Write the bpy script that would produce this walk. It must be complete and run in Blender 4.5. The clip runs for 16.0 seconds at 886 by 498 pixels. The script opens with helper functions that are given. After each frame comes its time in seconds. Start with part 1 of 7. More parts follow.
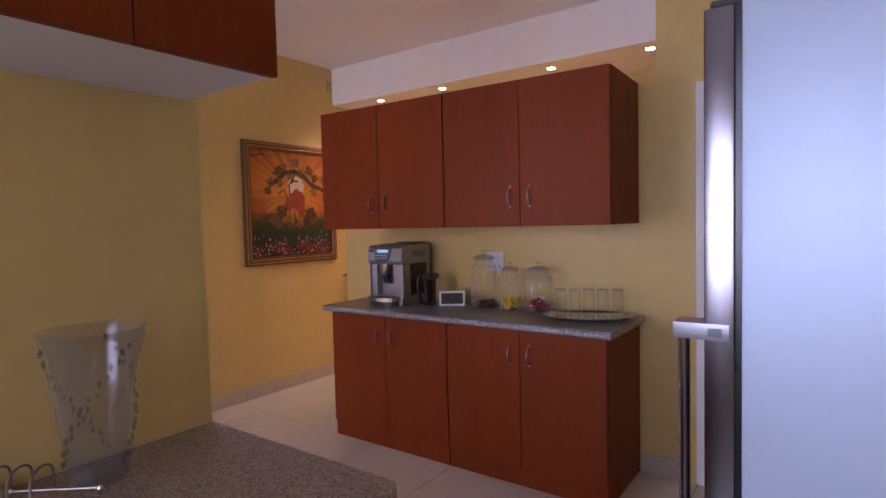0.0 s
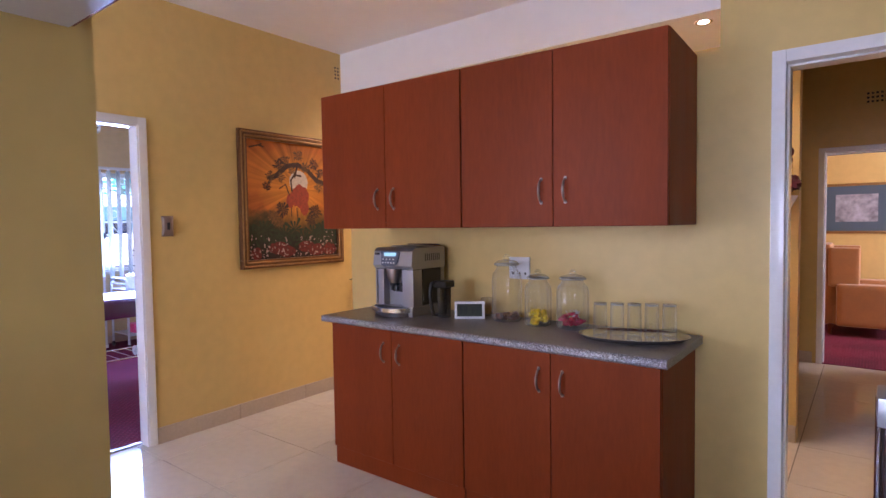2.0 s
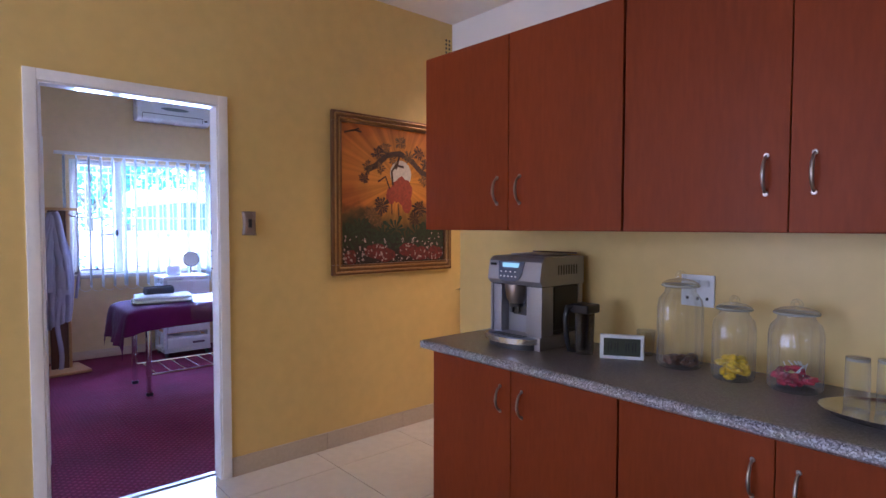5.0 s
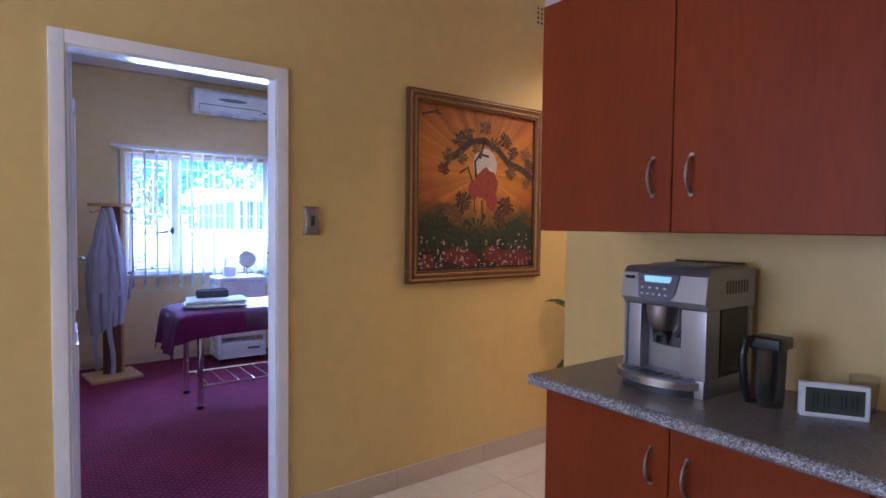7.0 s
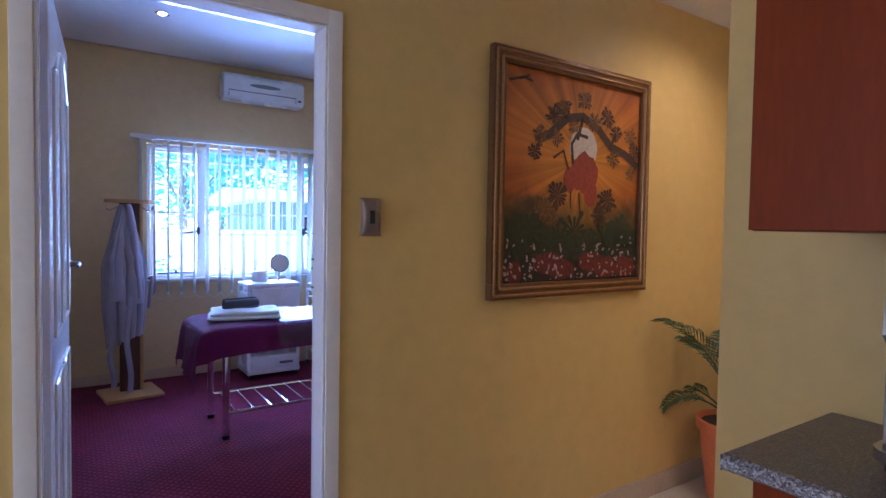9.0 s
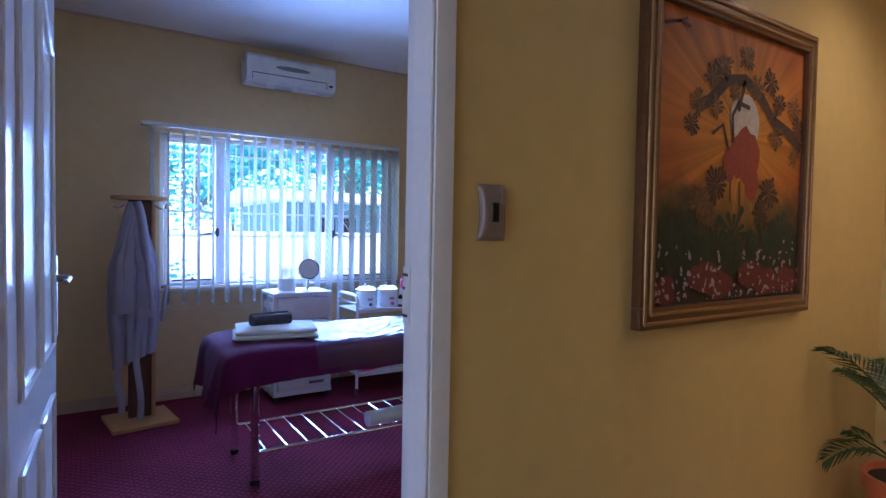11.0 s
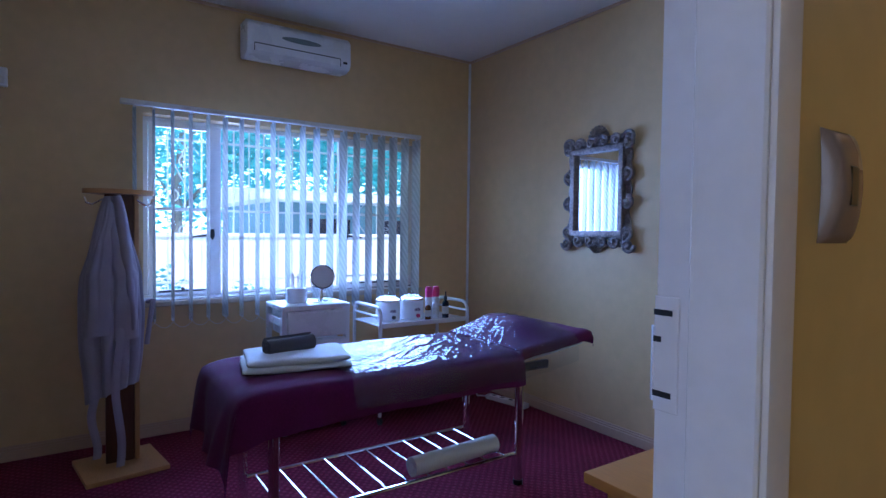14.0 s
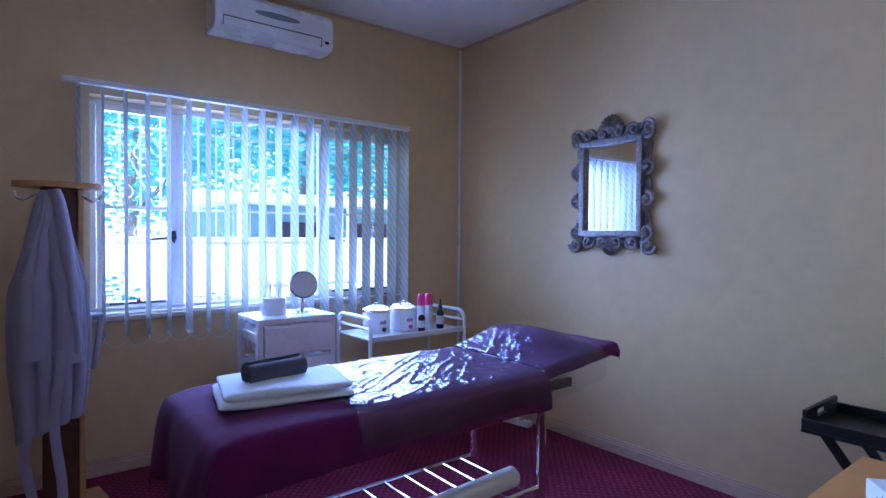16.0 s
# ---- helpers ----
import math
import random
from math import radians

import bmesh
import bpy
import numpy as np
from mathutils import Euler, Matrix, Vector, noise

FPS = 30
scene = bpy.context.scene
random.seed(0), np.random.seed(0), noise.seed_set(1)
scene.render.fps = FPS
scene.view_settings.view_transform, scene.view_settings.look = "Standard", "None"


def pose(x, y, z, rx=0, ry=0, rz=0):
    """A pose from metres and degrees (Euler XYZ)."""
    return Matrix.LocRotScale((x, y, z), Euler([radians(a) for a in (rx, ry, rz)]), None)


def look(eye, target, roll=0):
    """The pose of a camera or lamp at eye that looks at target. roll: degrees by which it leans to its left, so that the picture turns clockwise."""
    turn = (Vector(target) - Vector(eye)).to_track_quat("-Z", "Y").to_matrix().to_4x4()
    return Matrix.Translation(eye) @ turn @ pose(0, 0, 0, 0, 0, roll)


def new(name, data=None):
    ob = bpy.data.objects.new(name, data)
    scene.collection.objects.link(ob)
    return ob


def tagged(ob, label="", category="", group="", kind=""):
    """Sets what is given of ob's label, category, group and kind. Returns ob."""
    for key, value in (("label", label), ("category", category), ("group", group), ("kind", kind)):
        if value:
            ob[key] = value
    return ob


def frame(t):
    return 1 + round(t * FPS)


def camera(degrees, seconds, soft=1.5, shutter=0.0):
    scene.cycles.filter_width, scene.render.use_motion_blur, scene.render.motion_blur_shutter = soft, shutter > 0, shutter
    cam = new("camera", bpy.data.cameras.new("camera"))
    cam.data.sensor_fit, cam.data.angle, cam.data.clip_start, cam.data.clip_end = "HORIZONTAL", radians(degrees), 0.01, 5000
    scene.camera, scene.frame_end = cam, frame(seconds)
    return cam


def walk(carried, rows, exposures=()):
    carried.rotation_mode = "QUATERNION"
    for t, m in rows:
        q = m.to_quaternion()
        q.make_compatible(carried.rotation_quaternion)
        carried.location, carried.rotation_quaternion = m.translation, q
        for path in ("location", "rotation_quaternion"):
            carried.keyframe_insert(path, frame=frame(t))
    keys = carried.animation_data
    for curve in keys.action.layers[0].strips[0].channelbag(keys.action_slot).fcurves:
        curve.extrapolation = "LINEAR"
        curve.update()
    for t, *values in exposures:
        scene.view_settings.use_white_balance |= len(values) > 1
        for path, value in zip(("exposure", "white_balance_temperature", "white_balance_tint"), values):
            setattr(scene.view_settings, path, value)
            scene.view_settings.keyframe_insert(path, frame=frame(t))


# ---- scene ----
cam = camera(77.0, 16.0)
METRES, EYE, TILT, LEAN, TURN = 4.55, 1.392, 0.0, 0.0, 35.7
ROWS = [
    (0.0, 0.0, 0.0, 0.0, -0.07, -2.75, 1.39),
    (0.5, 0.0064, 0.0269, -0.0006, 0.02, -2.76, 1.27),
    (1.0, 0.0076, 0.0502, -0.0024, 0.45, -2.66, 1.12),
    (1.5, 0.0063, 0.0764, -0.0043, 1.02, -2.58, 0.89),
    (2.0, 0.001, 0.1053, -0.0028, 1.75, -2.54, 0.83),
    (2.5, -0.005, 0.1328, -0.0036, 2.84, -2.42, 0.76),
    (3.0, -0.0106, 0.1614, -0.0032, 4.23, -2.48, 0.58),
    (3.5, -0.014, 0.1905, -0.0027, 6.45, -2.36, 0.33),
    (4.0, -0.0169, 0.2174, -0.0034, 8.96, -2.32, 0.16),
    (6.5, -0.0842, 0.3581, -0.0025, 16.85, -2.31, -0.47),
    (7.0, -0.1094, 0.3839, -0.0047, 18.08, -2.26, -0.64),
    (7.5, -0.1416, 0.4176, -0.0038, 19.02, -2.18, -0.83),
    (8.0, -0.1684, 0.4459, -0.0054, 19.46, -2.15, -0.88),
    (8.5, -0.1898, 0.4754, -0.0077, 20.05, -2.05, -0.9),
    (9.0, -0.2102, 0.504, -0.0081, 20.78, -2.05, -0.93),
    (9.5, -0.2346, 0.5292, -0.0096, 21.39, -1.95, -1.0),
    (10.0, -0.2683, 0.556, -0.0096, 21.71, -1.89, -1.04),
    (12.5, -0.4006, 0.662, -0.01, 21.33, -1.85, -0.83),
    (13.0, -0.4215, 0.6763, -0.0121, 21.02, -1.81, -0.78),
    (13.5, -0.4398, 0.6924, -0.0141, 20.56, -1.71, -0.75),
    (14.0, -0.4586, 0.7119, -0.0127, 20.01, -1.74, -0.7),
    (14.5, -0.4759, 0.7303, -0.0143, 19.32, -1.63, -0.7),
    (15.0, -0.4976, 0.7509, -0.015, 18.45, -1.54, -0.61),
    (15.5, -0.5177, 0.7692, -0.0155, 17.42, -1.42, -0.53),
    (16.0, -0.5332, 0.7843, -0.0175, 16.26, -1.29, -0.4),
]
walk(cam, [(t, pose(0, 0, EYE, TILT, LEAN, TURN) @ pose(METRES * x, METRES * y, METRES * z, 90 + pitch, roll, yaw)) for t, x, y, z, yaw, pitch, roll in ROWS],
     [(0.0, 1.08, 5950, 45), (1.5, 1.54, 5750, 38), (2.5, 1.68, 5550, 35), (4.0, 1.32, 5400, 33), (7.0, 1.28, 5040, 29), (9.5, 0.74, 5060, 26),
      (12.5, 0.26, 5050, 21), (14.3, 0.08, 5050, 23), (16.0, 0.58, 5080, 29)])

# ---- world, sun, lamps ----
world = bpy.data.worlds.new("world")
scene.world = world
world.use_nodes = True
wn = world.node_tree
sky = wn.nodes.new("ShaderNodeTexSky")
sky.sky_type = "NISHITA"
sky.sun_disc = False
sky.sun_elevation = radians(50)
sky.sun_rotation = radians(104)
sky.air_density = 1.2
wn.nodes["Background"].inputs["Strength"].default_value = 0.15
wn.links.new(sky.outputs["Color"], wn.nodes["Background"].inputs["Color"])

sun_data = bpy.data.lights.new("sun", "SUN")
sun_data.energy, sun_data.angle, sun_data.color = 5.0, radians(0.6), (1.0, 0.97, 0.92)
sun = new("sun", sun_data)
sun.matrix_world = look((10, -2.5, 12.3), (0, 0, 0))


def area_lamp(name, eye, target, wide, high, watts, colour):
    d = bpy.data.lights.new(name, "AREA")
    d.shape, d.size, d.size_y, d.energy, d.color = "RECTANGLE", wide, high, watts, colour
    ob = new(name, d)
    ob.matrix_world = look(eye, target)
    return ob


def spot_lamp(name, eye, watts, cone=80, blend=0.6, colour=(1.0, 0.78, 0.5)):
    d = bpy.data.lights.new(name, "SPOT")
    d.energy, d.spot_size, d.spot_blend, d.color, d.shadow_soft_size = 0.37 * watts, radians(cone), blend, colour, 0.03
    ob = new(name, d)
    ob.matrix_world = look(eye, (eye[0], eye[1] + 0.001, 0))
    return ob


# daylight in the window openings
area_lamp("daylight_treatment_window", (-7.585, 2.855, 1.465), (-4.8, 1.8, 1.12), 1.95, 1.1, 78, (0.36, 0.56, 1.0)).data.spread = radians(136)
area_lamp("daylight_kitchen_window", (-0.45, -2.0, 1.6), (0.5, 1.1, 1.2), 1.4, 1.2, 8.6, (0.76, 0.90, 1.0)).data.spread = radians(110)
area_lamp("daylight_passage_window", (-2.65, -2.19, 1.45), (-2.65, 2.5, 1.2), 1.8, 1.5, 18.5, (0.85, 0.92, 1.0))
area_lamp("daylight_lounge_window", (2.35, 8.2, 1.5), (-2, 8.2, 1.0), 1.6, 1.2, 30, (1.0, 0.95, 0.85))

# ---- building helpers ----
def bm_box(bm, lo, hi, bevel=0.0, seg=1):
    vs = [bm.verts.new((x, y, z)) for x in (lo[0], hi[0]) for y in (lo[1], hi[1]) for z in (lo[2], hi[2])]
    fs = [bm.faces.new([vs[i] for i in q]) for q in ((0, 1, 3, 2), (4, 6, 7, 5), (0, 4, 5, 1), (2, 3, 7, 6), (0, 2, 6, 4), (1, 5, 7, 3))]
    if bevel > 0:
        es = list({e for f in fs for e in f.edges})
        bmesh.ops.bevel(bm, geom=es, offset=bevel, segments=seg, profile=0.7, affect="EDGES")
    return bm


def ring_frame(d):
    d = d.normalized()
    a = Vector((0, 0, 1)) if abs(d.z) < 0.9 else Vector((1, 0, 0))
    u = d.cross(a).normalized()
    return u, d.cross(u).normalized()


def bm_tube(bm, pts, radii, n=10, closed=False, caps=True):
    """A round bar through the points."""
    pts = [Vector(p) for p in pts]
    if not hasattr(radii, "__len__"):
        radii = [radii] * len(pts)
    rings, u = [], None
    for i, p in enumerate(pts):
        if closed:
            d = pts[(i + 1) % len(pts)] - pts[i - 1]
        else:
            d = pts[min(i + 1, len(pts) - 1)] - pts[max(i - 1, 0)]
        d.normalize()
        if u is None:
            u, v = ring_frame(d)
        else:
            u = (u - d * u.dot(d)).normalized()
            v = d.cross(u)
        rings.append([bm.verts.new(p + radii[i] * (math.cos(2 * math.pi * k / n) * u + math.sin(2 * math.pi * k / n) * v)) for k in range(n)])
    pairs = list(zip(rings, rings[1:]))
    if closed:
        pairs.append((rings[-1], rings[0]))
    for a, b in pairs:
        for k in range(n):
            bm.faces.new((a[k], a[(k + 1) % n], b[(k + 1) % n], b[k]))
    if caps and not closed:
        bm.faces.new(rings[0][::-1])
        bm.faces.new(rings[-1])
    return bm


def bm_lathe(bm, prof, at=(0, 0, 0), n=24, shape=None, caps=True):
    """Turned body from (radius, height) pairs; shape(angle) scales the radius."""
    rings = []
    for r, z in prof:
        ring = []
        for k in range(n):
            a = 2 * math.pi * k / n
            q = r * (shape(a) if shape else 1.0)
            ring.append(bm.verts.new((at[0] + q * math.cos(a), at[1] + q * math.sin(a), at[2] + z)))
        rings.append(ring)
    for a, b in zip(rings, rings[1:]):
        for k in range(n):
            bm.faces.new((a[k], a[(k + 1) % n], b[(k + 1) % n], b[k]))
    if caps and prof[0][0] > 1e-4:
        bm.faces.new(rings[0][::-1])
    if caps and prof[-1][0] > 1e-4:
        bm.faces.new(rings[-1])
    return bm


def bm_prism(bm, outline, axis, lo, hi):
    """An outline in the plane across the axis, drawn out from lo to hi."""
    def at(p, d):
        return {"x": (d, p[0], p[1]), "y": (p[0], d, p[1]), "z": (p[0], p[1], d)}[axis]
    a = [bm.verts.new(at(p, lo)) for p in outline]
    b = [bm.verts.new(at(p, hi)) for p in outline]
    n = len(a)
    bm.faces.new(a[::-1])
    bm.faces.new(b)
    for k in range(n):
        bm.faces.new((a[k], a[(k + 1) % n], b[(k + 1) % n], b[k]))
    return bm


def bm_grid(bm, fn, nu, nv):
    """A cloth-like sheet: fn(u, v) for u, v from 0 to 1."""
    vs = [[bm.verts.new(fn(i / nu, j / nv)) for j in range(nv + 1)] for i in range(nu + 1)]
    for i in range(nu):
        for j in range(nv):
            bm.faces.new((vs[i][j], vs[i + 1][j], vs[i + 1][j + 1], vs[i][j + 1]))
    return bm


def thicken(bm, d):
    """Gives an open sheet a thickness d against its normals."""
    bm.normal_update()
    top = list(bm.verts)
    faces = list(bm.faces)
    low = {v: bm.verts.new(v.co - v.normal * d) for v in top}
    rim = [e for e in bm.edges if len(e.link_faces) == 1]
    for f in faces:
        bm.faces.new([low[v] for v in reversed(f.verts)])
    for e in rim:
        a, b = e.verts
        bm.faces.new((a, b, low[b], low[a]))
    return bm


def base_of(ob):
    p = Vector((0, 0, 0))
    while ob is not None:
        p += ob.location
        ob = ob.parent
    return p


def mesh_from(name, bm, material, sharp=35.0):
    bmesh.ops.recalc_face_normals(bm, faces=bm.faces)
    lim = radians(sharp)
    for f in bm.faces:
        f.smooth = True
    for e in bm.edges:
        if len(e.link_faces) == 2 and e.calc_face_angle(0.0) > lim:
            e.smooth = False
    me = bpy.data.meshes.new(name)
    bm.to_mesh(me)
    bm.free()
    me.materials.append(material)
    return me


def part(name, bm, material, parent, label="", sharp=35.0):
    """One mesh under a thing or a part; the bmesh is in world places."""
    bm.transform(Matrix.Translation(-base_of(parent)))
    ob = new(name, mesh_from(name, bm, material, sharp))
    ob.parent = parent
    return tagged(ob, label)


def thing(name, at, label, category, group="", kind=""):
    ob = new(name)
    ob.location = at
    ob.empty_display_size = 0.05
    return tagged(ob, label, category, group, kind)


def solo(name, bm, material, label, category, group="", kind="", sharp=35.0, at=None):
    """A thing that is one mesh."""
    if at is None:
        bm.verts.ensure_lookup_table()
        xs = [v.co for v in bm.verts]
        at = Vector((sum(c.x for c in xs) / len(xs), sum(c.y for c in xs) / len(xs), min(c.z for c in xs)))
    bm.transform(Matrix.Translation(-Vector(at)))
    ob = new(name, mesh_from(name, bm, material, sharp))
    ob.location = at
    return tagged(ob, label, category, group, kind)


def B(*boxes, bevel=0.0, seg=1):
    bm = bmesh.new()
    for lo, hi in boxes:
        bm_box(bm, lo, hi, bevel, seg)
    return bm


def T(pts, r, n=10, closed=False):
    return bm_tube(bmesh.new(), pts, r, n, closed)


def arc(c, r, a0, a1, n, plane="xz"):
    out = []
    for i in range(n + 1):
        a = radians(a0 + (a1 - a0) * i / n)
        p, q = r * math.cos(a), r * math.sin(a)
        out.append({"xz": (c[0] + p, c[1], c[2] + q), "yz": (c[0], c[1] + p, c[2] + q), "xy": (c[0] + p, c[1] + q, c[2])}[plane])
    return out


# ---- materials ----
def material(name, colour, rough=0.6, metal=0.0, vary=0.08, scale=6.0, fine=60.0, bump=0.1, bump_scale=120.0, coat=0.0, sheen=0.0, spec=0.5, per_object=0.0, stretch=(1, 1, 1)):
    """Colour varied by large patches and fine grain, with fine relief and uneven gloss."""
    m = bpy.data.materials.new(name)
    m.use_nodes = True
    nt = m.node_tree
    N, L = nt.nodes, nt.links
    bs = N["Principled BSDF"]
    bs.inputs["Roughness"].default_value = rough
    bs.inputs["Metallic"].default_value = metal
    bs.inputs["Coat Weight"].default_value = coat
    bs.inputs["Coat Roughness"].default_value = 0.08
    bs.inputs["Sheen Weight"].default_value = sheen
    bs.inputs["Specular IOR Level"].default_value = spec
    geo = N.new("ShaderNodeNewGeometry")
    mp = N.new("ShaderNodeMapping")
    mp.inputs["Scale"].default_value = stretch
    L.new(geo.outputs["Position"], mp.inputs["Vector"])
    big, small = N.new("ShaderNodeTexNoise"), N.new("ShaderNodeTexNoise")
    big.inputs["Scale"].default_value, small.inputs["Scale"].default_value = scale, fine
    big.inputs["Detail"].default_value, small.inputs["Detail"].default_value = 3, 2
    L.new(mp.outputs["Vector"], big.inputs["Vector"])
    L.new(mp.outputs["Vector"], small.inputs["Vector"])
    mix = N.new("ShaderNodeMath")
    mix.operation = "MULTIPLY_ADD"
    mix.inputs[1].default_value = 0.5
    L.new(small.outputs["Fac"], mix.inputs[0])
    half = N.new("ShaderNodeMath")
    half.operation = "MULTIPLY"
    half.inputs[1].default_value = 0.5
    L.new(big.outputs["Fac"], half.inputs[0])
    L.new(half.outputs[0], mix.inputs[2])
    last = mix.outputs[0]
    if per_object:
        info = N.new("ShaderNodeObjectInfo")
        add = N.new("ShaderNodeMath")
        add.operation = "MULTIPLY_ADD"
        add.inputs[1].default_value = per_object
        L.new(info.outputs["Random"], add.inputs[0])
        L.new(last, add.inputs[2])
        last = add.outputs[0]
    rng = N.new("ShaderNodeMapRange")
    rng.inputs["From Min"].default_value, rng.inputs["From Max"].default_value = 0.25, 0.75
    rng.inputs["To Min"].default_value, rng.inputs["To Max"].default_value = 1.0 - vary * 1.6, 1.0 + vary * 1.6
    rng.clamp = False
    L.new(last, rng.inputs["Value"])
    mul = N.new("ShaderNodeVectorMath")
    mul.operation = "SCALE"
    mul.inputs[0].default_value = colour
    L.new(rng.outputs["Result"], mul.inputs["Scale"])
    L.new(mul.outputs["Vector"], bs.inputs["Base Color"])
    if rough > 0.02:
        rr = N.new("ShaderNodeMapRange")
        rr.inputs["From Min"].default_value, rr.inputs["From Max"].default_value = 0.3, 0.7
        rr.inputs["To Min"].default_value, rr.inputs["To Max"].default_value = rough * 0.88, min(1.0, rough * 1.12)
        L.new(big.outputs["Fac"], rr.inputs["Value"])
        L.new(rr.outputs["Result"], bs.inputs["Roughness"])
    if bump:
        bt = N.new("ShaderNodeTexNoise")
        bt.inputs["Scale"].default_value = bump_scale
        bt.inputs["Detail"].default_value = 3
        L.new(mp.outputs["Vector"], bt.inputs["Vector"])
        bp = N.new("ShaderNodeBump")
        bp.inputs["Strength"].default_value = bump
        bp.inputs["Distance"].default_value = 0.004
        L.new(bt.outputs["Fac"], bp.inputs["Height"])
        L.new(bp.outputs["Normal"], bs.inputs["Normal"])
    return m


def speckled(name, base, specks, scale=180.0, rough=0.35):
    """Chips of several colours, as in laminate and granite."""
    m = bpy.data.materials.new(name)
    m.use_nodes = True
    N, L = m.node_tree.nodes, m.node_tree.links
    bs = N["Principled BSDF"]
    bs.inputs["Roughness"].default_value = rough
    geo = N.new("ShaderNodeNewGeometry")
    vo = N.new("ShaderNodeTexVoronoi")
    vo.inputs["Scale"].default_value = scale
    L.new(geo.outputs["Position"], vo.inputs["Vector"])
    sep = N.new("ShaderNodeSeparateColor")
    L.new(vo.outputs["Color"], sep.inputs["Color"])
    ramp = N.new("ShaderNodeValToRGB")
    ramp.color_ramp.interpolation = "CONSTANT"
    els = ramp.color_ramp.elements
    els[0].color = (*base, 1)
    els[1].position, els[1].color = 0.45, (*specks[0], 1)
    for i, c in enumerate(specks[1:]):
        e = els.new(0.45 + 0.5 * (i + 1) / len(specks))
        e.color = (*c, 1)
    L.new(sep.outputs["Red"], ramp.inputs["Fac"])
    no = N.new("ShaderNodeTexNoise")
    no.inputs["Scale"].default_value = 7
    L.new(geo.outputs["Position"], no.inputs["Vector"])
    mx = N.new("ShaderNodeMix")
    mx.data_type, mx.blend_type = "RGBA", "MULTIPLY"
    mx.inputs["Factor"].default_value = 0.25
    L.new(ramp.outputs["Color"], mx.inputs["A"])
    L.new(no.outputs["Color"], mx.inputs["B"])
    L.new(mx.outputs["Result"], bs.inputs["Base Color"])
    return m


def glass(name, tint=(1, 1, 1), rough=0.02, edge=0.55, haze=0.0):
    """Thin clear glass: passes light, mirrors at its edges."""
    m = bpy.data.materials.new(name)
    m.use_nodes = True
    N, L = m.node_tree.nodes, m.node_tree.links
    N.remove(N["Principled BSDF"])
    tr, gl, lw, mx = N.new("ShaderNodeBsdfTransparent"), N.new("ShaderNodeBsdfGlossy"), N.new("ShaderNodeLayerWeight"), N.new("ShaderNodeMixShader")
    tr.inputs["Color"].default_value = (*tint, 1)
    gl.inputs["Roughness"].default_value = rough
    lw.inputs["Blend"].default_value = 0.5
    pw, ad = N.new("ShaderNodeMath"), N.new("ShaderNodeMath")
    pw.operation, ad.operation = "POWER", "MULTIPLY_ADD"
    pw.inputs[1].default_value = 3.5
    ad.inputs[1].default_value, ad.inputs[2].default_value = edge, 0.05
    L.new(lw.outputs["Facing"], pw.inputs[0])
    L.new(pw.outputs[0], ad.inputs[0])
    L.new(ad.outputs[0], mx.inputs["Fac"])
    L.new(tr.outputs["BSDF"], mx.inputs[1])
    L.new(gl.outputs["BSDF"], mx.inputs[2])
    last = mx
    if haze:
        df, fc, m2 = N.new("ShaderNodeBsdfDiffuse"), N.new("ShaderNodeMath"), N.new("ShaderNodeMixShader")
        df.inputs["Color"].default_value = (0.8, 0.8, 0.8, 1)
        fc.operation = "MULTIPLY"
        fc.inputs[1].default_value = haze
        L.new(lw.outputs["Facing"], fc.inputs[0])
        L.new(fc.outputs[0], m2.inputs["Fac"])
        L.new(mx.outputs["Shader"], m2.inputs[1])
        L.new(df.outputs["BSDF"], m2.inputs[2])
        last = m2
    L.new(last.outputs["Shader"], N["Material Output"].inputs["Surface"])
    return m


def emitter(name, colour, strength):
    m = bpy.data.materials.new(name)
    m.use_nodes = True
    bs = m.node_tree.nodes["Principled BSDF"]
    bs.inputs["Base Color"].default_value = (0.3, 0.3, 0.3, 1)
    bs.inputs["Emission Color"].default_value = (*colour, 1)
    bs.inputs["Emission Strength"].default_value = strength
    return m


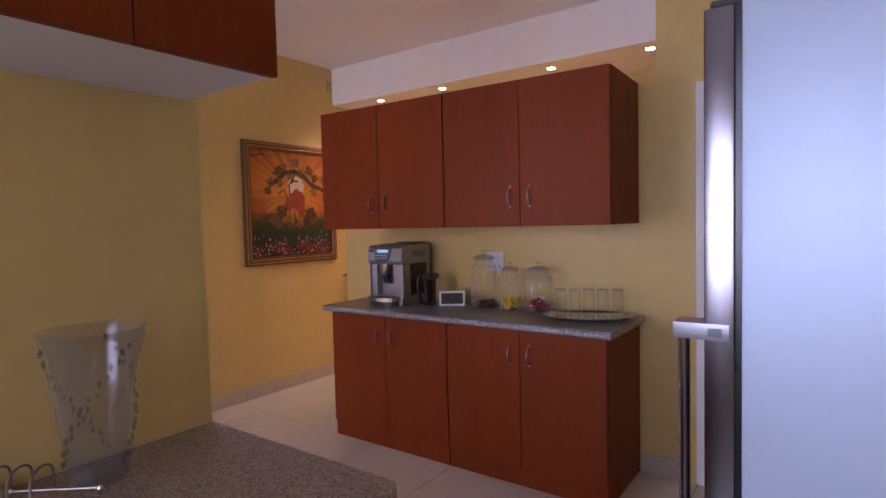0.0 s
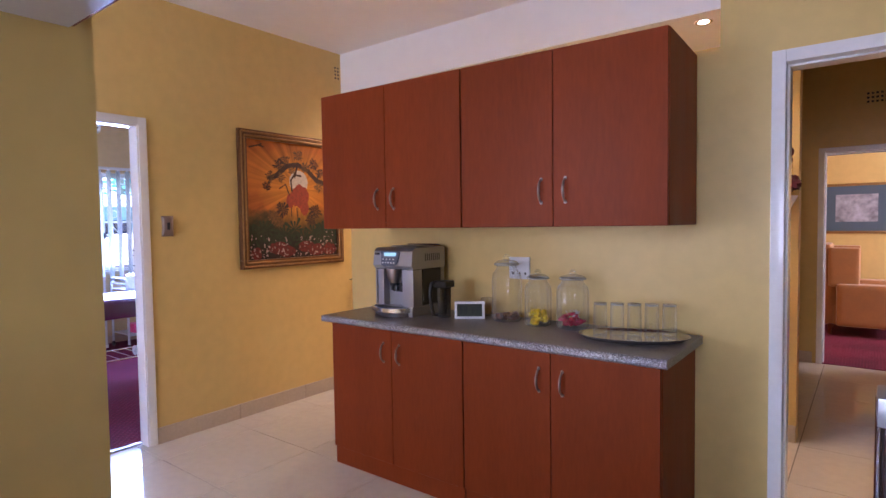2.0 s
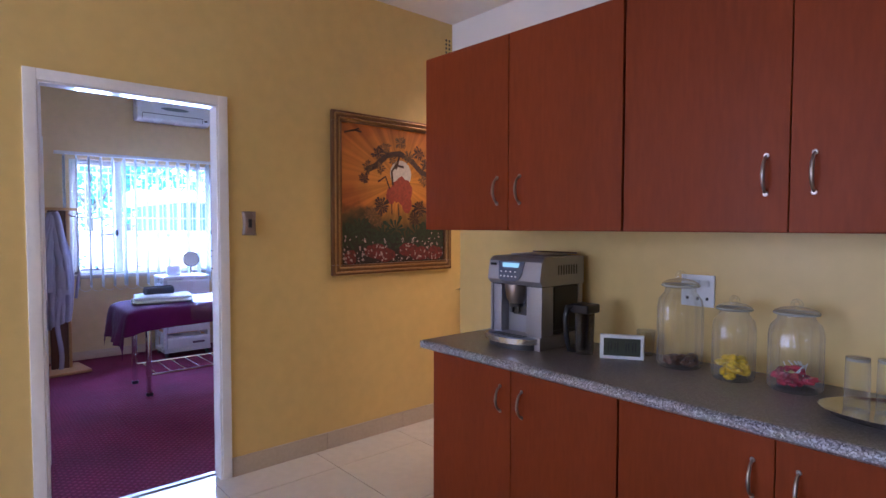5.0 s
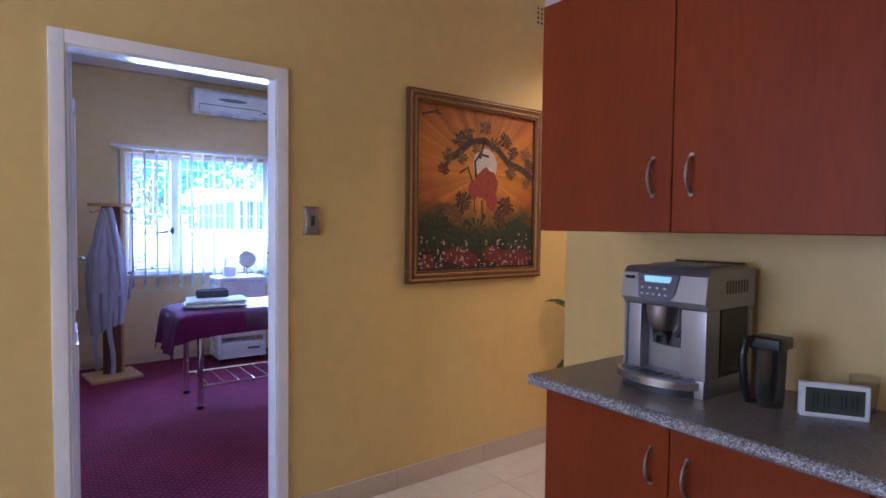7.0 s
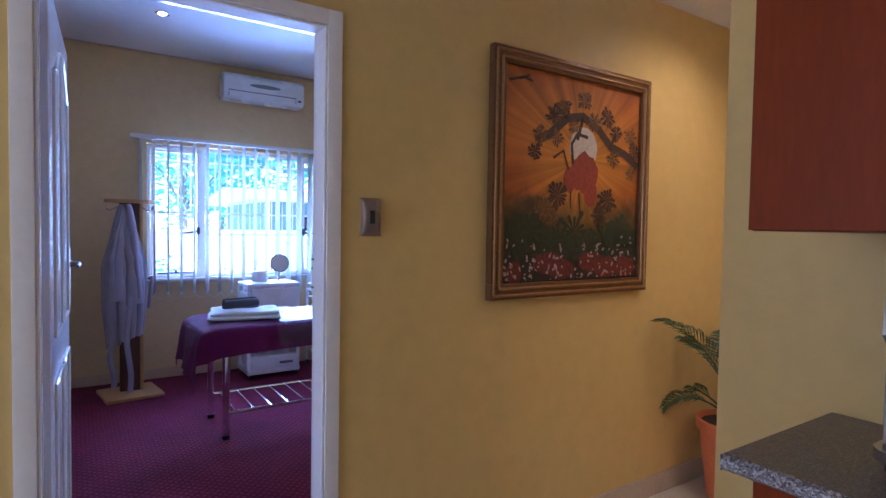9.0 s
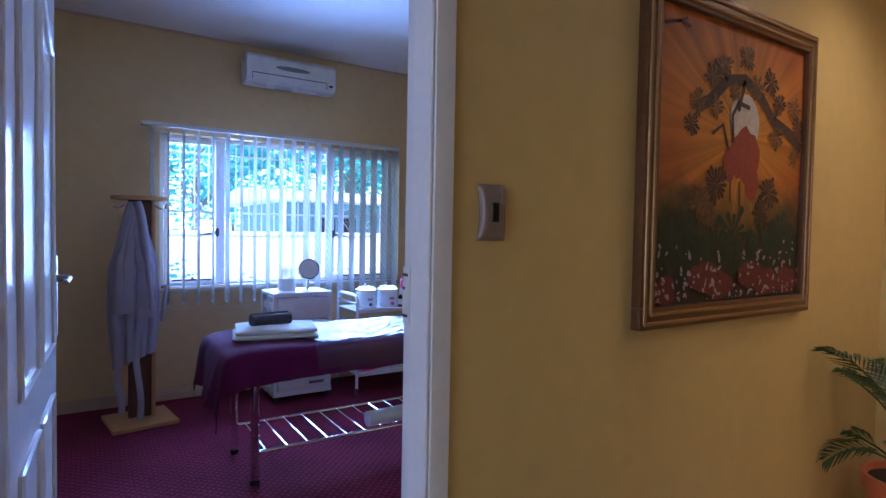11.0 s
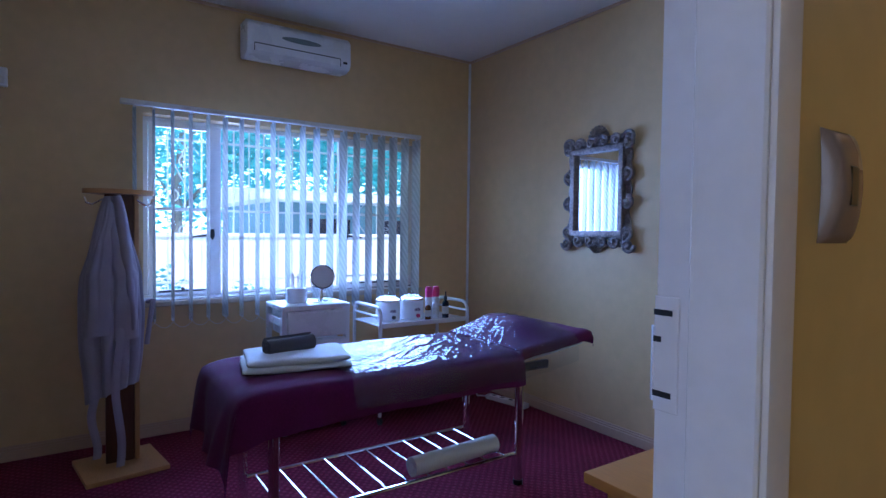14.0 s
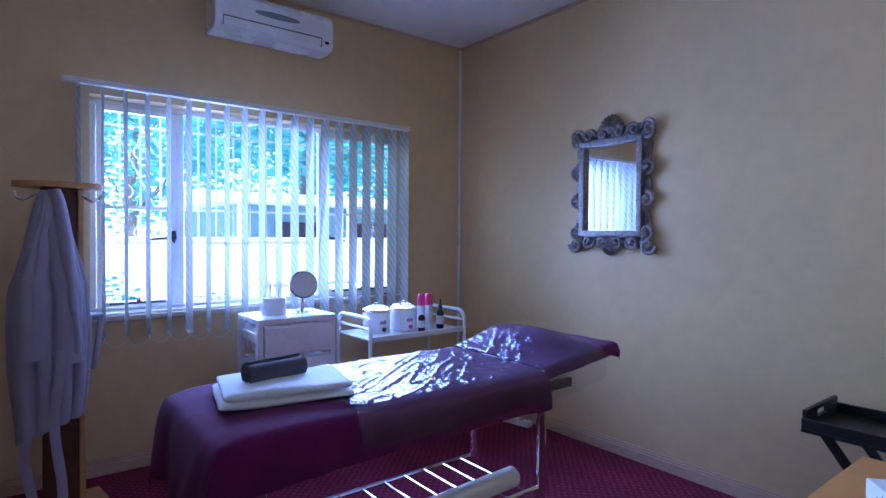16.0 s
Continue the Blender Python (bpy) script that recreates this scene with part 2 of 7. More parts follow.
def carpet_material():
    m = bpy.data.materials.new("burgundy_carpet")
    m.use_nodes = True
    N, L = m.node_tree.nodes, m.node_tree.links
    bs = N["Principled BSDF"]
    bs.inputs["Roughness"].default_value = 0.95
    bs.inputs["Sheen Weight"].default_value = 0.04
    bs.inputs["Specular IOR Level"].default_value = 0.1
    geo = N.new("ShaderNodeNewGeometry")
    mp = N.new("ShaderNodeMapping")
    mp.inputs["Rotation"].default_value = (0, 0, radians(45))
    mp.inputs["Scale"].default_value = (30, 30, 30)
    L.new(geo.outputs["Position"], mp.inputs["Vector"])
    vo = N.new("ShaderNodeTexVoronoi")
    vo.inputs["Scale"].default_value = 1.0
    vo.inputs["Randomness"].default_value = 0.12
    L.new(mp.outputs["Vector"], vo.inputs["Vector"])
    ramp = N.new("ShaderNodeValToRGB")
    ramp.color_ramp.elements[0].position, ramp.color_ramp.elements[0].color = 0.16, (0.25, 0.032, 0.068, 1)
    ramp.color_ramp.elements[1].position, ramp.color_ramp.elements[1].color = 0.38, (0.135, 0.008, 0.030, 1)
    L.new(vo.outputs["Distance"], ramp.inputs["Fac"])
    no = N.new("ShaderNodeTexNoise")
    no.inputs["Scale"].default_value = 350
    L.new(geo.outputs["Position"], no.inputs["Vector"])
    big = N.new("ShaderNodeTexNoise")
    big.inputs["Scale"].default_value = 2.5
    L.new(geo.outputs["Position"], big.inputs["Vector"])
    sm = N.new("ShaderNodeMath")
    sm.operation = "ADD"
    L.new(no.outputs["Fac"], sm.inputs[0])
    L.new(big.outputs["Fac"], sm.inputs[1])
    mx = N.new("ShaderNodeVectorMath")
    mx.operation = "SCALE"
    L.new(ramp.outputs["Color"], mx.inputs[0])
    L.new(sm.outputs[0], mx.inputs["Scale"])
    L.new(mx.outputs["Vector"], bs.inputs["Base Color"])
    bp = N.new("ShaderNodeBump")
    bp.inputs["Strength"].default_value = 0.6
    bp.inputs["Distance"].default_value = 0.006
    hs = N.new("ShaderNodeMath")
    hs.operation = "SUBTRACT"
    L.new(no.outputs["Fac"], hs.inputs[0])
    L.new(vo.outputs["Distance"], hs.inputs[1])
    L.new(hs.outputs[0], bp.inputs["Height"])
    L.new(bp.outputs["Normal"], bs.inputs["Normal"])
    return m


YELLOW = material("yellow_wall_paint", (0.66, 0.47, 0.165), 0.42, vary=0.05, scale=1.3, fine=14, bump=0.06, bump_scale=70, spec=0.4)
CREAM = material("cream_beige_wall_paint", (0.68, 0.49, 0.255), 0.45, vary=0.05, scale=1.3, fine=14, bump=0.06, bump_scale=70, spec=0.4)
CEIL = material("white_ceiling_paint", (0.80, 0.78, 0.76), 0.45, vary=0.02, scale=1.0, fine=10, bump=0.05, bump_scale=60)
WHITE_GLOSS = material("white_gloss_paint", (0.80, 0.78, 0.78), 0.14, vary=0.03, scale=5, fine=40, bump=0.05, bump_scale=30, spec=0.35)
CHERRY = material("cherry_veneer", (0.195, 0.034, 0.0065), rough=0.43, vary=0.11, scale=1.6, fine=22, bump=0.03, bump_scale=90, stretch=(4.0, 4.0, 0.6), spec=0.12, per_object=0.10)
CHERRY_EDGE = material("cherry_edge_dark", (0.17, 0.032, 0.012), 0.4, vary=0.1)
WHITE_BOARD = material("white_melamine", (0.74, 0.72, 0.72), 0.4, vary=0.02)
WORKTOP = speckled("grey_speckled_laminate", (0.205, 0.175, 0.168), [(0.155, 0.132, 0.130), (0.255, 0.22, 0.21), (0.34, 0.305, 0.30)], 330, 0.30)
WORKTOP_EDGE = speckled("grey_chip_edge", (0.23, 0.21, 0.225), [(0.10, 0.088, 0.10), (0.38, 0.36, 0.39), (0.56, 0.55, 0.60)], 250, 0.35)
GRANITE = speckled("beige_speckled_laminate", (0.38, 0.285, 0.20), [(0.26, 0.18, 0.12), (0.48, 0.385, 0.29), (0.17, 0.12, 0.09)], 290, 0.35)
TILE = material("cream_porcelain_tile", (0.63, 0.575, 0.48), 0.10, vary=0.05, scale=1.5, fine=18, bump=0.0, per_object=0.10)
GROUT = material("grey_grout", (0.20, 0.18, 0.155), 0.9, vary=0.15)
SKIRT_TILE = material("beige_skirting_tile", (0.50, 0.41, 0.31), 0.35, vary=0.07, per_object=0.1)
SKIRT_PAINT = material("cream_skirting_paint", (0.56, 0.39, 0.27), 0.35, vary=0.04)
CARPET = carpet_material()
CHROME = material("chrome", (0.80, 0.80, 0.82), 0.08, 1.0, vary=0.03, bump=0)
STEEL = material("brushed_steel", (0.27, 0.255, 0.275), 0.21, 1.0, vary=0.03, scale=3, fine=80, bump=0.01, bump_scale=60, stretch=(8, 8, 0.5))
NICKEL = material("satin_nickel", (0.34, 0.29, 0.26), 0.38, 1.0, vary=0.04, bump=0)
FRIDGE_SIDE = material("silver_fridge_paint", (0.50, 0.59, 0.74), 0.46, 0.28, vary=0.02, scale=2, bump=0.015, bump_scale=240)
BLACK = material("black_plastic", (0.012, 0.012, 0.014), 0.3, vary=0.1, bump=0.02)
DARK_GREY = material("dark_grey_plastic", (0.05, 0.05, 0.055), 0.4, vary=0.1)
WHITE_PLASTIC = material("white_plastic", (0.78, 0.79, 0.82), 0.28, vary=0.03, bump=0.02)
WHITE_ENAMEL = material("white_enamel", (0.80, 0.80, 0.82), 0.2, vary=0.02, bump=0)
GLASS = glass("clear_glass")

# ---- plan ----
XW = -3.87        # kitchen face of the wall with the painting
XT = -3.978       # treatment-room face of the same wall
XO = -7.55        # treatment-room face of the window wall
YM = 4.39         # mirror wall
YP = 3.06         # kitchen face of the wall behind the cabinets
H = 2.83          # ceilings
SOF = 2.50        # lowered ceiling of the passage
D0, D1, DH = 1.222, 2.00, 2.015      # treatment-room doorway


def structure(name, bm, mat, label):
    return solo(name, bm, mat, label, name.split("_")[0], kind="structure", at=(0, 0, 0))


# walls, each one mesh, butted end to end
structure("wall_painting", B(((XT, -2.35, 0), (XW, D0 - 0.045, H)), ((XT, D1 + 0.045, 0), (XW, YM, H)), ((XT, D0 - 0.045, DH + 0.045), (XW, D1 + 0.045, H))), YELLOW, "yellow painted wall with a doorway and a painting")
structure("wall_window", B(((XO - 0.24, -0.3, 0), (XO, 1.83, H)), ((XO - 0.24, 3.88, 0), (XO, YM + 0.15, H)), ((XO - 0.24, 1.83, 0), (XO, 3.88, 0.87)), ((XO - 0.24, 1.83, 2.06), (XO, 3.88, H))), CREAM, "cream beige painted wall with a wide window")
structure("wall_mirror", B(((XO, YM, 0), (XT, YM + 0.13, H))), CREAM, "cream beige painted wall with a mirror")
structure("wall_passage_end", B(((XT, YM, 0), (-0.62, YM + 0.13, H))), YELLOW, "yellow painted passage wall")
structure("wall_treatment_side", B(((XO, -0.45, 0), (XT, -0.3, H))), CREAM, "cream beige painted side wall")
# low partition behind the cabinets, with the full wall and its doorway beside it
structure("wall_partition", B(((-3.12, YP, 0), (-0.80, YP + 0.13, 2.10)), ((-0.80, YP, 0), (-0.605, YP + 0.13, H)), ((-0.605, YP, DH + 0.03), (0.27, YP + 0.13, H)), ((0.27, YP, 0), (1.3, YP + 0.13, H))), YELLOW, "yellow partition open above the cabinets")
structure("wall_stub", B(((-1.43, -2.2, 0), (-1.30, 0.785, H))), YELLOW, "yellow wall beside the worktop")
structure("wall_kitchen_end", B(((1.3, -2.2, 0), (1.45, 6.95, H))), YELLOW, "yellow end wall")
structure("wall_kitchen_back", B(((XW, -2.35, 0), (-3.6, -2.2, H)), ((-1.7, -2.35, 0), (-1.2, -2.2, H)), ((0.3, -2.35, 0), (1.45, -2.2, H)), ((-1.2, -2.35, 0), (0.3, -2.2, 0.95)), ((-1.2, -2.35, 2.25), (0.3, -2.2, H)), ((-3.6, -2.35, 0), (-1.7, -2.2, 0.6)), ((-3.6, -2.35, 2.25), (-1.7, -2.2, H))), YELLOW, "yellow wall with two windows")
structure("wall_corridor", B(((-0.95, YM + 0.13, 0), (-0.82, 6.75, H))), YELLOW, "yellow corridor wall")
structure("wall_corridor_end", B(((-2.2, 6.75, 0), (-0.66, 6.90, H)), ((-0.66, 6.75, 2.03), (0.20, 6.90, H)), ((0.20, 6.75, 0), (1.3, 6.90, H))), YELLOW, "yellow end wall with an open doorway")
structure("wall_lounge", B(((-2.2, 9.55, 0), (2.4, 9.7, H)), ((-2.35, 6.9, 0), (-2.2, 9.7, H)), ((2.4, 6.9, 0), (2.55, 7.4, H)), ((2.4, 9.0, 0), (2.55, 9.7, H)), ((2.4, 7.4, 0), (2.55, 9.0, 0.9)), ((2.4, 7.4, 2.1), (2.55, 9.0, H)), ((1.45, 6.75, 0), (2.4, 6.9, H))), YELLOW, "pale yellow lounge walls")

# ceilings
structure("ceiling_kitchen", B(((XW, -2.2, H), (1.3, 3.68, H + 0.1))), CEIL, "white painted kitchen ceiling")
structure("ceiling_passage", B(((XW, 3.68, SOF), (-0.66, YM, H + 0.1))), CEIL, "white lowered passage ceiling with downlights")
structure("ceiling_corridor", B(((-0.66, 3.68, H), (1.3, 6.75, H + 0.1)), ((-0.82, YM + 0.13, H), (-0.66, 6.75, H + 0.1))), CEIL, "white painted corridor ceiling")
structure("ceiling_treatment", B(((XO, -0.3, H), (XT, YM, H + 0.1))), CEIL, "white painted treatment-room ceiling")
structure("ceiling_lounge", B(((-2.2, 6.9, H), (2.4, 9.55, H + 0.1))), CEIL, "white painted lounge ceiling")
structure("roof", B(((XO - 0.7, -2.9, H + 0.12), (3.0, 10.2, H + 0.3))), CEIL, "roof slab over the rooms")
# thin cornice line round the treatment room
structure("trim_ceiling_treatment", B(((XO, -0.3, H - 0.018), (XO + 0.015, YM, H - 0.001)), ((XO + 0.015, YM - 0.015, H - 0.018), (XT, YM, H - 0.001))), SKIRT_PAINT, "thin painted ceiling strip")

# floors: bedding under the tiles, and carpet
structure("floor_bed", B(((XT + 0.0, -2.2, -0.1), (1.3, 6.75, -0.004))), GROUT, "grey grout bed under floor tiles")
structure("floor_carpet", B(((XO, -0.3, -0.1), (XT - 0.004, YM, 0.004))), CARPET, "burgundy carpet with a small woven dot pattern")
structure("floor_lounge", B(((-2.2, 6.754, -0.1), (2.4, 9.55, 0.004))), CARPET, "burgundy lounge carpet")
structure("door_threshold", B(((XT - 0.02, D0, 0.0), (XT + 0.02, D1, 0.008)), bevel=0.003), NICKEL, "thin metal strip between tiles and carpet")

# skirting
def skirting(name, p, q, z, d, mat, tiles=0.0):
    """A skirting board from p to q; d is the offset off the wall; cut into tiles where asked."""
    p, q = Vector(p), Vector(q)
    n = max(1, round((q - p).length / tiles)) if tiles else 1
    root = thing(name, (p.x, p.y, 0), "beige tile skirting along the wall" if tiles else "moulded cream skirting board", "skirting", kind="structure")
    for i in range(n):
        a, b = p + (q - p) * (i / n), p + (q - p) * ((i + 1) / n)
        e = (b - a).normalized() * 0.0012 if tiles else Vector((0, 0))
        a, b = a + e, b - e
        if tiles:
            part("skirting_tile", B(((min(a.x, b.x, a.x + d[0]), min(a.y, b.y, a.y + d[1]), 0.0), (max(a.x, b.x, b.x + d[0]), max(a.y, b.y, b.y + d[1]), z)), bevel=0.0015), mat, root)
        else:
            for k, (zz0, zz1, f) in enumerate(((0.004, z * 0.7, 1.0), (z * 0.7, z * 0.86, 0.72), (z * 0.86, z, 0.45))):
                part(("board", "bead", "lip")[k], B(((min(a.x, b.x, a.x + d[0] * f), min(a.y, b.y, a.y + d[1] * f), zz0), (max(a.x, b.x, b.x + d[0] * f), max(a.y, b.y, b.y + d[1] * f), zz1)), bevel=0.002), mat, root)
    return root


skirting("baseboard_painting", (XW, D1 + 0.05), (XW, YM), 0.105, (0.012, 0), SKIRT_TILE, 0.6)
skirting("baseboard_painting_near", (XW, -2.2), (XW, D0 - 0.05), 0.105, (0.012, 0), SKIRT_TILE, 0.6)
skirting("baseboard_passage", (XW + 0.012, YM), (-0.62, YM), 0.105, (0, -0.012), SKIRT_TILE, 0.6)
skirting("baseboard_partition", (-0.885, YP), (-0.645, YP), 0.105, (0, -0.012), SKIRT_TILE, 0.6)
skirting("baseboard_corridor", (-0.82, YM + 0.13), (-0.82, 6.75), 0.105, (0.012, 0), SKIRT_TILE, 0.6)
skirting("baseboard_corridor_end", (-0.808, 6.75), (-0.70, 6.75), 0.105, (0, -0.012), SKIRT_TILE, 0.6)
skirting("baseboard_window", (XO, -0.3), (XO, YM), 0.088, (0.018, 0), SKIRT_PAINT)
skirting("baseboard_mirror", (XO + 0.018, YM), (XT, YM), 0.088, (0, -0.018), SKIRT_PAINT)


# door frames: pressed steel, with a stop
def door_frame(name, axis, near, far, a0, a1, top, label, hinge=None):
    """Frame round the opening a0..a1 of a wall whose faces lie at near and far on the axis."""
    root = thing(name, (near, a0, 0) if axis == "x" else (a0, near, 0), label, "door frame", kind="structure")
    lo, hi = min(near, far) - 0.012, max(near, far) + 0.012
    mid = (lo + hi) / 2

    def bx(d0, d1, b0, b1, z0, z1):
        return ((d0, b0, z0), (d1, b1, z1)) if axis == "x" else ((b0, d0, z0), (b1, d1, z1))
    w = 0.05
    for nm, b0, b1, z0, z1, s0, s1, t0, t1 in (("jamb", a0 - w, a0, 0.0, top + w, a0, a0 + 0.010, 0.0, top), ("jamb", a1, a1 + w, 0.0, top + w, a1 - 0.010, a1, 0.0, top), ("head", a0, a1, top, top + w, a0 + 0.010, a1 - 0.010, top - 0.010, top)):
        j = part(nm, B(bx(lo, hi, b0, b1, z0, z1), bevel=0.005, seg=2), WHITE_GLOSS, root)
        part("stop", B(bx(mid - 0.020, hi - 0.006, s0, s1, t0, t1), bevel=0.003), WHITE_GLOSS, j)
    return root


frame_t = door_frame("door_frame_treatment", "x", XW, XT, D0, D1, DH, "white gloss steel door frame of the treatment room")
door_frame("door_frame_kitchen", "y", YP, YP + 0.13, -0.555, 0.225, DH, "white gloss steel door frame to the corridor")
door_frame("door_frame_lounge", "y", 6.75, 6.90, -0.62, 0.17, 1.99, "white gloss steel door frame to the lounge")

# strike plate on the jamb
strike = part("strike_plate", B(((XT - 0.012, D1 - 0.003, 1.125), (XT + 0.020, D1 - 0.0, 1.262)), bevel=0.001), WHITE_GLOSS, frame_t, "painted strike plate")
part("plate_lip", bm_prism(bmesh.new(), [(XT - 0.012, D1), (XT - 0.018, D1 + 0.005), (XT - 0.020, D1 + 0.003), (XT - 0.014, D1 - 0.003)], "z", 1.135, 1.225), WHITE_GLOSS, strike)
for z, x1 in ((1.243, 0.012), (1.211, -0.002), (1.146, 0.012)):
    part("latch_slot", B(((XT - 0.012, D1 - 0.0042, z - 0.004), (XT + x1, D1 - 0.0032, z + 0.003))), BLACK, strike)
for z in (1.93, 1.895, 1.845):
    part("screw_mark", B(((XT + 0.048, D0 + 0.0095, z - 0.003), (XT + 0.062, D0 + 0.0108, z + 0.002)), bevel=0.0004), DARK_GREY, frame_t)


# moulded door leaf, open at a right angle into the treatment room
def panel_door(at, swing):
    root = thing("door_treatment", at, "white moulded panel door standing open into the treatment room", "door", kind="structure")
    L, t, h = 0.80, 0.04, 2.015
    bm = B(((0, -t, 0.012), (L, 0, h)), bevel=0.003)
    leaf = part("leaf", bm.copy(), WHITE_GLOSS, None)
    leaf.parent = root
    for side in (0.0, -t):
        s = 1 if side == 0.0 else -1
        for x0, x1 in ((0.11, 0.375), (0.425, 0.69)):
            for z0, z1, arch in ((0.22, 0.88, 0.0), (1.02, 1.80, 0.11)):
                inner = x0 < 0.3
                pts = [(x0, z0), (x1, z0)]
                for k in range(9):
                    f = k / 8
                    g = 1 - f if inner else f
                    pts.append((x1 + (x0 - x1) * f, z1 + arch * (0.5 - 0.5 * math.cos(math.pi * g))))
                ring = [(p[0], side + s * 0.002, p[1]) for p in pts]
                pm = bm_tube(bmesh.new(), ring, 0.008, 6, closed=True)
                mould = part("panel_moulding", pm, WHITE_GLOSS, None)
                mould.parent = root
    for s in (1, -1):
        y = 0.0 if s > 0 else -t
        plate = part("handle_plate", B(((L - 0.075, min(y, y + s * 0.008), 1.03), (L - 0.035, max(y, y + s * 0.008), 1.26)), bevel=0.003), NICKEL, None, "satin metal lock plate")
        plate.parent = root
        lever = part("lever_handle", bm_tube(bmesh.new(), [(L - 0.055, y + s * 0.005, 1.195), (L - 0.055, y + s * 0.028, 1.195), (L - 0.065, y + s * 0.036, 1.195), (L - 0.17, y + s * 0.036, 1.192)], [0.011, 0.010, 0.009, 0.007], 10), NICKEL, None, "chrome lever handle")
        lever.parent = plate
    for z in (0.25, 1.75):
        hg = part("hinge", T([(0.0, 0.006, z), (0.0, 0.006, z + 0.10)], 0.008), NICKEL, None)
        hg.parent = root
    root.rotation_euler = (0, 0, radians(swing))
    return root


panel_door((XT - 0.014, 1.210, 0), 177.4)

# lounge and kitchen windows
def small_window(name, axis, at, a0, a1, z0, z1, label):
    root = thing(name, (at, a0, z0) if axis == "x" else (a0, at, z0), label, "window", kind="structure")

    def bx(d0, d1, b0, b1, y0, y1):
        return ((d0, b0, y0), (d1, b1, y1)) if axis == "x" else ((b0, d0, y0), (b1, d1, y1))
    n = 3
    for i in range(n + 1):
        b = a0 + (a1 - a0) * i / n
        part("mullion", B(bx(at - 0.02, at + 0.02, max(a0, b - 0.02), min(a1, b + 0.02), z0, z1)), WHITE_GLOSS, root)
    for z in (z0, z1 - 0.04):
        part("rail", B(bx(at - 0.018, at + 0.018, a0 + 0.02, a1 - 0.02, z, z + 0.04)), WHITE_GLOSS, root)
    g = part("pane", B(bx(at - 0.003, at + 0.003, a0 + 0.02, a1 - 0.02, z0 + 0.04, z1 - 0.04)), GLASS, root)
    g.visible_shadow = False
    return root


small_window("window_kitchen", "y", -2.28, -1.2, 0.3, 0.95, 2.25, "white steel kitchen window")
small_window("window_passage", "y", -2.28, -3.6, -1.7, 0.6, 2.25, "white steel passage window")
small_window("window_lounge", "x", 2.47, 7.4, 9.0, 0.9, 2.1, "white steel lounge window")

# ---- kitchen ----
def bow_handle(p, q, out, parent, r=0.005):
    """A bowed bar handle from p to q standing out along out."""
    p, q, out = Vector(p), Vector(q), Vector(out)
    pts, rad = [], []
    for i in range(11):
        f = i / 10
        pts.append(p + (q - p) * f + out * (math.sin(math.pi * f) ** 0.55))
        rad.append(r * (0.75 + 0.5 * math.sin(math.pi * f)))
    bm = bm_tube(bmesh.new(), pts, rad, 10)
    for e in (p, q):
        bm_tube(bm, [e, e + out * 0.12], [r * 1.7, r * 1.5], 10)
    return part("handle", bm, NICKEL, parent, "satin nickel bow handle")


def cabinet(name, x0, x1, y0, y1, z0, z1, label, handle_z, plinth=0.0, group=""):
    """Two-door unit facing -y; y0 is the doors' face."""
    root = thing(name, ((x0 + x1) / 2, (y0 + y1) / 2, z0), label, "cabinet", group)
    t = 0.018
    part("body", B(((x0, y0 + 0.022, z0 + plinth), (x1, y1, z1)), bevel=0.001), CHERRY, root)
    if plinth:
        part("plinth", B(((x0 + 0.002, y0 + 0.012, z0), (x1 - 0.002, y1, z0 + plinth))), CHERRY, root)
    xm = (x0 + x1) / 2
    for a, b, hx in ((x0 + 0.0015, xm - 0.0015, xm - 0.055), (xm + 0.0015, x1 - 0.0015, xm + 0.055)):
        d = part("door", B(((a, y0, z0 + plinth + 0.002), (b, y0 + t, z1 - 0.003)), bevel=0.0012), CHERRY, root)
        bow_handle((hx, y0, handle_z - 0.05), (hx, y0, handle_z + 0.05), (0, -0.028, 0), d, 0.0044)
    return root


XA, XB, XC = -2.755, -1.812, -0.893
left_unit = cabinet("wall_cabinet", XA, XB - 0.002, 2.515, YP - 0.022, 1.362, 2.105, "cherry veneer wall cabinet with two doors", 1.515, group="wall cabinets")
right_unit = cabinet("wall_cabinet", XB + 0.002, -0.883, 2.545, YP - 0.022, 1.362, 2.105, "cherry veneer wall cabinet with two doors", 1.515, group="wall cabinets")
left_unit.rotation_euler.z = right_unit.rotation_euler.z = radians(1.8)
cabinet("base_cabinet", XA + 0.02, XB - 0.002, 2.535, YP - 0.002, 0.0, 0.825, "cherry veneer base cabinet with two doors", 0.70, 0.10, "base cabinets")
cabinet("base_cabinet", XB + 0.002, XC, 2.535, YP - 0.002, 0.0, 0.825, "cherry veneer base cabinet with two doors", 0.70, 0.10, "base cabinets")
root = thing("worktop", ((XA + XC) / 2, 2.78, 0.827), "grey speckled laminate worktop on the base cabinets", "worktop")
part("slab", B(((XA - 0.033, 2.522, 0.827), (XC + 0.028, YP - 0.002, 0.864))), WORKTOP, root)
part("front_edge", bm_prism(bmesh.new(), [(2.522, 0.826), (2.514, 0.827), (2.503, 0.836), (2.501, 0.846), (2.504, 0.856), (2.513, 0.8635), (2.522, 0.8643)], "x", XA - 0.033, XC + 0.028), WORKTOP_EDGE, root, "rounded chip-patterned front edge")
for x, s in ((XA - 0.033, -1), (XC + 0.028, 1)):
    part("end_edge", B(((min(x, x + s * 0.002), 2.503, 0.828), (max(x, x + s * 0.002), YP - 0.002, 0.8635))), WORKTOP_EDGE, root)
WZ = 0.864

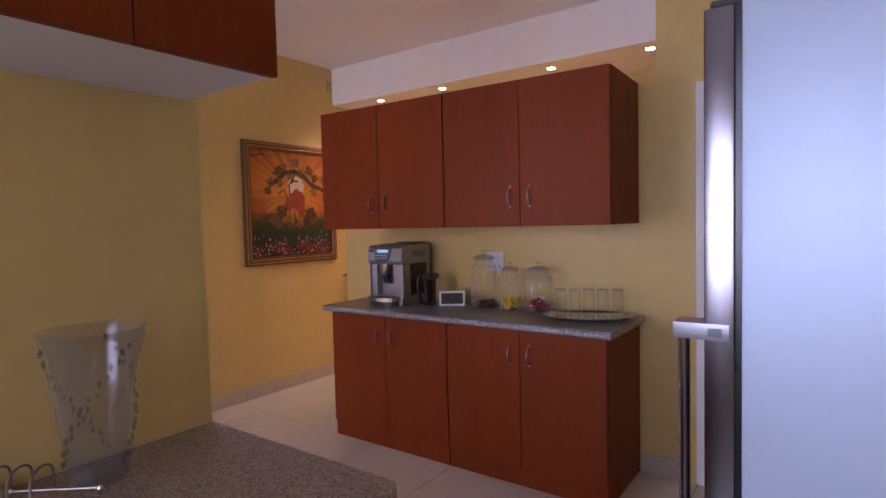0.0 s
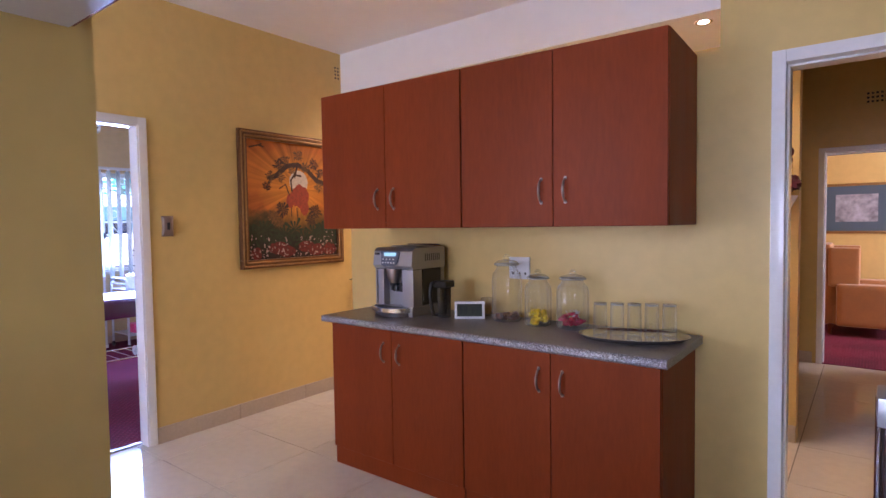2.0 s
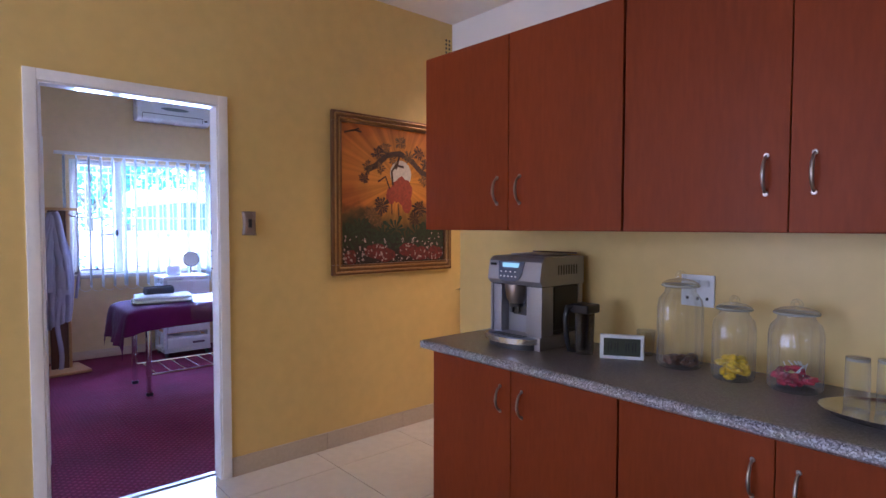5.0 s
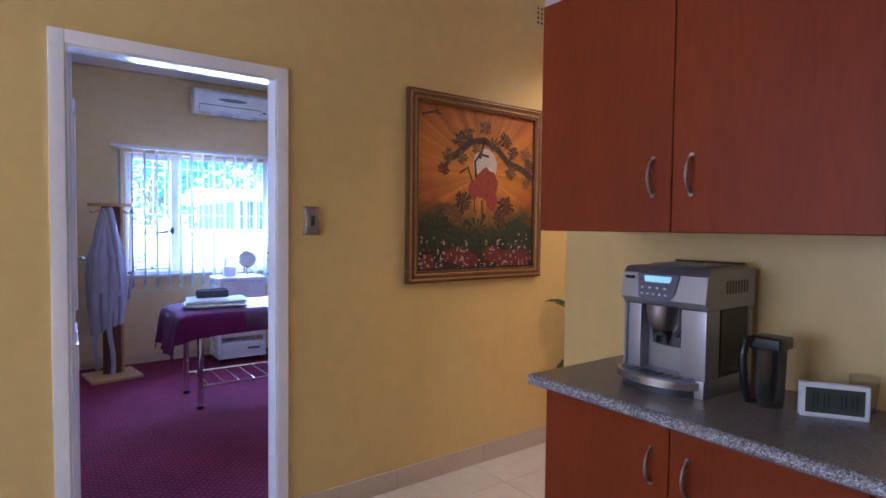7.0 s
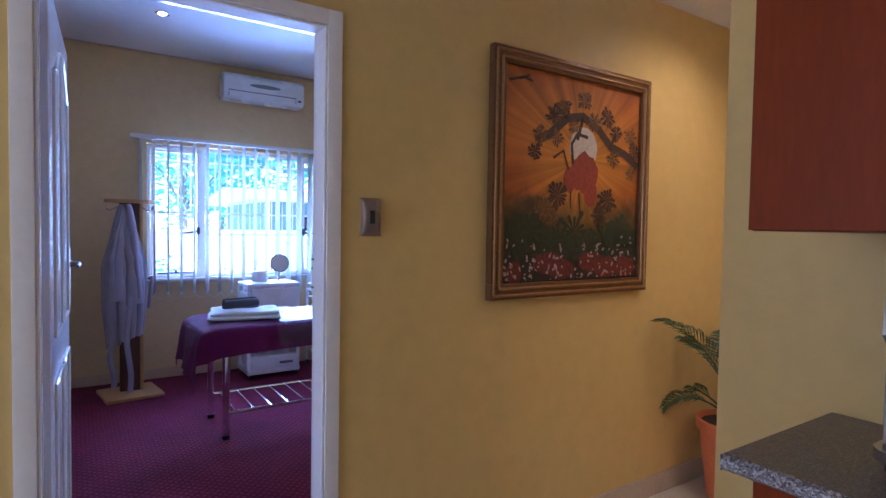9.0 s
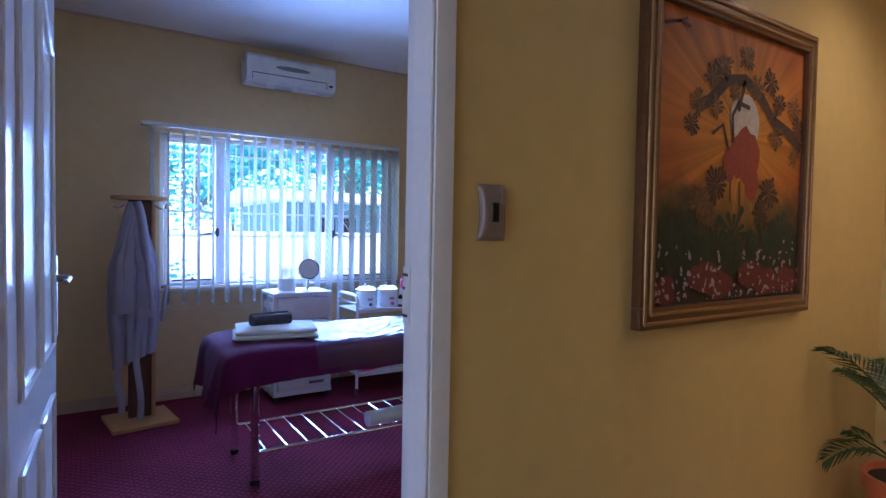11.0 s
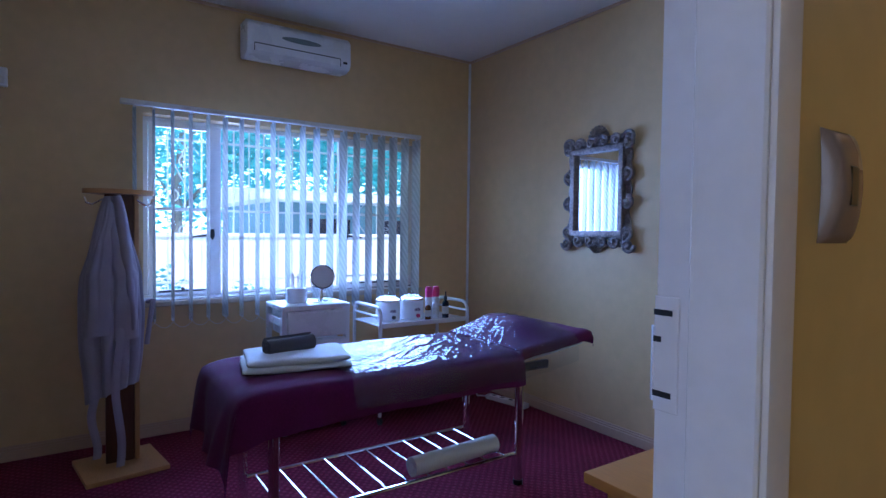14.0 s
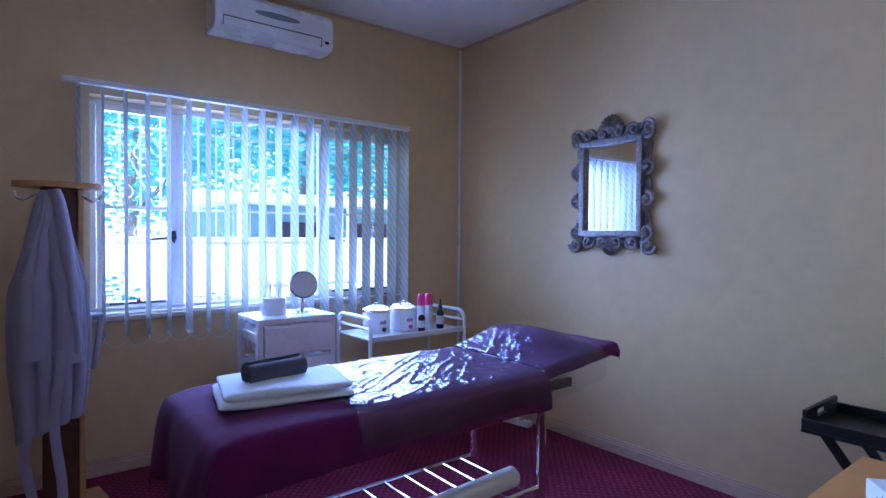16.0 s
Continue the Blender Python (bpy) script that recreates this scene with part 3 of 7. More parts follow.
# more materials for small things
CREAM_PLASTIC = material("taupe_plastic", (0.235, 0.17, 0.135), 0.25, vary=0.03, bump=0)
SILVER_PLASTIC = material("silver_plastic", (0.36, 0.36, 0.385), 0.34, 0.6, vary=0.03, bump=0.01)
CHROME_DULL = material("dull_chrome", (0.62, 0.62, 0.64), 0.2, 0.9, vary=0.03, bump=0)
MACHINE_STEEL = material("brushed_front_steel", (0.36, 0.375, 0.42), 0.30, 0.65, vary=0.03, scale=3, fine=80, bump=0.01, stretch=(8, 8, 0.5))
GLOW = emitter("lit_display", (0.30, 0.78, 0.86), 0.3)
DIM_DISPLAY = material("dark_grey_display", (0.075, 0.085, 0.065), 0.2, vary=0.05, bump=0)
BLUE_GREY = material("blue_grey_panel", (0.10, 0.11, 0.16), 0.3, vary=0.05)
LCD = material("dull_display", (0.22, 0.26, 0.26), 0.2, vary=0.04, bump=0)
FRAME_WOOD = material("gilded_brown_frame", (0.15, 0.068, 0.027), 0.35, 0.25, vary=0.2, scale=14, fine=90, bump=0.1)
FRAME_GOLD = material("worn_gold_edge", (0.32, 0.175, 0.06), 0.35, 0.5, vary=0.2, scale=20, fine=90)
SWEET_YELLOW = material("yellow_wrapper", (0.80, 0.55, 0.02), 0.3, vary=0.2, scale=40)
SWEET_RED = material("red_sweets", (0.45, 0.03, 0.06), 0.25, vary=0.3, scale=60)
SWEET_DARK = material("brown_sweets", (0.16, 0.08, 0.05), 0.3, vary=0.3, scale=60)
CRYSTAL = glass("cut_crystal", (0.92, 0.92, 0.94), rough=0.16, edge=0.45, haze=0.07)
JAR_GLASS = glass("jar_glass", (0.95, 0.96, 0.95), edge=0.7, haze=0.22)
TRAY_STEEL = material("polished_tray", (0.52, 0.51, 0.50), 0.2, 1.0, vary=0.04, bump=0)
RIM = material("glass_rim", (0.42, 0.40, 0.33), 0.15, vary=0.1, bump=0)
TERRACOTTA = material("orange_pot", (0.62, 0.17, 0.06), 0.5, vary=0.1)
SOIL = material("potting_soil", (0.04, 0.028, 0.02), 0.95, vary=0.4, scale=60)
LEAF = material("palm_leaf", (0.045, 0.085, 0.03), 0.45, vary=0.25, scale=20)
LAMP_ON = emitter("lamp_face", (1.0, 0.86, 0.62), 14.0)


def bm_blob(bm, c, r, rough=0.15, n=8, seed=0.0):
    """A lumpy rounded piece."""
    rx, ry, rz = r
    rings = []
    for i in range(1, n):
        th = math.pi * i / n
        ring = []
        for k in range(2 * n):
            a = math.pi * k / n
            d = Vector((math.sin(th) * math.cos(a), math.sin(th) * math.sin(a), math.cos(th)))
            f = 1 + rough * noise.noise(d * 2.2 + Vector((seed, seed * 1.7, 0)))
            ring.append(bm.verts.new((c[0] + rx * f * d.x, c[1] + ry * f * d.y, c[2] + rz * f * d.z)))
        rings.append(ring)
    t, b = bm.verts.new((c[0], c[1], c[2] + rz)), bm.verts.new((c[0], c[1], c[2] - rz))
    m = 2 * n
    for k in range(m):
        bm.faces.new((t, rings[0][k], rings[0][(k + 1) % m]))
        bm.faces.new((b, rings[-1][(k + 1) % m], rings[-1][k]))
    for p, q in zip(rings, rings[1:]):
        for k in range(m):
            bm.faces.new((p[k], q[k], q[(k + 1) % m], p[(k + 1) % m]))
    return bm


# coffee machine
def coffee_machine(x0, x1, y0, y1, z):
    root = thing("coffee_machine", ((x0 + x1) / 2, (y0 + y1) / 2, z), "silver bean-to-cup coffee machine on the worktop", "coffee machine")
    h, xm = 0.385, (x0 + x1) / 2
    part("base", B(((x0 + 0.01, y0 + 0.005, z), (x1, y1, z + 0.055)), bevel=0.006, seg=2), SILVER_PLASTIC, root)
    part("body", B(((x0 + 0.012, y0 + 0.10, z + 0.055), (x1 - 0.012, y1 - 0.005, z + h - 0.12)), bevel=0.004), BLACK, root)
    part("side_panel", B(((x0, y0 + 0.012, z + 0.055), (x0 + 0.012, y1, z + h - 0.12)), bevel=0.003), SILVER_PLASTIC, root)
    top = bm_prism(bmesh.new(), [(y0 + 0.02, z + h - 0.12), (y0 + 0.0, z + h - 0.10), (y0 + 0.012, z + h - 0.02), (y0 + 0.03, z + h - 0.003), (y0 + 0.05, z + h), (y1, z + h), (y1, z + h - 0.12)], "x", x0 - 0.004, x1 + 0.002)
    part("top_housing", top, SILVER_PLASTIC, root)
    part("bean_lid", B(((x0 + 0.03, y0 + 0.11, z + h), (x1 - 0.06, y1 - 0.03, z + h + 0.008)), bevel=0.004), SILVER_PLASTIC, root)
    part("cup_rail", T([(x0 + 0.02, y1 - 0.02, z + h + 0.012), (x1 - 0.02, y1 - 0.02, z + h + 0.012)], 0.004, 8), CHROME, root)
    part("left_pillar", B(((x0 + 0.012, y0 + 0.02, z + 0.05), (x0 + 0.06, y0 + 0.10, z + h - 0.12)), bevel=0.006, seg=2), SILVER_PLASTIC, root)
    part("front_panel", B(((x0 + 0.06, y0 + 0.065, z + 0.05), (x1 - 0.085, y0 + 0.10, z + h - 0.12)), bevel=0.003), MACHINE_STEEL, root)
    part("right_door", B(((x1 - 0.085, y0 + 0.02, z + 0.05), (x1 - 0.004, y0 + 0.10, z + h - 0.122)), bevel=0.006, seg=2), SILVER_PLASTIC, root)
    part("dark_side", B(((x1 - 0.012, y0 + 0.104, z + 0.075), (x1 - 0.003, y1 - 0.035, z + h - 0.124)), bevel=0.002), BLACK, root, "glossy black side panel")
    part("back_trim", B(((x1 - 0.012, y1 - 0.033, z + 0.055), (x1 - 0.001, y1 - 0.002, z + h - 0.12)), bevel=0.002), SILVER_PLASTIC, root)
    part("vent", B(*[((x1 + 0.0015, y0 + 0.12 + 0.018 * k, z + h - 0.075), (x1 + 0.003, y0 + 0.128 + 0.018 * k, z + h - 0.035)) for k in range(8)]), DARK_GREY, root)
    # control panel, slightly tilted with the housing
    def on(x, f, d=0.0):
        return (x, y0 + 0.012 * f - 0.001 - d, z + h - 0.10 + 0.08 * f)
    px0, px1 = xm - 0.088, xm + 0.045
    bm = bmesh.new()
    outline = [(px0, 1.0), (px1 + 0.012, 1.0), (px1, 0.25), (px1 - 0.015, 0.02), (px1 - 0.03, -0.06), (px0 + 0.03, -0.06), (px0 + 0.01, 0.05)]
    a = [bm.verts.new(on(x, f, 0.004)) for x, f in outline]
    b = [bm.verts.new(on(x, f, -0.002)) for x, f in outline]
    bm.faces.new(a)
    for k in range(len(a)):
        bm.faces.new((a[k], b[k], b[(k + 1) % len(a)], a[(k + 1) % len(a)]))
    panel = part("control_panel", bm, BLUE_GREY, root, "blue-grey control panel")
    bm = bmesh.new()
    q = [bm.verts.new(on(x, f, 0.006)) for x, f in ((px0 + 0.025, 0.92), (px1 - 0.012, 0.92), (px1 - 0.016, 0.68), (px0 + 0.028, 0.68))]
    bm.faces.new(q)
    part("display", bm, GLOW, panel, "small lit blue-green display")
    for row, (f, n) in enumerate(((0.45, 4), (0.20, 5))):
        for k in range(n):
            c = on(px0 + 0.022 + k * (0.10 / (n - 0.2)), f, 0.006)
            part("button", bm_blob(bmesh.new(), c, (0.0055, 0.003, 0.004), 0.0, 5), WHITE_ENAMEL, panel)
    # spout
    part("spout_bowl", bm_lathe(bmesh.new(), [(0.028, 0.0), (0.042, 0.02), (0.05, 0.07), (0.05, 0.085)], (xm - 0.025, y0 + 0.052, z + h - 0.205), 20), NICKEL, root)
    part("spout_collar", bm_lathe(bmesh.new(), [(0.030, 0.0), (0.031, 0.012), (0.029, 0.014)], (xm - 0.025, y0 + 0.052, z + h - 0.218), 20), BLACK, root)
    for dx in (-0.018, 0.018):
        part("spout", T([(xm - 0.025 + dx, y0 + 0.045, z + h - 0.245), (xm - 0.025 + dx, y0 + 0.045, z + h - 0.21)], 0.008, 10), BLACK, root)
    part("steam_wand", T([(xm + 0.045, y0 + 0.05, z + h - 0.12), (xm + 0.045, y0 + 0.042, z + h - 0.19), (xm + 0.03, y0 + 0.04, z + h - 0.215)], 0.009, 8), BLACK, root)
    part("slide_cover", B(((xm - 0.05, y0 + 0.058, z + h - 0.255), (xm + 0.035, y0 + 0.066, z + h - 0.215)), bevel=0.003), DARK_GREY, root)
    part("badge", B(((x0 + 0.012, y0 - 0.001, z + h - 0.040), (x0 + 0.040, y0 + 0.010, z + h - 0.030)), bevel=0.001), BLACK, root, "small dark badge")
    part("housing_gap", B(((x0 + 0.012, y0 + 0.018, z + h - 0.1235), (x1 - 0.004, y0 + 0.10, z + h - 0.1205))), BLACK, root)
    part("grille_cup_mark", bm_lathe(bmesh.new(), [(0.0, 0.0), (0.014, 0.0), (0.014, 0.001), (0.0, 0.001)], (xm - 0.035, y0 - 0.008, z + 0.0535), 14), BLACK, root)
    part("grille_cup_mark", bm_lathe(bmesh.new(), [(0.0, 0.0), (0.014, 0.0), (0.014, 0.001), (0.0, 0.001)], (xm + 0.005, y0 - 0.012, z + 0.0535), 14), BLACK, root)
    # drip tray with a bowed front
    out = [(x0 - 0.012, y0 + 0.06)]
    for k in range(25):
        f = 0.5 - 0.5 * math.cos(math.pi * k / 24)
        out.append((x0 - 0.012 + (x1 - x0 + 0.0) * f, y0 + 0.005 - 0.078 * math.sin(math.pi * f) ** 0.55))
    out.append((x1 - 0.012, y0 + 0.06))
    tray = part("drip_tray", bm_prism(bmesh.new(), out, "z", z + 0.027, z + 0.05), CHROME_DULL, root, "polished tray rim")
    inner = [(xm + (x - xm) * 0.90, y0 + 0.055 + (y - y0 - 0.06) * 0.86) for x, y in out]
    part("tray_grille", bm_prism(bmesh.new(), inner, "z", z + 0.05, z + 0.053), BLUE_GREY, tray)
    for k in range(6):
        part("grille_slot", B(((xm - 0.09 + 0.03 * k, y0 - 0.035, z + 0.0535), (xm - 0.075 + 0.03 * k, y0 + 0.02, z + 0.0545))), DARK_GREY, tray)
    low = [(xm + (x - xm) * 0.88, y0 + 0.055 + (y - y0 - 0.06) * 0.8) for x, y in out]
    part("tray_foot", bm_prism(bmesh.new(), low, "z", z + 0.001, z + 0.027), DARK_GREY, tray)
    return root


coffee_machine(-2.568, -2.282, 2.715, 3.02, WZ)

# milk jug with a black lid and handle
jx, jy = -2.150, 2.84
root = thing("milk_jug", (jx, jy, WZ), "clear milk jug with black lid and handle", "jug")
part("vessel", bm_lathe(bmesh.new(), [(0.034, 0.0), (0.037, 0.01), (0.039, 0.08), (0.041, 0.165), (0.038, 0.165), (0.035, 0.02)], (jx, jy, WZ), 24, lambda a: 1 + 0.06 * math.cos(4 * a)), glass("smoky_plastic", (0.58, 0.55, 0.52), rough=0.05, haze=0.10), root)
part("lid", B(((jx - 0.044, jy - 0.044, WZ + 0.166), (jx + 0.044, jy + 0.044, WZ + 0.203)), bevel=0.012, seg=3), BLACK, root)
part("frother_tube", T([(jx + 0.012, jy, WZ + 0.02), (jx + 0.012, jy, WZ + 0.166)], 0.006, 8), DARK_GREY, root)
part("handle", T([(jx - 0.030, jy - 0.035, WZ + 0.196), (jx - 0.045, jy - 0.052, WZ + 0.190), (jx - 0.051, jy - 0.059, WZ + 0.145), (jx - 0.047, jy - 0.055, WZ + 0.065), (jx - 0.038, jy - 0.048, WZ + 0.014), (jx - 0.025, jy - 0.028, WZ + 0.012)], [0.010, 0.012, 0.012, 0.011, 0.010, 0.008], 12), BLACK, root)

# digital clock
root = thing("digital_clock", (-2.0, 2.87, WZ), "white-framed digital clock with a grey display", "clock")
cm = pose(-2.0, 2.87, WZ, 0, 0, 33)


def turned(bm, m):
    bm.transform(m)
    return bm


part("case", turned(B(((-0.082, -0.012, 0.0), (0.082, 0.012, 0.095)), bevel=0.008, seg=3), cm), WHITE_PLASTIC, root)
part("display", turned(B(((-0.068, -0.0145, 0.014), (0.068, -0.0115, 0.082)), bevel=0.001), cm), DIM_DISPLAY, root)
for x in (-0.045, -0.02, 0.02, 0.045):
    part("digit", turned(B(((x - 0.007, -0.0155, 0.03), (x - 0.003, -0.0145, 0.068)), ((x + 0.003, -0.0155, 0.03), (x + 0.007, -0.0145, 0.068))), cm), BLACK, root)

# sweet jars
def sweet_jar(x, y, r, h, fill, fill_h, label, seed):
    root = thing("glass_jar", (x, y, WZ), label, "jar", "sweet jars")
    flute = lambda a: 1 + 0.035 * math.cos(14 * a)
    prof = [(r * 0.86, 0.0), (r * 0.97, 0.008), (r, 0.03), (r, h * 0.62), (r * 0.93, h * 0.72), (r * 0.68, h * 0.80), (r * 0.66, h * 0.84), (r * 0.72, h * 0.85)]
    part("vessel", bm_lathe(bmesh.new(), prof, (x, y, WZ), 48, flute), JAR_GLASS, root)
    lid = part("lid", bm_lathe(bmesh.new(), [(r * 0.76, h * 0.855), (r * 0.82, h * 0.87), (r * 0.80, h * 0.895), (r * 0.55, h * 0.925), (r * 0.2, h * 0.94), (0.0, h * 0.942)], (x, y, WZ), 32), JAR_GLASS, root, "domed glass lid")
    part("lid_rim", bm_tube(bmesh.new(), arc((x, y, WZ + h * 0.868), r * 0.81, 0, 345, 23, "xy"), 0.004, 6, closed=True), RIM, lid)
    ring = arc((x, y, WZ + h * 0.965), h * 0.045, -60, 240, 12, "xz")
    part("knob", bm_tube(bmesh.new(), ring, 0.006, 8), JAR_GLASS, lid)
    rnd = random.Random(seed)
    pile = bmesh.new()
    for k in range(34):
        a, q = rnd.uniform(0, 6.28), (r - 0.020) * math.sqrt(rnd.random()) * 0.92
        zz = WZ + 0.014 + rnd.random() * fill_h * (1 - 0.4 * q / r)
        s = rnd.uniform(0.010, 0.016)
        bm_blob(pile, (x + q * math.cos(a), y + q * math.sin(a), zz), (s * rnd.uniform(0.8, 1.6), s, s * 0.8), 0.5, 4, seed + k)
    part("sweets", pile, fill, root)
    return root


sweet_jar(-1.80, 2.93, 0.078, 0.345, SWEET_DARK, 0.03, "tall fluted glass jar with a few brown sweets", 3)
sweet_jar(-1.60, 2.90, 0.066, 0.275, SWEET_YELLOW, 0.07, "fluted glass jar with yellow wrapped sweets", 5)
sweet_jar(-1.42, 2.915, 0.076, 0.28, SWEET_RED, 0.06, "fluted glass jar with red lollipops", 8)
# lollipop sticks among the red sweets
root = thing("lollipop", (-1.42, 2.915, WZ + 0.03), "white lollipop sticks among red sweets", "sweets")
rnd = random.Random(4)
for k in range(9):
    a = rnd.uniform(0, 6.28)
    c = Vector((-1.42 + 0.03 * math.cos(a), 2.915 + 0.03 * math.sin(a), WZ + 0.05))
    part("stick", T([c, c + Vector((0.03 * math.cos(a + 2), 0.03 * math.sin(a + 2), 0.035))], 0.0017, 5), WHITE_PLASTIC, root)

# oval steel tray with five tumblers
tx, ty = -1.09, 2.81
root = thing("serving_tray", (tx, ty, WZ), "oval stainless steel tray on the worktop", "tray")
ov = lambda a: 1 / math.sqrt((math.cos(a - 0.35)) ** 2 + (math.sin(a - 0.35) / 0.62) ** 2)
part("dish", bm_lathe(bmesh.new(), [(0.0, 0.004), (0.185, 0.004), (0.205, 0.008), (0.228, 0.022), (0.235, 0.022), (0.208, 0.004), (0.185, 0.0), (0.0, 0.0)], (tx, ty, WZ + 0.001), 48, ov), TRAY_STEEL, root)
for k in range(5):
    gx, gy = -1.235 + 0.068 * k, 2.80 + 0.026 * k
    g = thing("drinking_glass", (gx, gy, WZ + 0.005), "upturned clear glass tumbler on the tray", "glass", "tumblers")
    part("vessel", bm_lathe(bmesh.new(), [(0.031, 0.0), (0.029, 0.148), (0.0, 0.150)], (gx, gy, WZ + 0.0055), 24), JAR_GLASS, g)
    part("thick_base", bm_lathe(bmesh.new(), [(0.0268, 0.138), (0.0284, 0.146), (0.0, 0.147)], (gx, gy, WZ + 0.0055), 24), RIM, g)
# extra upturned glass behind the clock
g = thing("drinking_glass", (-1.97, 3.0, WZ), "clear stemless glass by the wall", "glass")
part("vessel", bm_lathe(bmesh.new(), [(0.0, 0.0), (0.028, 0.001), (0.036, 0.10)], (-1.97, 3.0, WZ + 0.001), 24), JAR_GLASS, g)

# double socket on the partition
root = thing("wall_socket", (-1.79, YP, 1.07), "white double wall socket above the worktop", "socket")
part("plate", B(((-1.855, YP - 0.01, 1.075), (-1.73, YP, 1.195)), bevel=0.004, seg=2), WHITE_PLASTIC, root)
for dx in (-1.83, -1.79, -1.755):
    part("socket_hole", B(((dx - 0.005, YP - 0.0115, 1.10), (dx + 0.005, YP - 0.0095, 1.112))), BLACK, root)
    part("rocker", B(((dx - 0.008, YP - 0.014, 1.15), (dx + 0.008, YP - 0.009, 1.175)), bevel=0.002), WHITE_PLASTIC, root)

# fridge: silver side panel, steel-edged door, bar handle
FX, FY = -0.212, 1.13
root = thing("fridge", (0.18, 1.46, 0), "tall silver fridge with a stainless door and bar handle", "fridge")
part("body", B(((FX + 0.064, FY, 0.03), (0.50, 1.78, 1.86)), bevel=0.006, seg=2), FRIDGE_SIDE, root)
part("gasket", B(((FX + 0.052, FY + 0.012, 0.06), (FX + 0.064, 1.77, 1.80))), BLACK, root)
part("hinge_cover", B(((FX + 0.01, FY + 0.01, 1.772), (FX + 0.12, FY + 0.07, 1.785)), bevel=0.003), DARK_GREY, root)
for z0, z1 in ((0.06, 0.60), (0.608, 1.77)):
    d = part("door", B(((FX, FY + 0.002, z0), (FX + 0.052, 1.775, z1)), bevel=0.006, seg=2), STEEL, root, "brushed stainless door")
    hz0, hz1 = (0.30, 0.56) if z0 < 0.1 else (0.66, 1.19)
    part("handle_bar", T([(FX - 0.045, FY + 0.05, hz0), (FX - 0.045, FY + 0.05, hz1 - 0.012)], 0.011, 12), STEEL, d)
    for hz in (hz0 + 0.02, hz1):
        br = part("handle_bracket", B(((FX - 0.055, FY - 0.002, hz - 0.032), (FX + 0.045, FY + 0.062, hz)), bevel=0.004, seg=2), SILVER_PLASTIC, d)
        part("bracket_mark", B(((FX + 0.008, FY - 0.0035, hz - 0.024), (FX + 0.032, FY - 0.0015, hz - 0.008))), LCD, br)
for x in (-0.08, 0.42):
    for y in (1.2, 1.7):
        part("foot", bm_lathe(bmesh.new(), [(0.02, 0.0), (0.02, 0.03)], (x, y, 0.0), 10), BLACK, root)

# counter beside the stub wall, with cabinet below and cupboards above
root = thing("peninsula_cabinet", (-1.0, -0.5, 0), "cherry veneer base cabinet under the beige worktop", "cabinet")
part("body", B(((-1.298, -2.0, 0.10), (-0.74, 0.74, 0.862))), CHERRY, root)
part("plinth", B(((-1.298, -2.0, 0.0), (-0.80, 0.72, 0.10))), CHERRY_EDGE, root)
for k in range(4):
    part("door", B(((-0.74, -1.99 + 0.68 * k, 0.11), (-0.722, -1.315 + 0.68 * k, 0.855)), bevel=0.0012), CHERRY, root)
outl = [(-1.298, -2.0), (-0.68, -2.0), (-0.66, -1.98), (-0.66, 0.755), (-0.69, 0.787), (-1.298, 0.787)]
root = thing("worktop", (-0.98, -0.6, 0.863), "beige speckled laminate worktop beside the wall", "worktop")
part("slab", bm_prism(bmesh.new(), outl, "z", 0.863, 0.90), GRANITE, root)
part("end_strip", B(((-1.296, 0.7872, 0.8645), (-0.70, 0.7892, 0.8985))), GRANITE, root)
for k in range(4):
    y1 = 0.757 - 0.58 * k
    y0 = y1 - 0.578
    root = thing("wall_cupboard", (-1.13, (y0 + y1) / 2, 1.70), "cherry veneer wall cupboard with a white underside", "cabinet", "cupboards over the beige worktop")
    part("body", B(((-1.298, y0, 1.706), (-0.973, y1, 2.42))), CHERRY, root)
    part("underside", B(((-1.296, y0 + 0.002, 1.702), (-0.975, y1 - 0.008, 1.7055))), WHITE_BOARD, root, "white melamine underside")
    for j in range(2):
        part("door", B(((-0.971, y0 + 0.289 * j + 0.001, 1.700), (-0.953, y0 + 0.289 * (j + 1) - 0.001, 2.42)), bevel=0.0012), CHERRY, root)

# crystal vase
vx, vy = -1.19, 0.475
root = thing("crystal_vase", (vx, vy, 0.90), "tall flared cut-crystal vase on the beige worktop", "vase")
bm = bmesh.new()
prof = [(0.052, 0.0), (0.055, 0.012), (0.053, 0.03), (0.060, 0.10), (0.068, 0.18), (0.080, 0.255), (0.094, 0.30)]
rings = []
NS, NZ = 64, 40
for layer, off in ((0, 0.0), (1, -0.006)):
    for i in range(NZ + 1):
        zz = 0.30 * i / NZ
        r = 0
        for (r0, z0), (r1, z1) in zip(prof, prof[1:]):
            if z0 <= zz <= z1 + 1e-6:
                r = r0 + (r1 - r0) * (zz - z0) / (z1 - z0)
        ring = []
        for k in range(NS):
            a = 2 * math.pi * k / NS
            cut = 0.0
            if layer == 0 and 0.03 < zz < 0.285:
                cut = 0.008 * max(0.0, math.sin(5 * a + 28 * zz)) ** 2 * (0.5 + 0.5 * math.sin(40 * a))
            ring.append(bm.verts.new((vx + (r + off + cut) * math.cos(a), vy + (r + off + cut) * math.sin(a), 0.901 + zz + (0.018 if layer and i == 0 else 0))))
        rings.append(ring)
order = rings[:NZ + 1] + rings[:NZ:-1]
for p, q in zip(order, order[1:]):
    for k in range(NS):
        bm.faces.new((p[k], p[(k + 1) % NS], q[(k + 1) % NS], q[k]))
bm.faces.new(rings[0][::-1])
bm.faces.new(rings[NZ + 1])
part("vessel", bm, CRYSTAL, root)
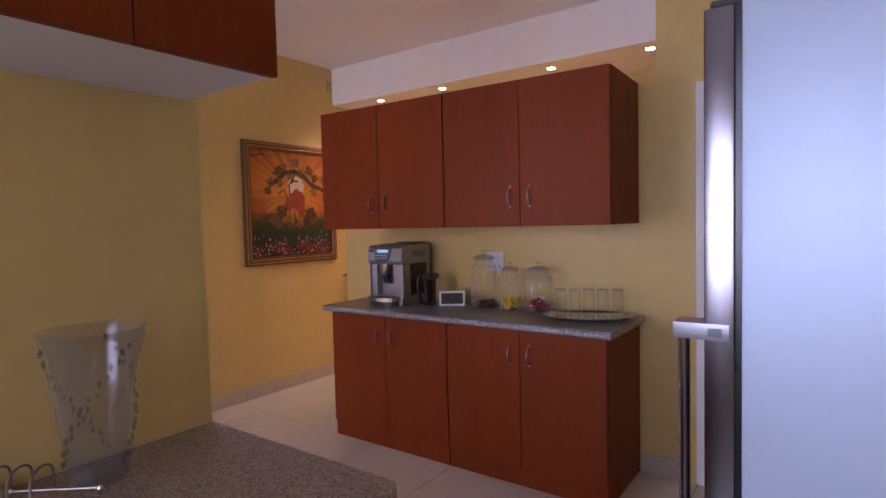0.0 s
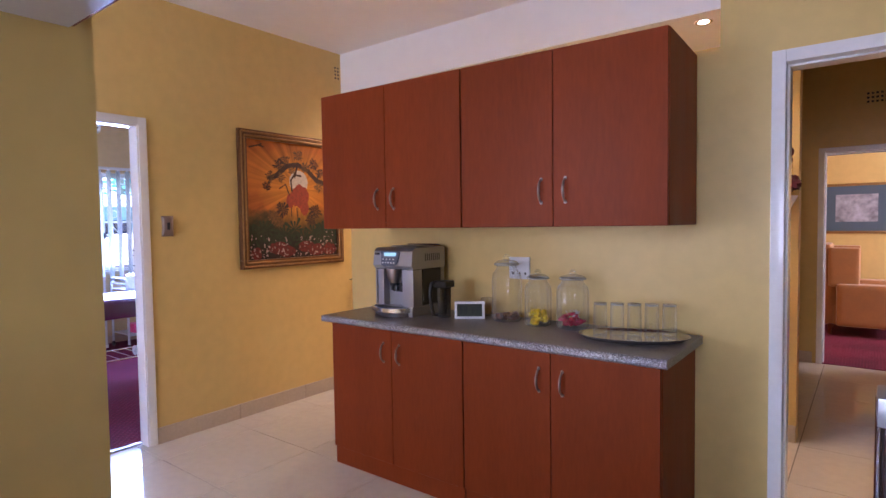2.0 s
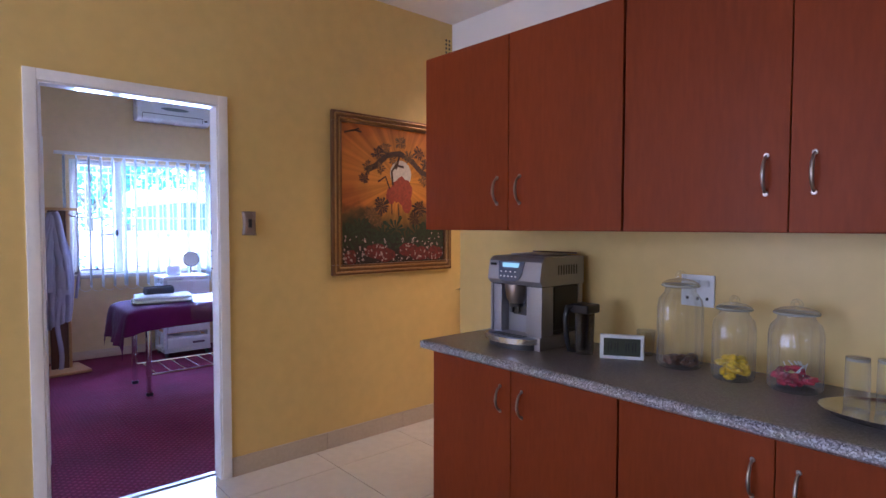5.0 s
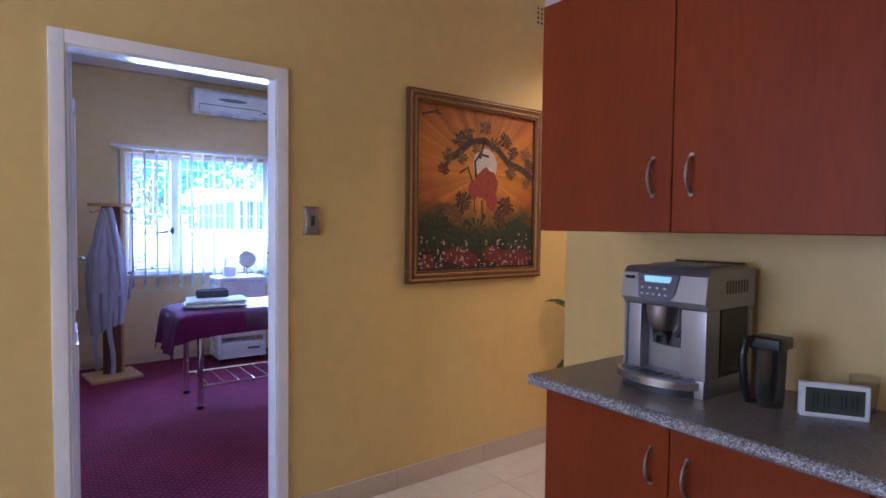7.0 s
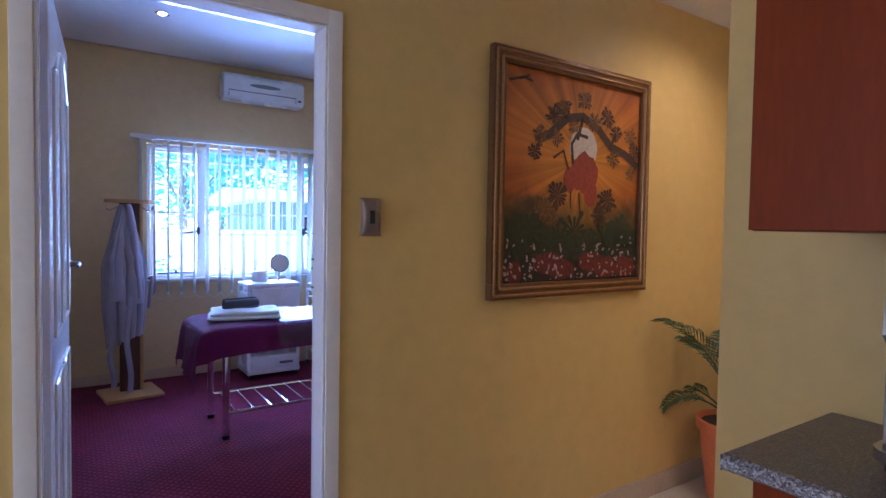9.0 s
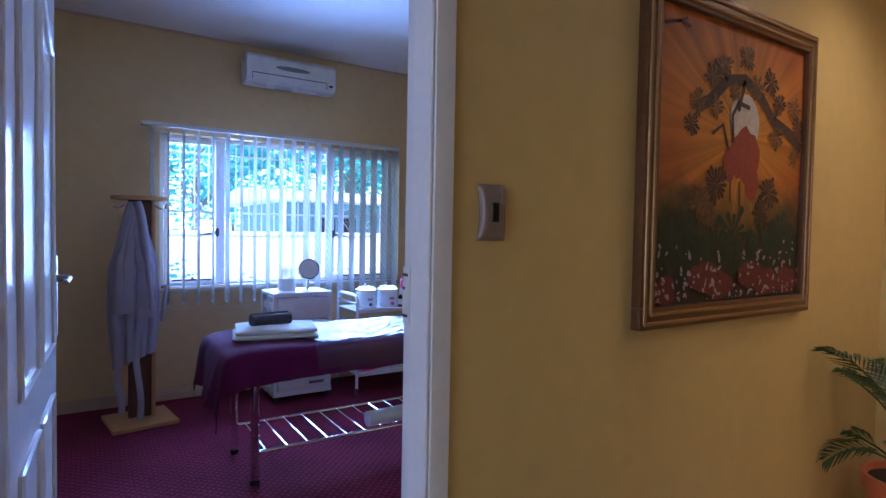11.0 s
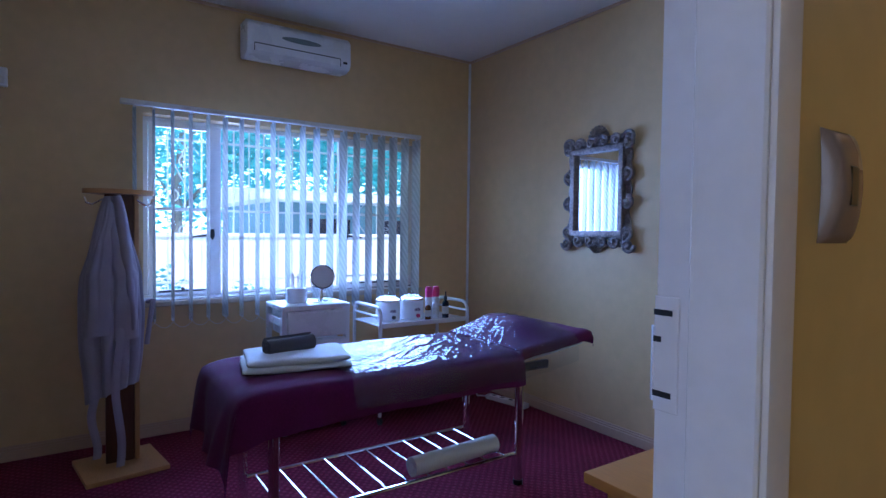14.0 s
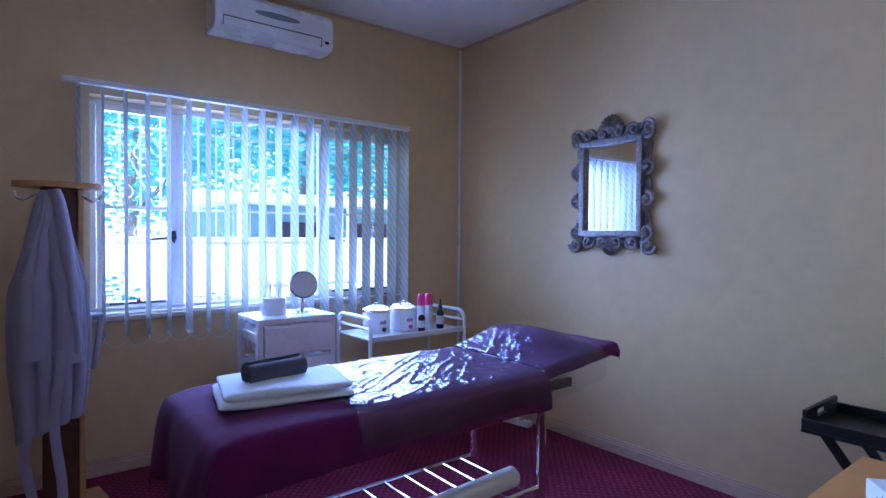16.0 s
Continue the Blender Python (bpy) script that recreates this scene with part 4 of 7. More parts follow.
CUTS = glass("cut_facets", (0.80, 0.75, 0.70), rough=0.05, edge=0.6, haze=0.05)
for band in range(3):
    bm = bmesh.new()
    for k in range(9):
        zz = 0.05 + 0.215 * k / 8
        a = 2 * math.pi * band / 3 + 9.0 * zz
        r = 0.055 + 0.028 * (zz / 0.27) ** 1.3 + 0.0025
        for sgn in (-1, 1):
            a2 = a + sgn * 0.10
            bm_blob(bm, (vx + r * math.cos(a2), vy + r * math.sin(a2), 0.901 + zz + sgn * 0.004), (0.0038, 0.0038, 0.0075), 0.0, 4)
    tagged(part("cut_band", bm, CUTS, root), "spiral band of small cut facets", kind="stuff")

# chrome napkin holder beside the vase
root = thing("wire_holder", (-1.2, 0.36, 0.90), "chrome wire napkin holder on the worktop", "holder")
part("rail", T([(-1.245, 0.345, 0.915), (-1.118, 0.445, 0.915)], 0.0024, 8), NICKEL, root)
part("rail", T([(-1.205, 0.30, 0.915), (-1.085, 0.395, 0.915)], 0.0024, 8), NICKEL, root)
for c in ((-1.118, 0.445), (-1.245, 0.345), (-1.205, 0.30), (-1.085, 0.395)):
    part("ball_end", bm_blob(bmesh.new(), (c[0], c[1], 0.911), (0.006, 0.006, 0.010), 0.0, 6), CHROME, root)
for f in (0.0, 0.3, 0.6):
    cx, cy = -1.225 + 0.10 * f, 0.322 + 0.08 * f
    pts = [(cx - 0.02, cy + 0.025, 0.915)] + [(cx - 0.02 + 0.02 * (1 - math.cos(a)), cy + 0.025 - 0.025 * (1 - math.cos(a)), 0.95 + 0.022 * math.sin(a)) for a in [math.pi * k / 8 for k in range(9)]] + [(cx + 0.02, cy - 0.025, 0.915)]
    part("wire_loop", T(pts, 0.0024, 8), NICKEL, root)
part("napkins", B(((-1.29, 0.27, 0.901), (-1.235, 0.33, 0.93)), bevel=0.004), WHITE_BOARD, root)

# light switches
root = thing("light_switch", (XW, 2.16, 1.33), "taupe light switch plate with one dark rocker", "switch")
def switch_face(u, v):
    f, g = 2 * v - 1, 2 * u - 1
    half = 0.041 - 0.006 * (1 - f * f)
    rim = (1 - abs(g) ** 6) * (1 - abs(f) ** 10)
    return (XW + 0.001 + (0.010 + 0.012 * (1 - f * f)) * rim ** 0.5, 2.163 + half * g, 1.3925 + 0.066 * f)


part("plate", thicken(bm_grid(bmesh.new(), switch_face, 20, 24), 0.001), CREAM_PLASTIC, root, sharp=60)
part("rocker", turned(B(((-0.004, -0.011, -0.023), (0.004, 0.011, 0.023)), bevel=0.002), pose(XW + 0.0195, 2.161, 1.3925, 0, 0, 0)), BLACK, root)

# wall vent
root = thing("air_vent", (XW, 3.66, 2.60), "small white plastered air vent with dark holes", "vent")
part("plate", B(((XW, 3.60, 2.60), (XW + 0.003, 3.675, 2.73))), YELLOW, root)
for k in range(4):
    for j in range(2):
        part("vent_hole", B(((XW + 0.002, 3.612 + 0.03 * j, 2.615 + 0.028 * k), (XW + 0.0045, 3.626 + 0.03 * j, 2.63 + 0.028 * k))), BLACK, root)

# downlights
def downlight(x, y, z, watts, cone=150, group="recessed downlights", face=True):
    root = thing("downlight", (x, y, z), "small round recessed downlight, lit", "downlight", group)
    part("ring", bm_lathe(bmesh.new(), [(0.030, -0.001), (0.045, -0.004), (0.048, 0.0), (0.030, 0.0)], (x, y, z), 24, None, False), CHROME, root)
    part("lamp", bm_lathe(bmesh.new(), [(0.0, -0.0015), (0.029, -0.0015), (0.029, -0.0005), (0.0, -0.0005)], (x, y, z), 20), LAMP_ON, root, "glowing lamp face")
    if watts:
        spot_lamp("downlight_lamp", (x, y, z - 0.02), watts, cone, 0.9)


for x, y, w in ((-3.40, 3.82, 32), (-2.71, 3.82, 34), (-1.75, 3.85, 34), (-1.04, 3.84, 34)):
    downlight(x, y, SOF, w)
for x, y in ((-6.50, 3.46), (-6.51, 1.83)):
    downlight(x, y, H, 3)

# painting
def painting():
    y0, y1, z0, z1 = 2.672, 3.645, 1.073, 2.086
    root = thing("painting", (XW, (y0 + y1) / 2, z0), "orange sunset batik painting in a gilded brown frame", "painting")
    w, d = 0.065, 0.034
    for nm, a0, a1, b0, b1 in (("frame_rail", y0, y1, z0, z0 + w), ("frame_rail", y0, y1, z1 - w, z1), ("frame_stile", y0, y0 + w, z0 + w, z1 - w), ("frame_stile", y1 - w, y1, z0 + w, z1 - w)):
        part(nm, B(((XW + 0.001, a0, b0), (XW + d, a1, b1)), bevel=0.006, seg=2), FRAME_WOOD, root)
        horiz = nm == "frame_rail"
        for off in (0.018, 0.045):
            if horiz:
                zc = b0 + (off if b0 == z0 else w - off)
                bead = [(XW + d, a0 + off, zc), (XW + d, a1 - off, zc)]
            else:
                yc = a0 + (off if a0 == y0 else w - off)
                bead = [(XW + d, yc, z0 + off), (XW + d, yc, z1 - off)]
            part("bead", T(bead, 0.006, 8), FRAME_GOLD, root)
    cx = XW + 0.016
    can = bpy.data.materials.new("painted_canvas")
    can.use_nodes = True
    N, L = can.node_tree.nodes, can.node_tree.links
    bs = N["Principled BSDF"]
    bs.inputs["Roughness"].default_value = 0.55
    geo, sep = N.new("ShaderNodeNewGeometry"), N.new("ShaderNodeSeparateXYZ")
    L.new(geo.outputs["Position"], sep.inputs["Vector"])
    no = N.new("ShaderNodeTexNoise")
    no.inputs["Scale"].default_value = 9
    no.inputs["Detail"].default_value = 5
    L.new(geo.outputs["Position"], no.inputs["Vector"])
    ad = N.new("ShaderNodeMath")
    ad.operation = "MULTIPLY_ADD"
    ad.inputs[1].default_value = 0.28
    L.new(no.outputs["Fac"], ad.inputs[0])
    L.new(sep.outputs["Z"], ad.inputs[2])
    mr = N.new("ShaderNodeMapRange")
    mr.inputs["From Min"].default_value, mr.inputs["From Max"].default_value = z0 + 0.14, z1 + 0.14
    L.new(ad.outputs[0], mr.inputs["Value"])
    rp = N.new("ShaderNodeValToRGB")
    e = rp.color_ramp.elements
    e[0].position, e[0].color = 0.0, (0.035, 0.012, 0.012, 1)
    e[1].position, e[1].color = 1.0, (0.36, 0.085, 0.006, 1)
    for p, c in ((0.15, (0.02, 0.018, 0.014, 1)), (0.30, (0.022, 0.03, 0.014, 1)), (0.38, (0.10, 0.05, 0.012, 1)), (0.46, (0.38, 0.095, 0.008, 1)), (0.70, (0.52, 0.165, 0.010, 1))):
        q = e.new(p)
        q.color = c
    L.new(mr.outputs["Result"], rp.inputs["Fac"])
    # lighter ground of brush strokes round the pale disc
    far, ray, near_mix = N.new("ShaderNodeVectorMath"), N.new("ShaderNodeTexNoise"), N.new("ShaderNodeMix")
    far.operation = "DISTANCE"
    far.inputs[1].default_value = (cx, (y0 + y1) / 2 + 0.04, z0 + 0.60)
    L.new(geo.outputs["Position"], far.inputs[0])
    ray.inputs["Scale"].default_value = 14
    L.new(geo.outputs["Position"], ray.inputs["Vector"])
    fa = N.new("ShaderNodeMath")
    fa.operation = "MULTIPLY_ADD"
    fa.inputs[1].default_value = 0.16
    L.new(ray.outputs["Fac"], fa.inputs[0])
    L.new(far.outputs["Value"], fa.inputs[2])
    fr = N.new("ShaderNodeMapRange")
    fr.inputs["From Min"].default_value, fr.inputs["From Max"].default_value = 0.16, 0.46
    fr.inputs["To Min"].default_value, fr.inputs["To Max"].default_value = 0.75, 0.0
    L.new(fa.outputs[0], fr.inputs["Value"])
    near_mix.data_type = "RGBA"
    near_mix.inputs["B"].default_value = (0.62, 0.25, 0.012, 1)
    L.new(fr.outputs["Result"], near_mix.inputs["Factor"])
    L.new(rp.outputs["Color"], near_mix.inputs["A"])
    ctr = (0.0, (y0 + y1) / 2 + 0.04, z0 + 0.60)
    off, os_, ang, streak, rr, shade = N.new("ShaderNodeVectorMath"), N.new("ShaderNodeSeparateXYZ"), N.new("ShaderNodeMath"), N.new("ShaderNodeTexNoise"), N.new("ShaderNodeMapRange"), N.new("ShaderNodeVectorMath")
    off.operation, ang.operation, shade.operation = "SUBTRACT", "ARCTAN2", "SCALE"
    off.inputs[1].default_value = ctr
    streak.noise_dimensions = "1D"
    streak.inputs["Scale"].default_value, streak.inputs["Detail"].default_value = 7.0, 3.0
    rr.inputs["From Min"].default_value, rr.inputs["From Max"].default_value = 0.3, 0.7
    rr.inputs["To Min"].default_value, rr.inputs["To Max"].default_value = 0.72, 1.22
    L.new(geo.outputs["Position"], off.inputs[0])
    L.new(off.outputs["Vector"], os_.inputs["Vector"])
    L.new(os_.outputs["Z"], ang.inputs[0])
    L.new(os_.outputs["Y"], ang.inputs[1])
    L.new(ang.outputs[0], streak.inputs["W"])
    L.new(streak.outputs["Fac"], rr.inputs["Value"])
    L.new(near_mix.outputs["Result"], shade.inputs[0])
    L.new(rr.outputs["Result"], shade.inputs["Scale"])
    L.new(shade.outputs["Vector"], bs.inputs["Base Color"])
    part("canvas", B(((XW + 0.004, y0 + w - 0.004, z0 + w - 0.004), (cx, y1 - w + 0.004, z1 - w + 0.004))), can, root, "canvas in orange and dark green")
    pale = material("pale_paint", (0.60, 0.52, 0.45), 0.6, vary=0.1, scale=30)
    rust = material("rust_paint", (0.30, 0.045, 0.022), 0.6, vary=0.2, scale=30)
    dark = material("dark_brown_paint", (0.07, 0.030, 0.018), 0.6, vary=0.3, scale=40)
    tawny = material("tawny_paint", (0.15, 0.072, 0.024), 0.6, vary=0.4, scale=60)
    green = material("dark_green_paint", (0.025, 0.04, 0.02), 0.6, vary=0.4, scale=50)
    maroon = material("maroon_paint", (0.13, 0.018, 0.016), 0.6, vary=0.45, scale=40)
    dusky = material("dusky_pink_paint", (0.36, 0.27, 0.25), 0.6, vary=0.3, scale=40)
    W, Hh = y1 - y0 - 2 * w, z1 - z0 - 2 * w

    def flat(shapes, lift):
        bm = bmesh.new()
        for pts in shapes:
            vs = [bm.verts.new((cx + lift, y0 + w + u * W, z0 + w + v * Hh)) for u, v in pts]
            bm.faces.new(vs)
        return bm

    def oval(u, v, a, b, n=18, wob=0.0, s=0.0):
        return [(u + a * math.cos(2 * math.pi * k / n) * (1 + wob * noise.noise((k * 0.9, s, 0))), v + b * math.sin(2 * math.pi * k / n) * (1 + wob * noise.noise((k * 0.9, s, 3)))) for k in range(n)]
    part("pale_disc", flat([oval(0.55, 0.665, 0.105, 0.105)], 0.0008), pale, root)
    for k, (u, v, a, b, n, s) in enumerate(((0.56, 0.54, 0.105, 0.10, 20, 1), (0.45, 0.50, 0.045, 0.065, 14, 2), (0.61, 0.44, 0.05, 0.07, 14, 3))):
        part("rust_shape", flat([oval(u, v, a, b, n, 0.25, s)], 0.0012 + 0.0003 * k), rust, root)
    def stroke(name, pts, th, lift, mat):
        bm = bmesh.new()
        rows = []
        for i, (u, v) in enumerate(pts):
            (ua, va), (ub, vb) = pts[max(0, i - 1)], pts[min(len(pts) - 1, i + 1)]
            n = math.hypot(ub - ua, vb - va) or 1
            ox, oy = -(vb - va) / n * th, (ub - ua) / n * th
            rows.append([bm.verts.new((cx + lift, y0 + w + (u + k * ox) * W, z0 + w + (v + k * oy) * Hh)) for k in (1, -1)])
        for p, q in zip(rows, rows[1:]):
            bm.faces.new((p[0], p[1], q[1], q[0]))
        part(name, bm, mat, root)
    for pts, th in (([(0.47, 0.58), (0.46, 0.68), (0.50, 0.73), (0.58, 0.72)], 0.009), ([(0.44, 0.55), (0.40, 0.64), (0.33, 0.60)], 0.007), ([(0.52, 0.44), (0.53, 0.33)], 0.005), ([(0.46, 0.44), (0.46, 0.36)], 0.005), ([(0.03, 0.93), (0.12, 0.955), (0.18, 0.945)], 0.006), ([(0.10, 0.945), (0.16, 0.97)], 0.005)):
        stroke("thin_stroke", pts, th, 0.0022, dark)
    for pts, th in (([(0.99, 0.60), (0.88, 0.66), (0.76, 0.69), (0.66, 0.77), (0.54, 0.82), (0.42, 0.80), (0.30, 0.71), (0.22, 0.68)], 0.022), ([(0.54, 0.82), (0.50, 0.70)], 0.010), ([(0.76, 0.69), (0.80, 0.76)], 0.008), ([(0.42, 0.80), (0.33, 0.86)], 0.008)):
        stroke("branch_stroke", pts, th, 0.0028, dark)
    rnd = random.Random(11)

    def spray(u, v, r, n=16):
        out = []
        for k in range(n):
            a = 2 * math.pi * k / n + rnd.uniform(-0.1, 0.1)
            q = r * rnd.uniform(0.55, 0.95)
            out.append([(u, v), (u + q * math.cos(a - 0.14), v + q * 0.9 * math.sin(a - 0.14)), (u + q * 1.12 * math.cos(a), v + q * math.sin(a)), (u + q * math.cos(a + 0.14), v + q * 0.9 * math.sin(a + 0.14))])
        return out
    for u, v, r in ((0.33, 0.80, 0.065), (0.40, 0.85, 0.06), (0.55, 0.90, 0.065), (0.63, 0.80, 0.06), (0.73, 0.84, 0.065), (0.80, 0.76, 0.055), (0.24, 0.70, 0.06), (0.35, 0.70, 0.055), (0.20, 0.62, 0.05), (0.92, 0.76, 0.06), (0.78, 0.63, 0.06), (0.96, 0.68, 0.07), (0.93, 0.56, 0.05), (0.47, 0.76, 0.045), (0.36, 0.42, 0.085), (0.27, 0.36, 0.08), (0.33, 0.30, 0.05), (0.74, 0.41, 0.085), (0.68, 0.33, 0.07)):
        part("leaf_spray", flat(spray(u, v, r), 0.0034 + rnd.uniform(0, 0.0006)), tawny if rnd.random() < 0.6 else dark, root)
    for k in range(9):
        u = 0.05 + 0.11 * k
        part("dark_bush", flat(spray(u, 0.20 + 0.05 * math.sin(k * 2.1), 0.13, 12), 0.0024 + 0.0001 * k), green, root)
    for u, v, a in ((0.30, 0.09, 0.10), (0.40, 0.06, 0.09), (0.62, 0.09, 0.10), (0.74, 0.06, 0.10), (0.90, 0.06, 0.09), (0.08, 0.05, 0.05)):
        part("rust_shape", flat([oval(u, v, a, 0.055, 14, 0.4, u * 9)], 0.0042 + 0.0005 * u), maroon, root)
    for k in range(150):
        u, v = rnd.random(), rnd.random() ** 1.4 * 0.20
        if 0.42 < u < 0.54 and v > 0.06:
            continue
        v += 0.10 * max(0, u - 0.75) * 4 * rnd.random()
        a = rnd.uniform(0.003, 0.008)
        t = rnd.uniform(0, 3.1)
        pts = [(u + math.cos(t) * p - math.sin(t) * q, v + math.sin(t) * p + math.cos(t) * q) for p, q in oval(0, 0, a, a * rnd.uniform(1.2, 2.6), 7, 0.6, k)]
        part("pale_fleck", flat([[(min(0.99, max(0.01, p)), min(0.99, max(0.01, q))) for p, q in pts]], 0.005 + 0.00002 * k), dusky, root)


painting()

# potted palm in the passage
px, py = -3.635, 4.11
root = thing("potted_palm", (px, py, 0), "young palm in an orange pot on the floor", "plant")
part("pot", bm_lathe(bmesh.new(), [(0.105, 0.0), (0.115, 0.01), (0.155, 0.335), (0.158, 0.345), (0.172, 0.35), (0.174, 0.405), (0.160, 0.405), (0.150, 0.36), (0.0, 0.36)], (px, py, 0.0), 36), TERRACOTTA, root)
part("soil", bm_lathe(bmesh.new(), [(0.0, 0.385), (0.151, 0.38), (0.149, 0.362), (0.0, 0.362)], (px, py, 0.0), 24), SOIL, root)
rnd = random.Random(21)


def palm_frond(a, lean, length, seed, drop=0.9):
    r2 = random.Random(seed)
    pts, p, d = [], Vector((px, py, 0.38)), Vector((math.cos(a) * lean, math.sin(a) * lean, 1)).normalized()
    n = 16
    for i in range(n + 1):
        pts.append(p.copy())
        p = p + d * (length / n)
        d = (d + Vector((math.cos(a), math.sin(a), 0)) * 0.06 - Vector((0, 0, 1)) * 0.055 * drop * i / 8).normalized()
    bm = bm_tube(bmesh.new(), pts, [0.007 * (1 - 0.75 * i / n) for i in range(n + 1)], 6)
    fr = part("stem", bm, LEAF, root)
    bm = bmesh.new()
    for i in range(8, n + 1):
        t = (pts[i] - pts[i - 1]).normalized()
        side = t.cross(Vector((0, 0, 1))).normalized()
        up = side.cross(t)
        for h in (0, 0.5):
            b0 = pts[i - 1].lerp(pts[i], h)
            for s in (-1, 1):
                ln = length * 0.42 * math.sin(math.pi * (0.18 + 0.75 * (i + h - 5) / (n - 4))) * r2.uniform(0.85, 1.1)
                o = (side * s * 0.55 + t * 0.85 + up * 0.12).normalized()
                m1 = b0 + o * ln * 0.5 + up * 0.01
                m2 = b0 + o * ln - Vector((0, 0, ln * 0.28))
                wv = t * 0.008
                vs = [bm.verts.new(v) for v in (b0, m1 - wv, m2, m1 + wv)]
                bm.faces.new(vs)
    part("frond", bm, LEAF, fr)


for a, lean, ln, drop in ((-1.95, 0.16, 0.70, 0.75), (-0.4, 0.12, 0.60, 0.8), (0.9, 0.15, 0.58, 0.8), (-2.7, 0.08, 0.52, 0.7), (2.2, 0.14, 0.55, 0.8)):
    palm_frond(a, lean, ln, int(30 + 10 * a), drop)
for k in range(6):
    palm_frond(2 * math.pi * k / 6 + rnd.uniform(-0.2, 0.2), rnd.uniform(0.8, 1.3), rnd.uniform(0.28, 0.40), 40 + k, rnd.uniform(1.6, 2.4))

# corridor and lounge glimpsed through the kitchen door
root = thing("wall_flowers", (-0.66, YM, 1.35), "dark red silk flowers in a white wall vase", "flowers")
part("wall_vase", bm_lathe(bmesh.new(), [(0.0, 0.0), (0.03, 0.01), (0.06, 0.07), (0.075, 0.10), (0.065, 0.10), (0.05, 0.06)], (-0.69, YM - 0.08, 1.42), 20), WHITE_ENAMEL, root)
rnd = random.Random(9)
MAROON = material("maroon_petals", (0.10, 0.008, 0.02), 0.6, vary=0.3, scale=50)
for k in range(8):
    c = (-0.69 + rnd.uniform(-0.07, 0.07), YM - 0.08 + rnd.uniform(-0.05, 0.05), 1.56 + rnd.uniform(-0.05, 0.09))
    part("bloom", bm_blob(bmesh.new(), c, (0.035, 0.035, 0.028), 0.9, 6, k * 3.1), MAROON, root)
part("twig", T([(-0.69, YM - 0.08, 1.5), (-0.67, YM - 0.09, 1.68), (-0.66, YM - 0.09, 1.78)], 0.004, 6), MAROON, root)
for z in (1.69, 1.73, 1.78):
    part("bud", bm_blob(bmesh.new(), (-0.665 + (z - 1.7) * 0.1, YM - 0.09, z), (0.018, 0.018, 0.026), 0.3, 6, z), MAROON, root)

root = thing("air_brick", (-0.22, 6.75, 2.42), "yellow painted air brick with dark holes", "vent")
part("plate", B(((-0.33, 6.742, 2.40), (-0.08, 6.75, 2.53))), YELLOW, root)
for i in range(7):
    for j in range(3):
        part("vent_hole", B(((-0.315 + 0.033 * i, 6.739, 2.415 + 0.037 * j), (-0.297 + 0.033 * i, 6.743, 2.433 + 0.037 * j))), BLACK, root)

root = thing("framed_print", (-0.42, 9.55, 1.2), "landscape print with blue mount and gold frame", "picture")
part("frame", B(((-0.80, 9.52, 1.18), (-0.04, 9.548, 1.84)), bevel=0.008, seg=2), FRAME_GOLD, root)
part("mount", B(((-0.765, 9.515, 1.215), (-0.075, 9.521, 1.805))), material("blue_grey_mount", (0.07, 0.11, 0.16), 0.7, vary=0.05), root)
part("print", B(((-0.645, 9.511, 1.335), (-0.195, 9.516, 1.695))), material("misty_print", (0.33, 0.34, 0.42), 0.6, vary=0.5, scale=5, fine=14), root)

ORANGE = material("orange_upholstery", (0.40, 0.18, 0.06), 0.85, vary=0.12, scale=8, fine=120, bump=0.25, bump_scale=260, sheen=0.3)
ax, ay = -0.28, 8.75
root = thing("armchair", (ax, ay, 0), "orange upholstered wing armchair on the carpet", "armchair")
part("seat_base", B(((ax - 0.33, ay - 0.36, 0.12), (ax + 0.38, ay + 0.36, 0.36)), bevel=0.05, seg=3), ORANGE, root)
part("seat_cushion", B(((ax - 0.25, ay - 0.27, 0.36), (ax + 0.40, ay + 0.27, 0.50)), bevel=0.06, seg=4), ORANGE, root)
bm = B(((ax - 0.46, ay - 0.33, 0.12), (ax - 0.24, ay + 0.33, 1.08)), bevel=0.09, seg=4)
part("backrest", turned(bm, Matrix.Translation((ax - 0.35, ay, 0.12)) @ pose(0, 0, 0, 0, -7, 0) @ Matrix.Translation((0.35 - ax, -ay, -0.12))), ORANGE, root)
for s in (-1, 1):
    part("armrest", B(((ax - 0.30, ay + s * 0.36 - 0.08, 0.12), (ax + 0.38, ay + s * 0.36 + 0.08, 0.62)), bevel=0.07, seg=4), ORANGE, root)
    part("wing", B(((ax - 0.38, ay + s * 0.34 - 0.05, 0.58), (ax - 0.08, ay + s * 0.34 + 0.05, 1.04)), bevel=0.048, seg=4), ORANGE, root)
for sx in (-0.36, 0.3):
    for sy in (-0.28, 0.28):
        part("leg", T([(ax + sx, ay + sy, 0.004), (ax + sx, ay + sy, 0.13)], [0.018, 0.028], 8), CHERRY_EDGE, root)

# ---- treatment room ----
PURPLE = material("purple_towelling", (0.115, 0.010, 0.070), 0.9, vary=0.18, scale=9, fine=160, bump=0.6, bump_scale=330, sheen=0.10, spec=0.08)
TOWEL_WHITE = material("white_towelling", (0.74, 0.74, 0.76), 0.95, vary=0.05, scale=12, fine=200, bump=0.6, bump_scale=330, sheen=0.3)
TOWEL_GREY = material("charcoal_towelling", (0.065, 0.06, 0.075), 0.95, vary=0.2, scale=20, fine=200, bump=0.7, bump_scale=330, sheen=0.3)
ROBE = material("pale_lilac_robe", (0.37, 0.335, 0.43), 0.95, vary=0.06, scale=8, fine=200, bump=0.6, bump_scale=300, sheen=0.3)
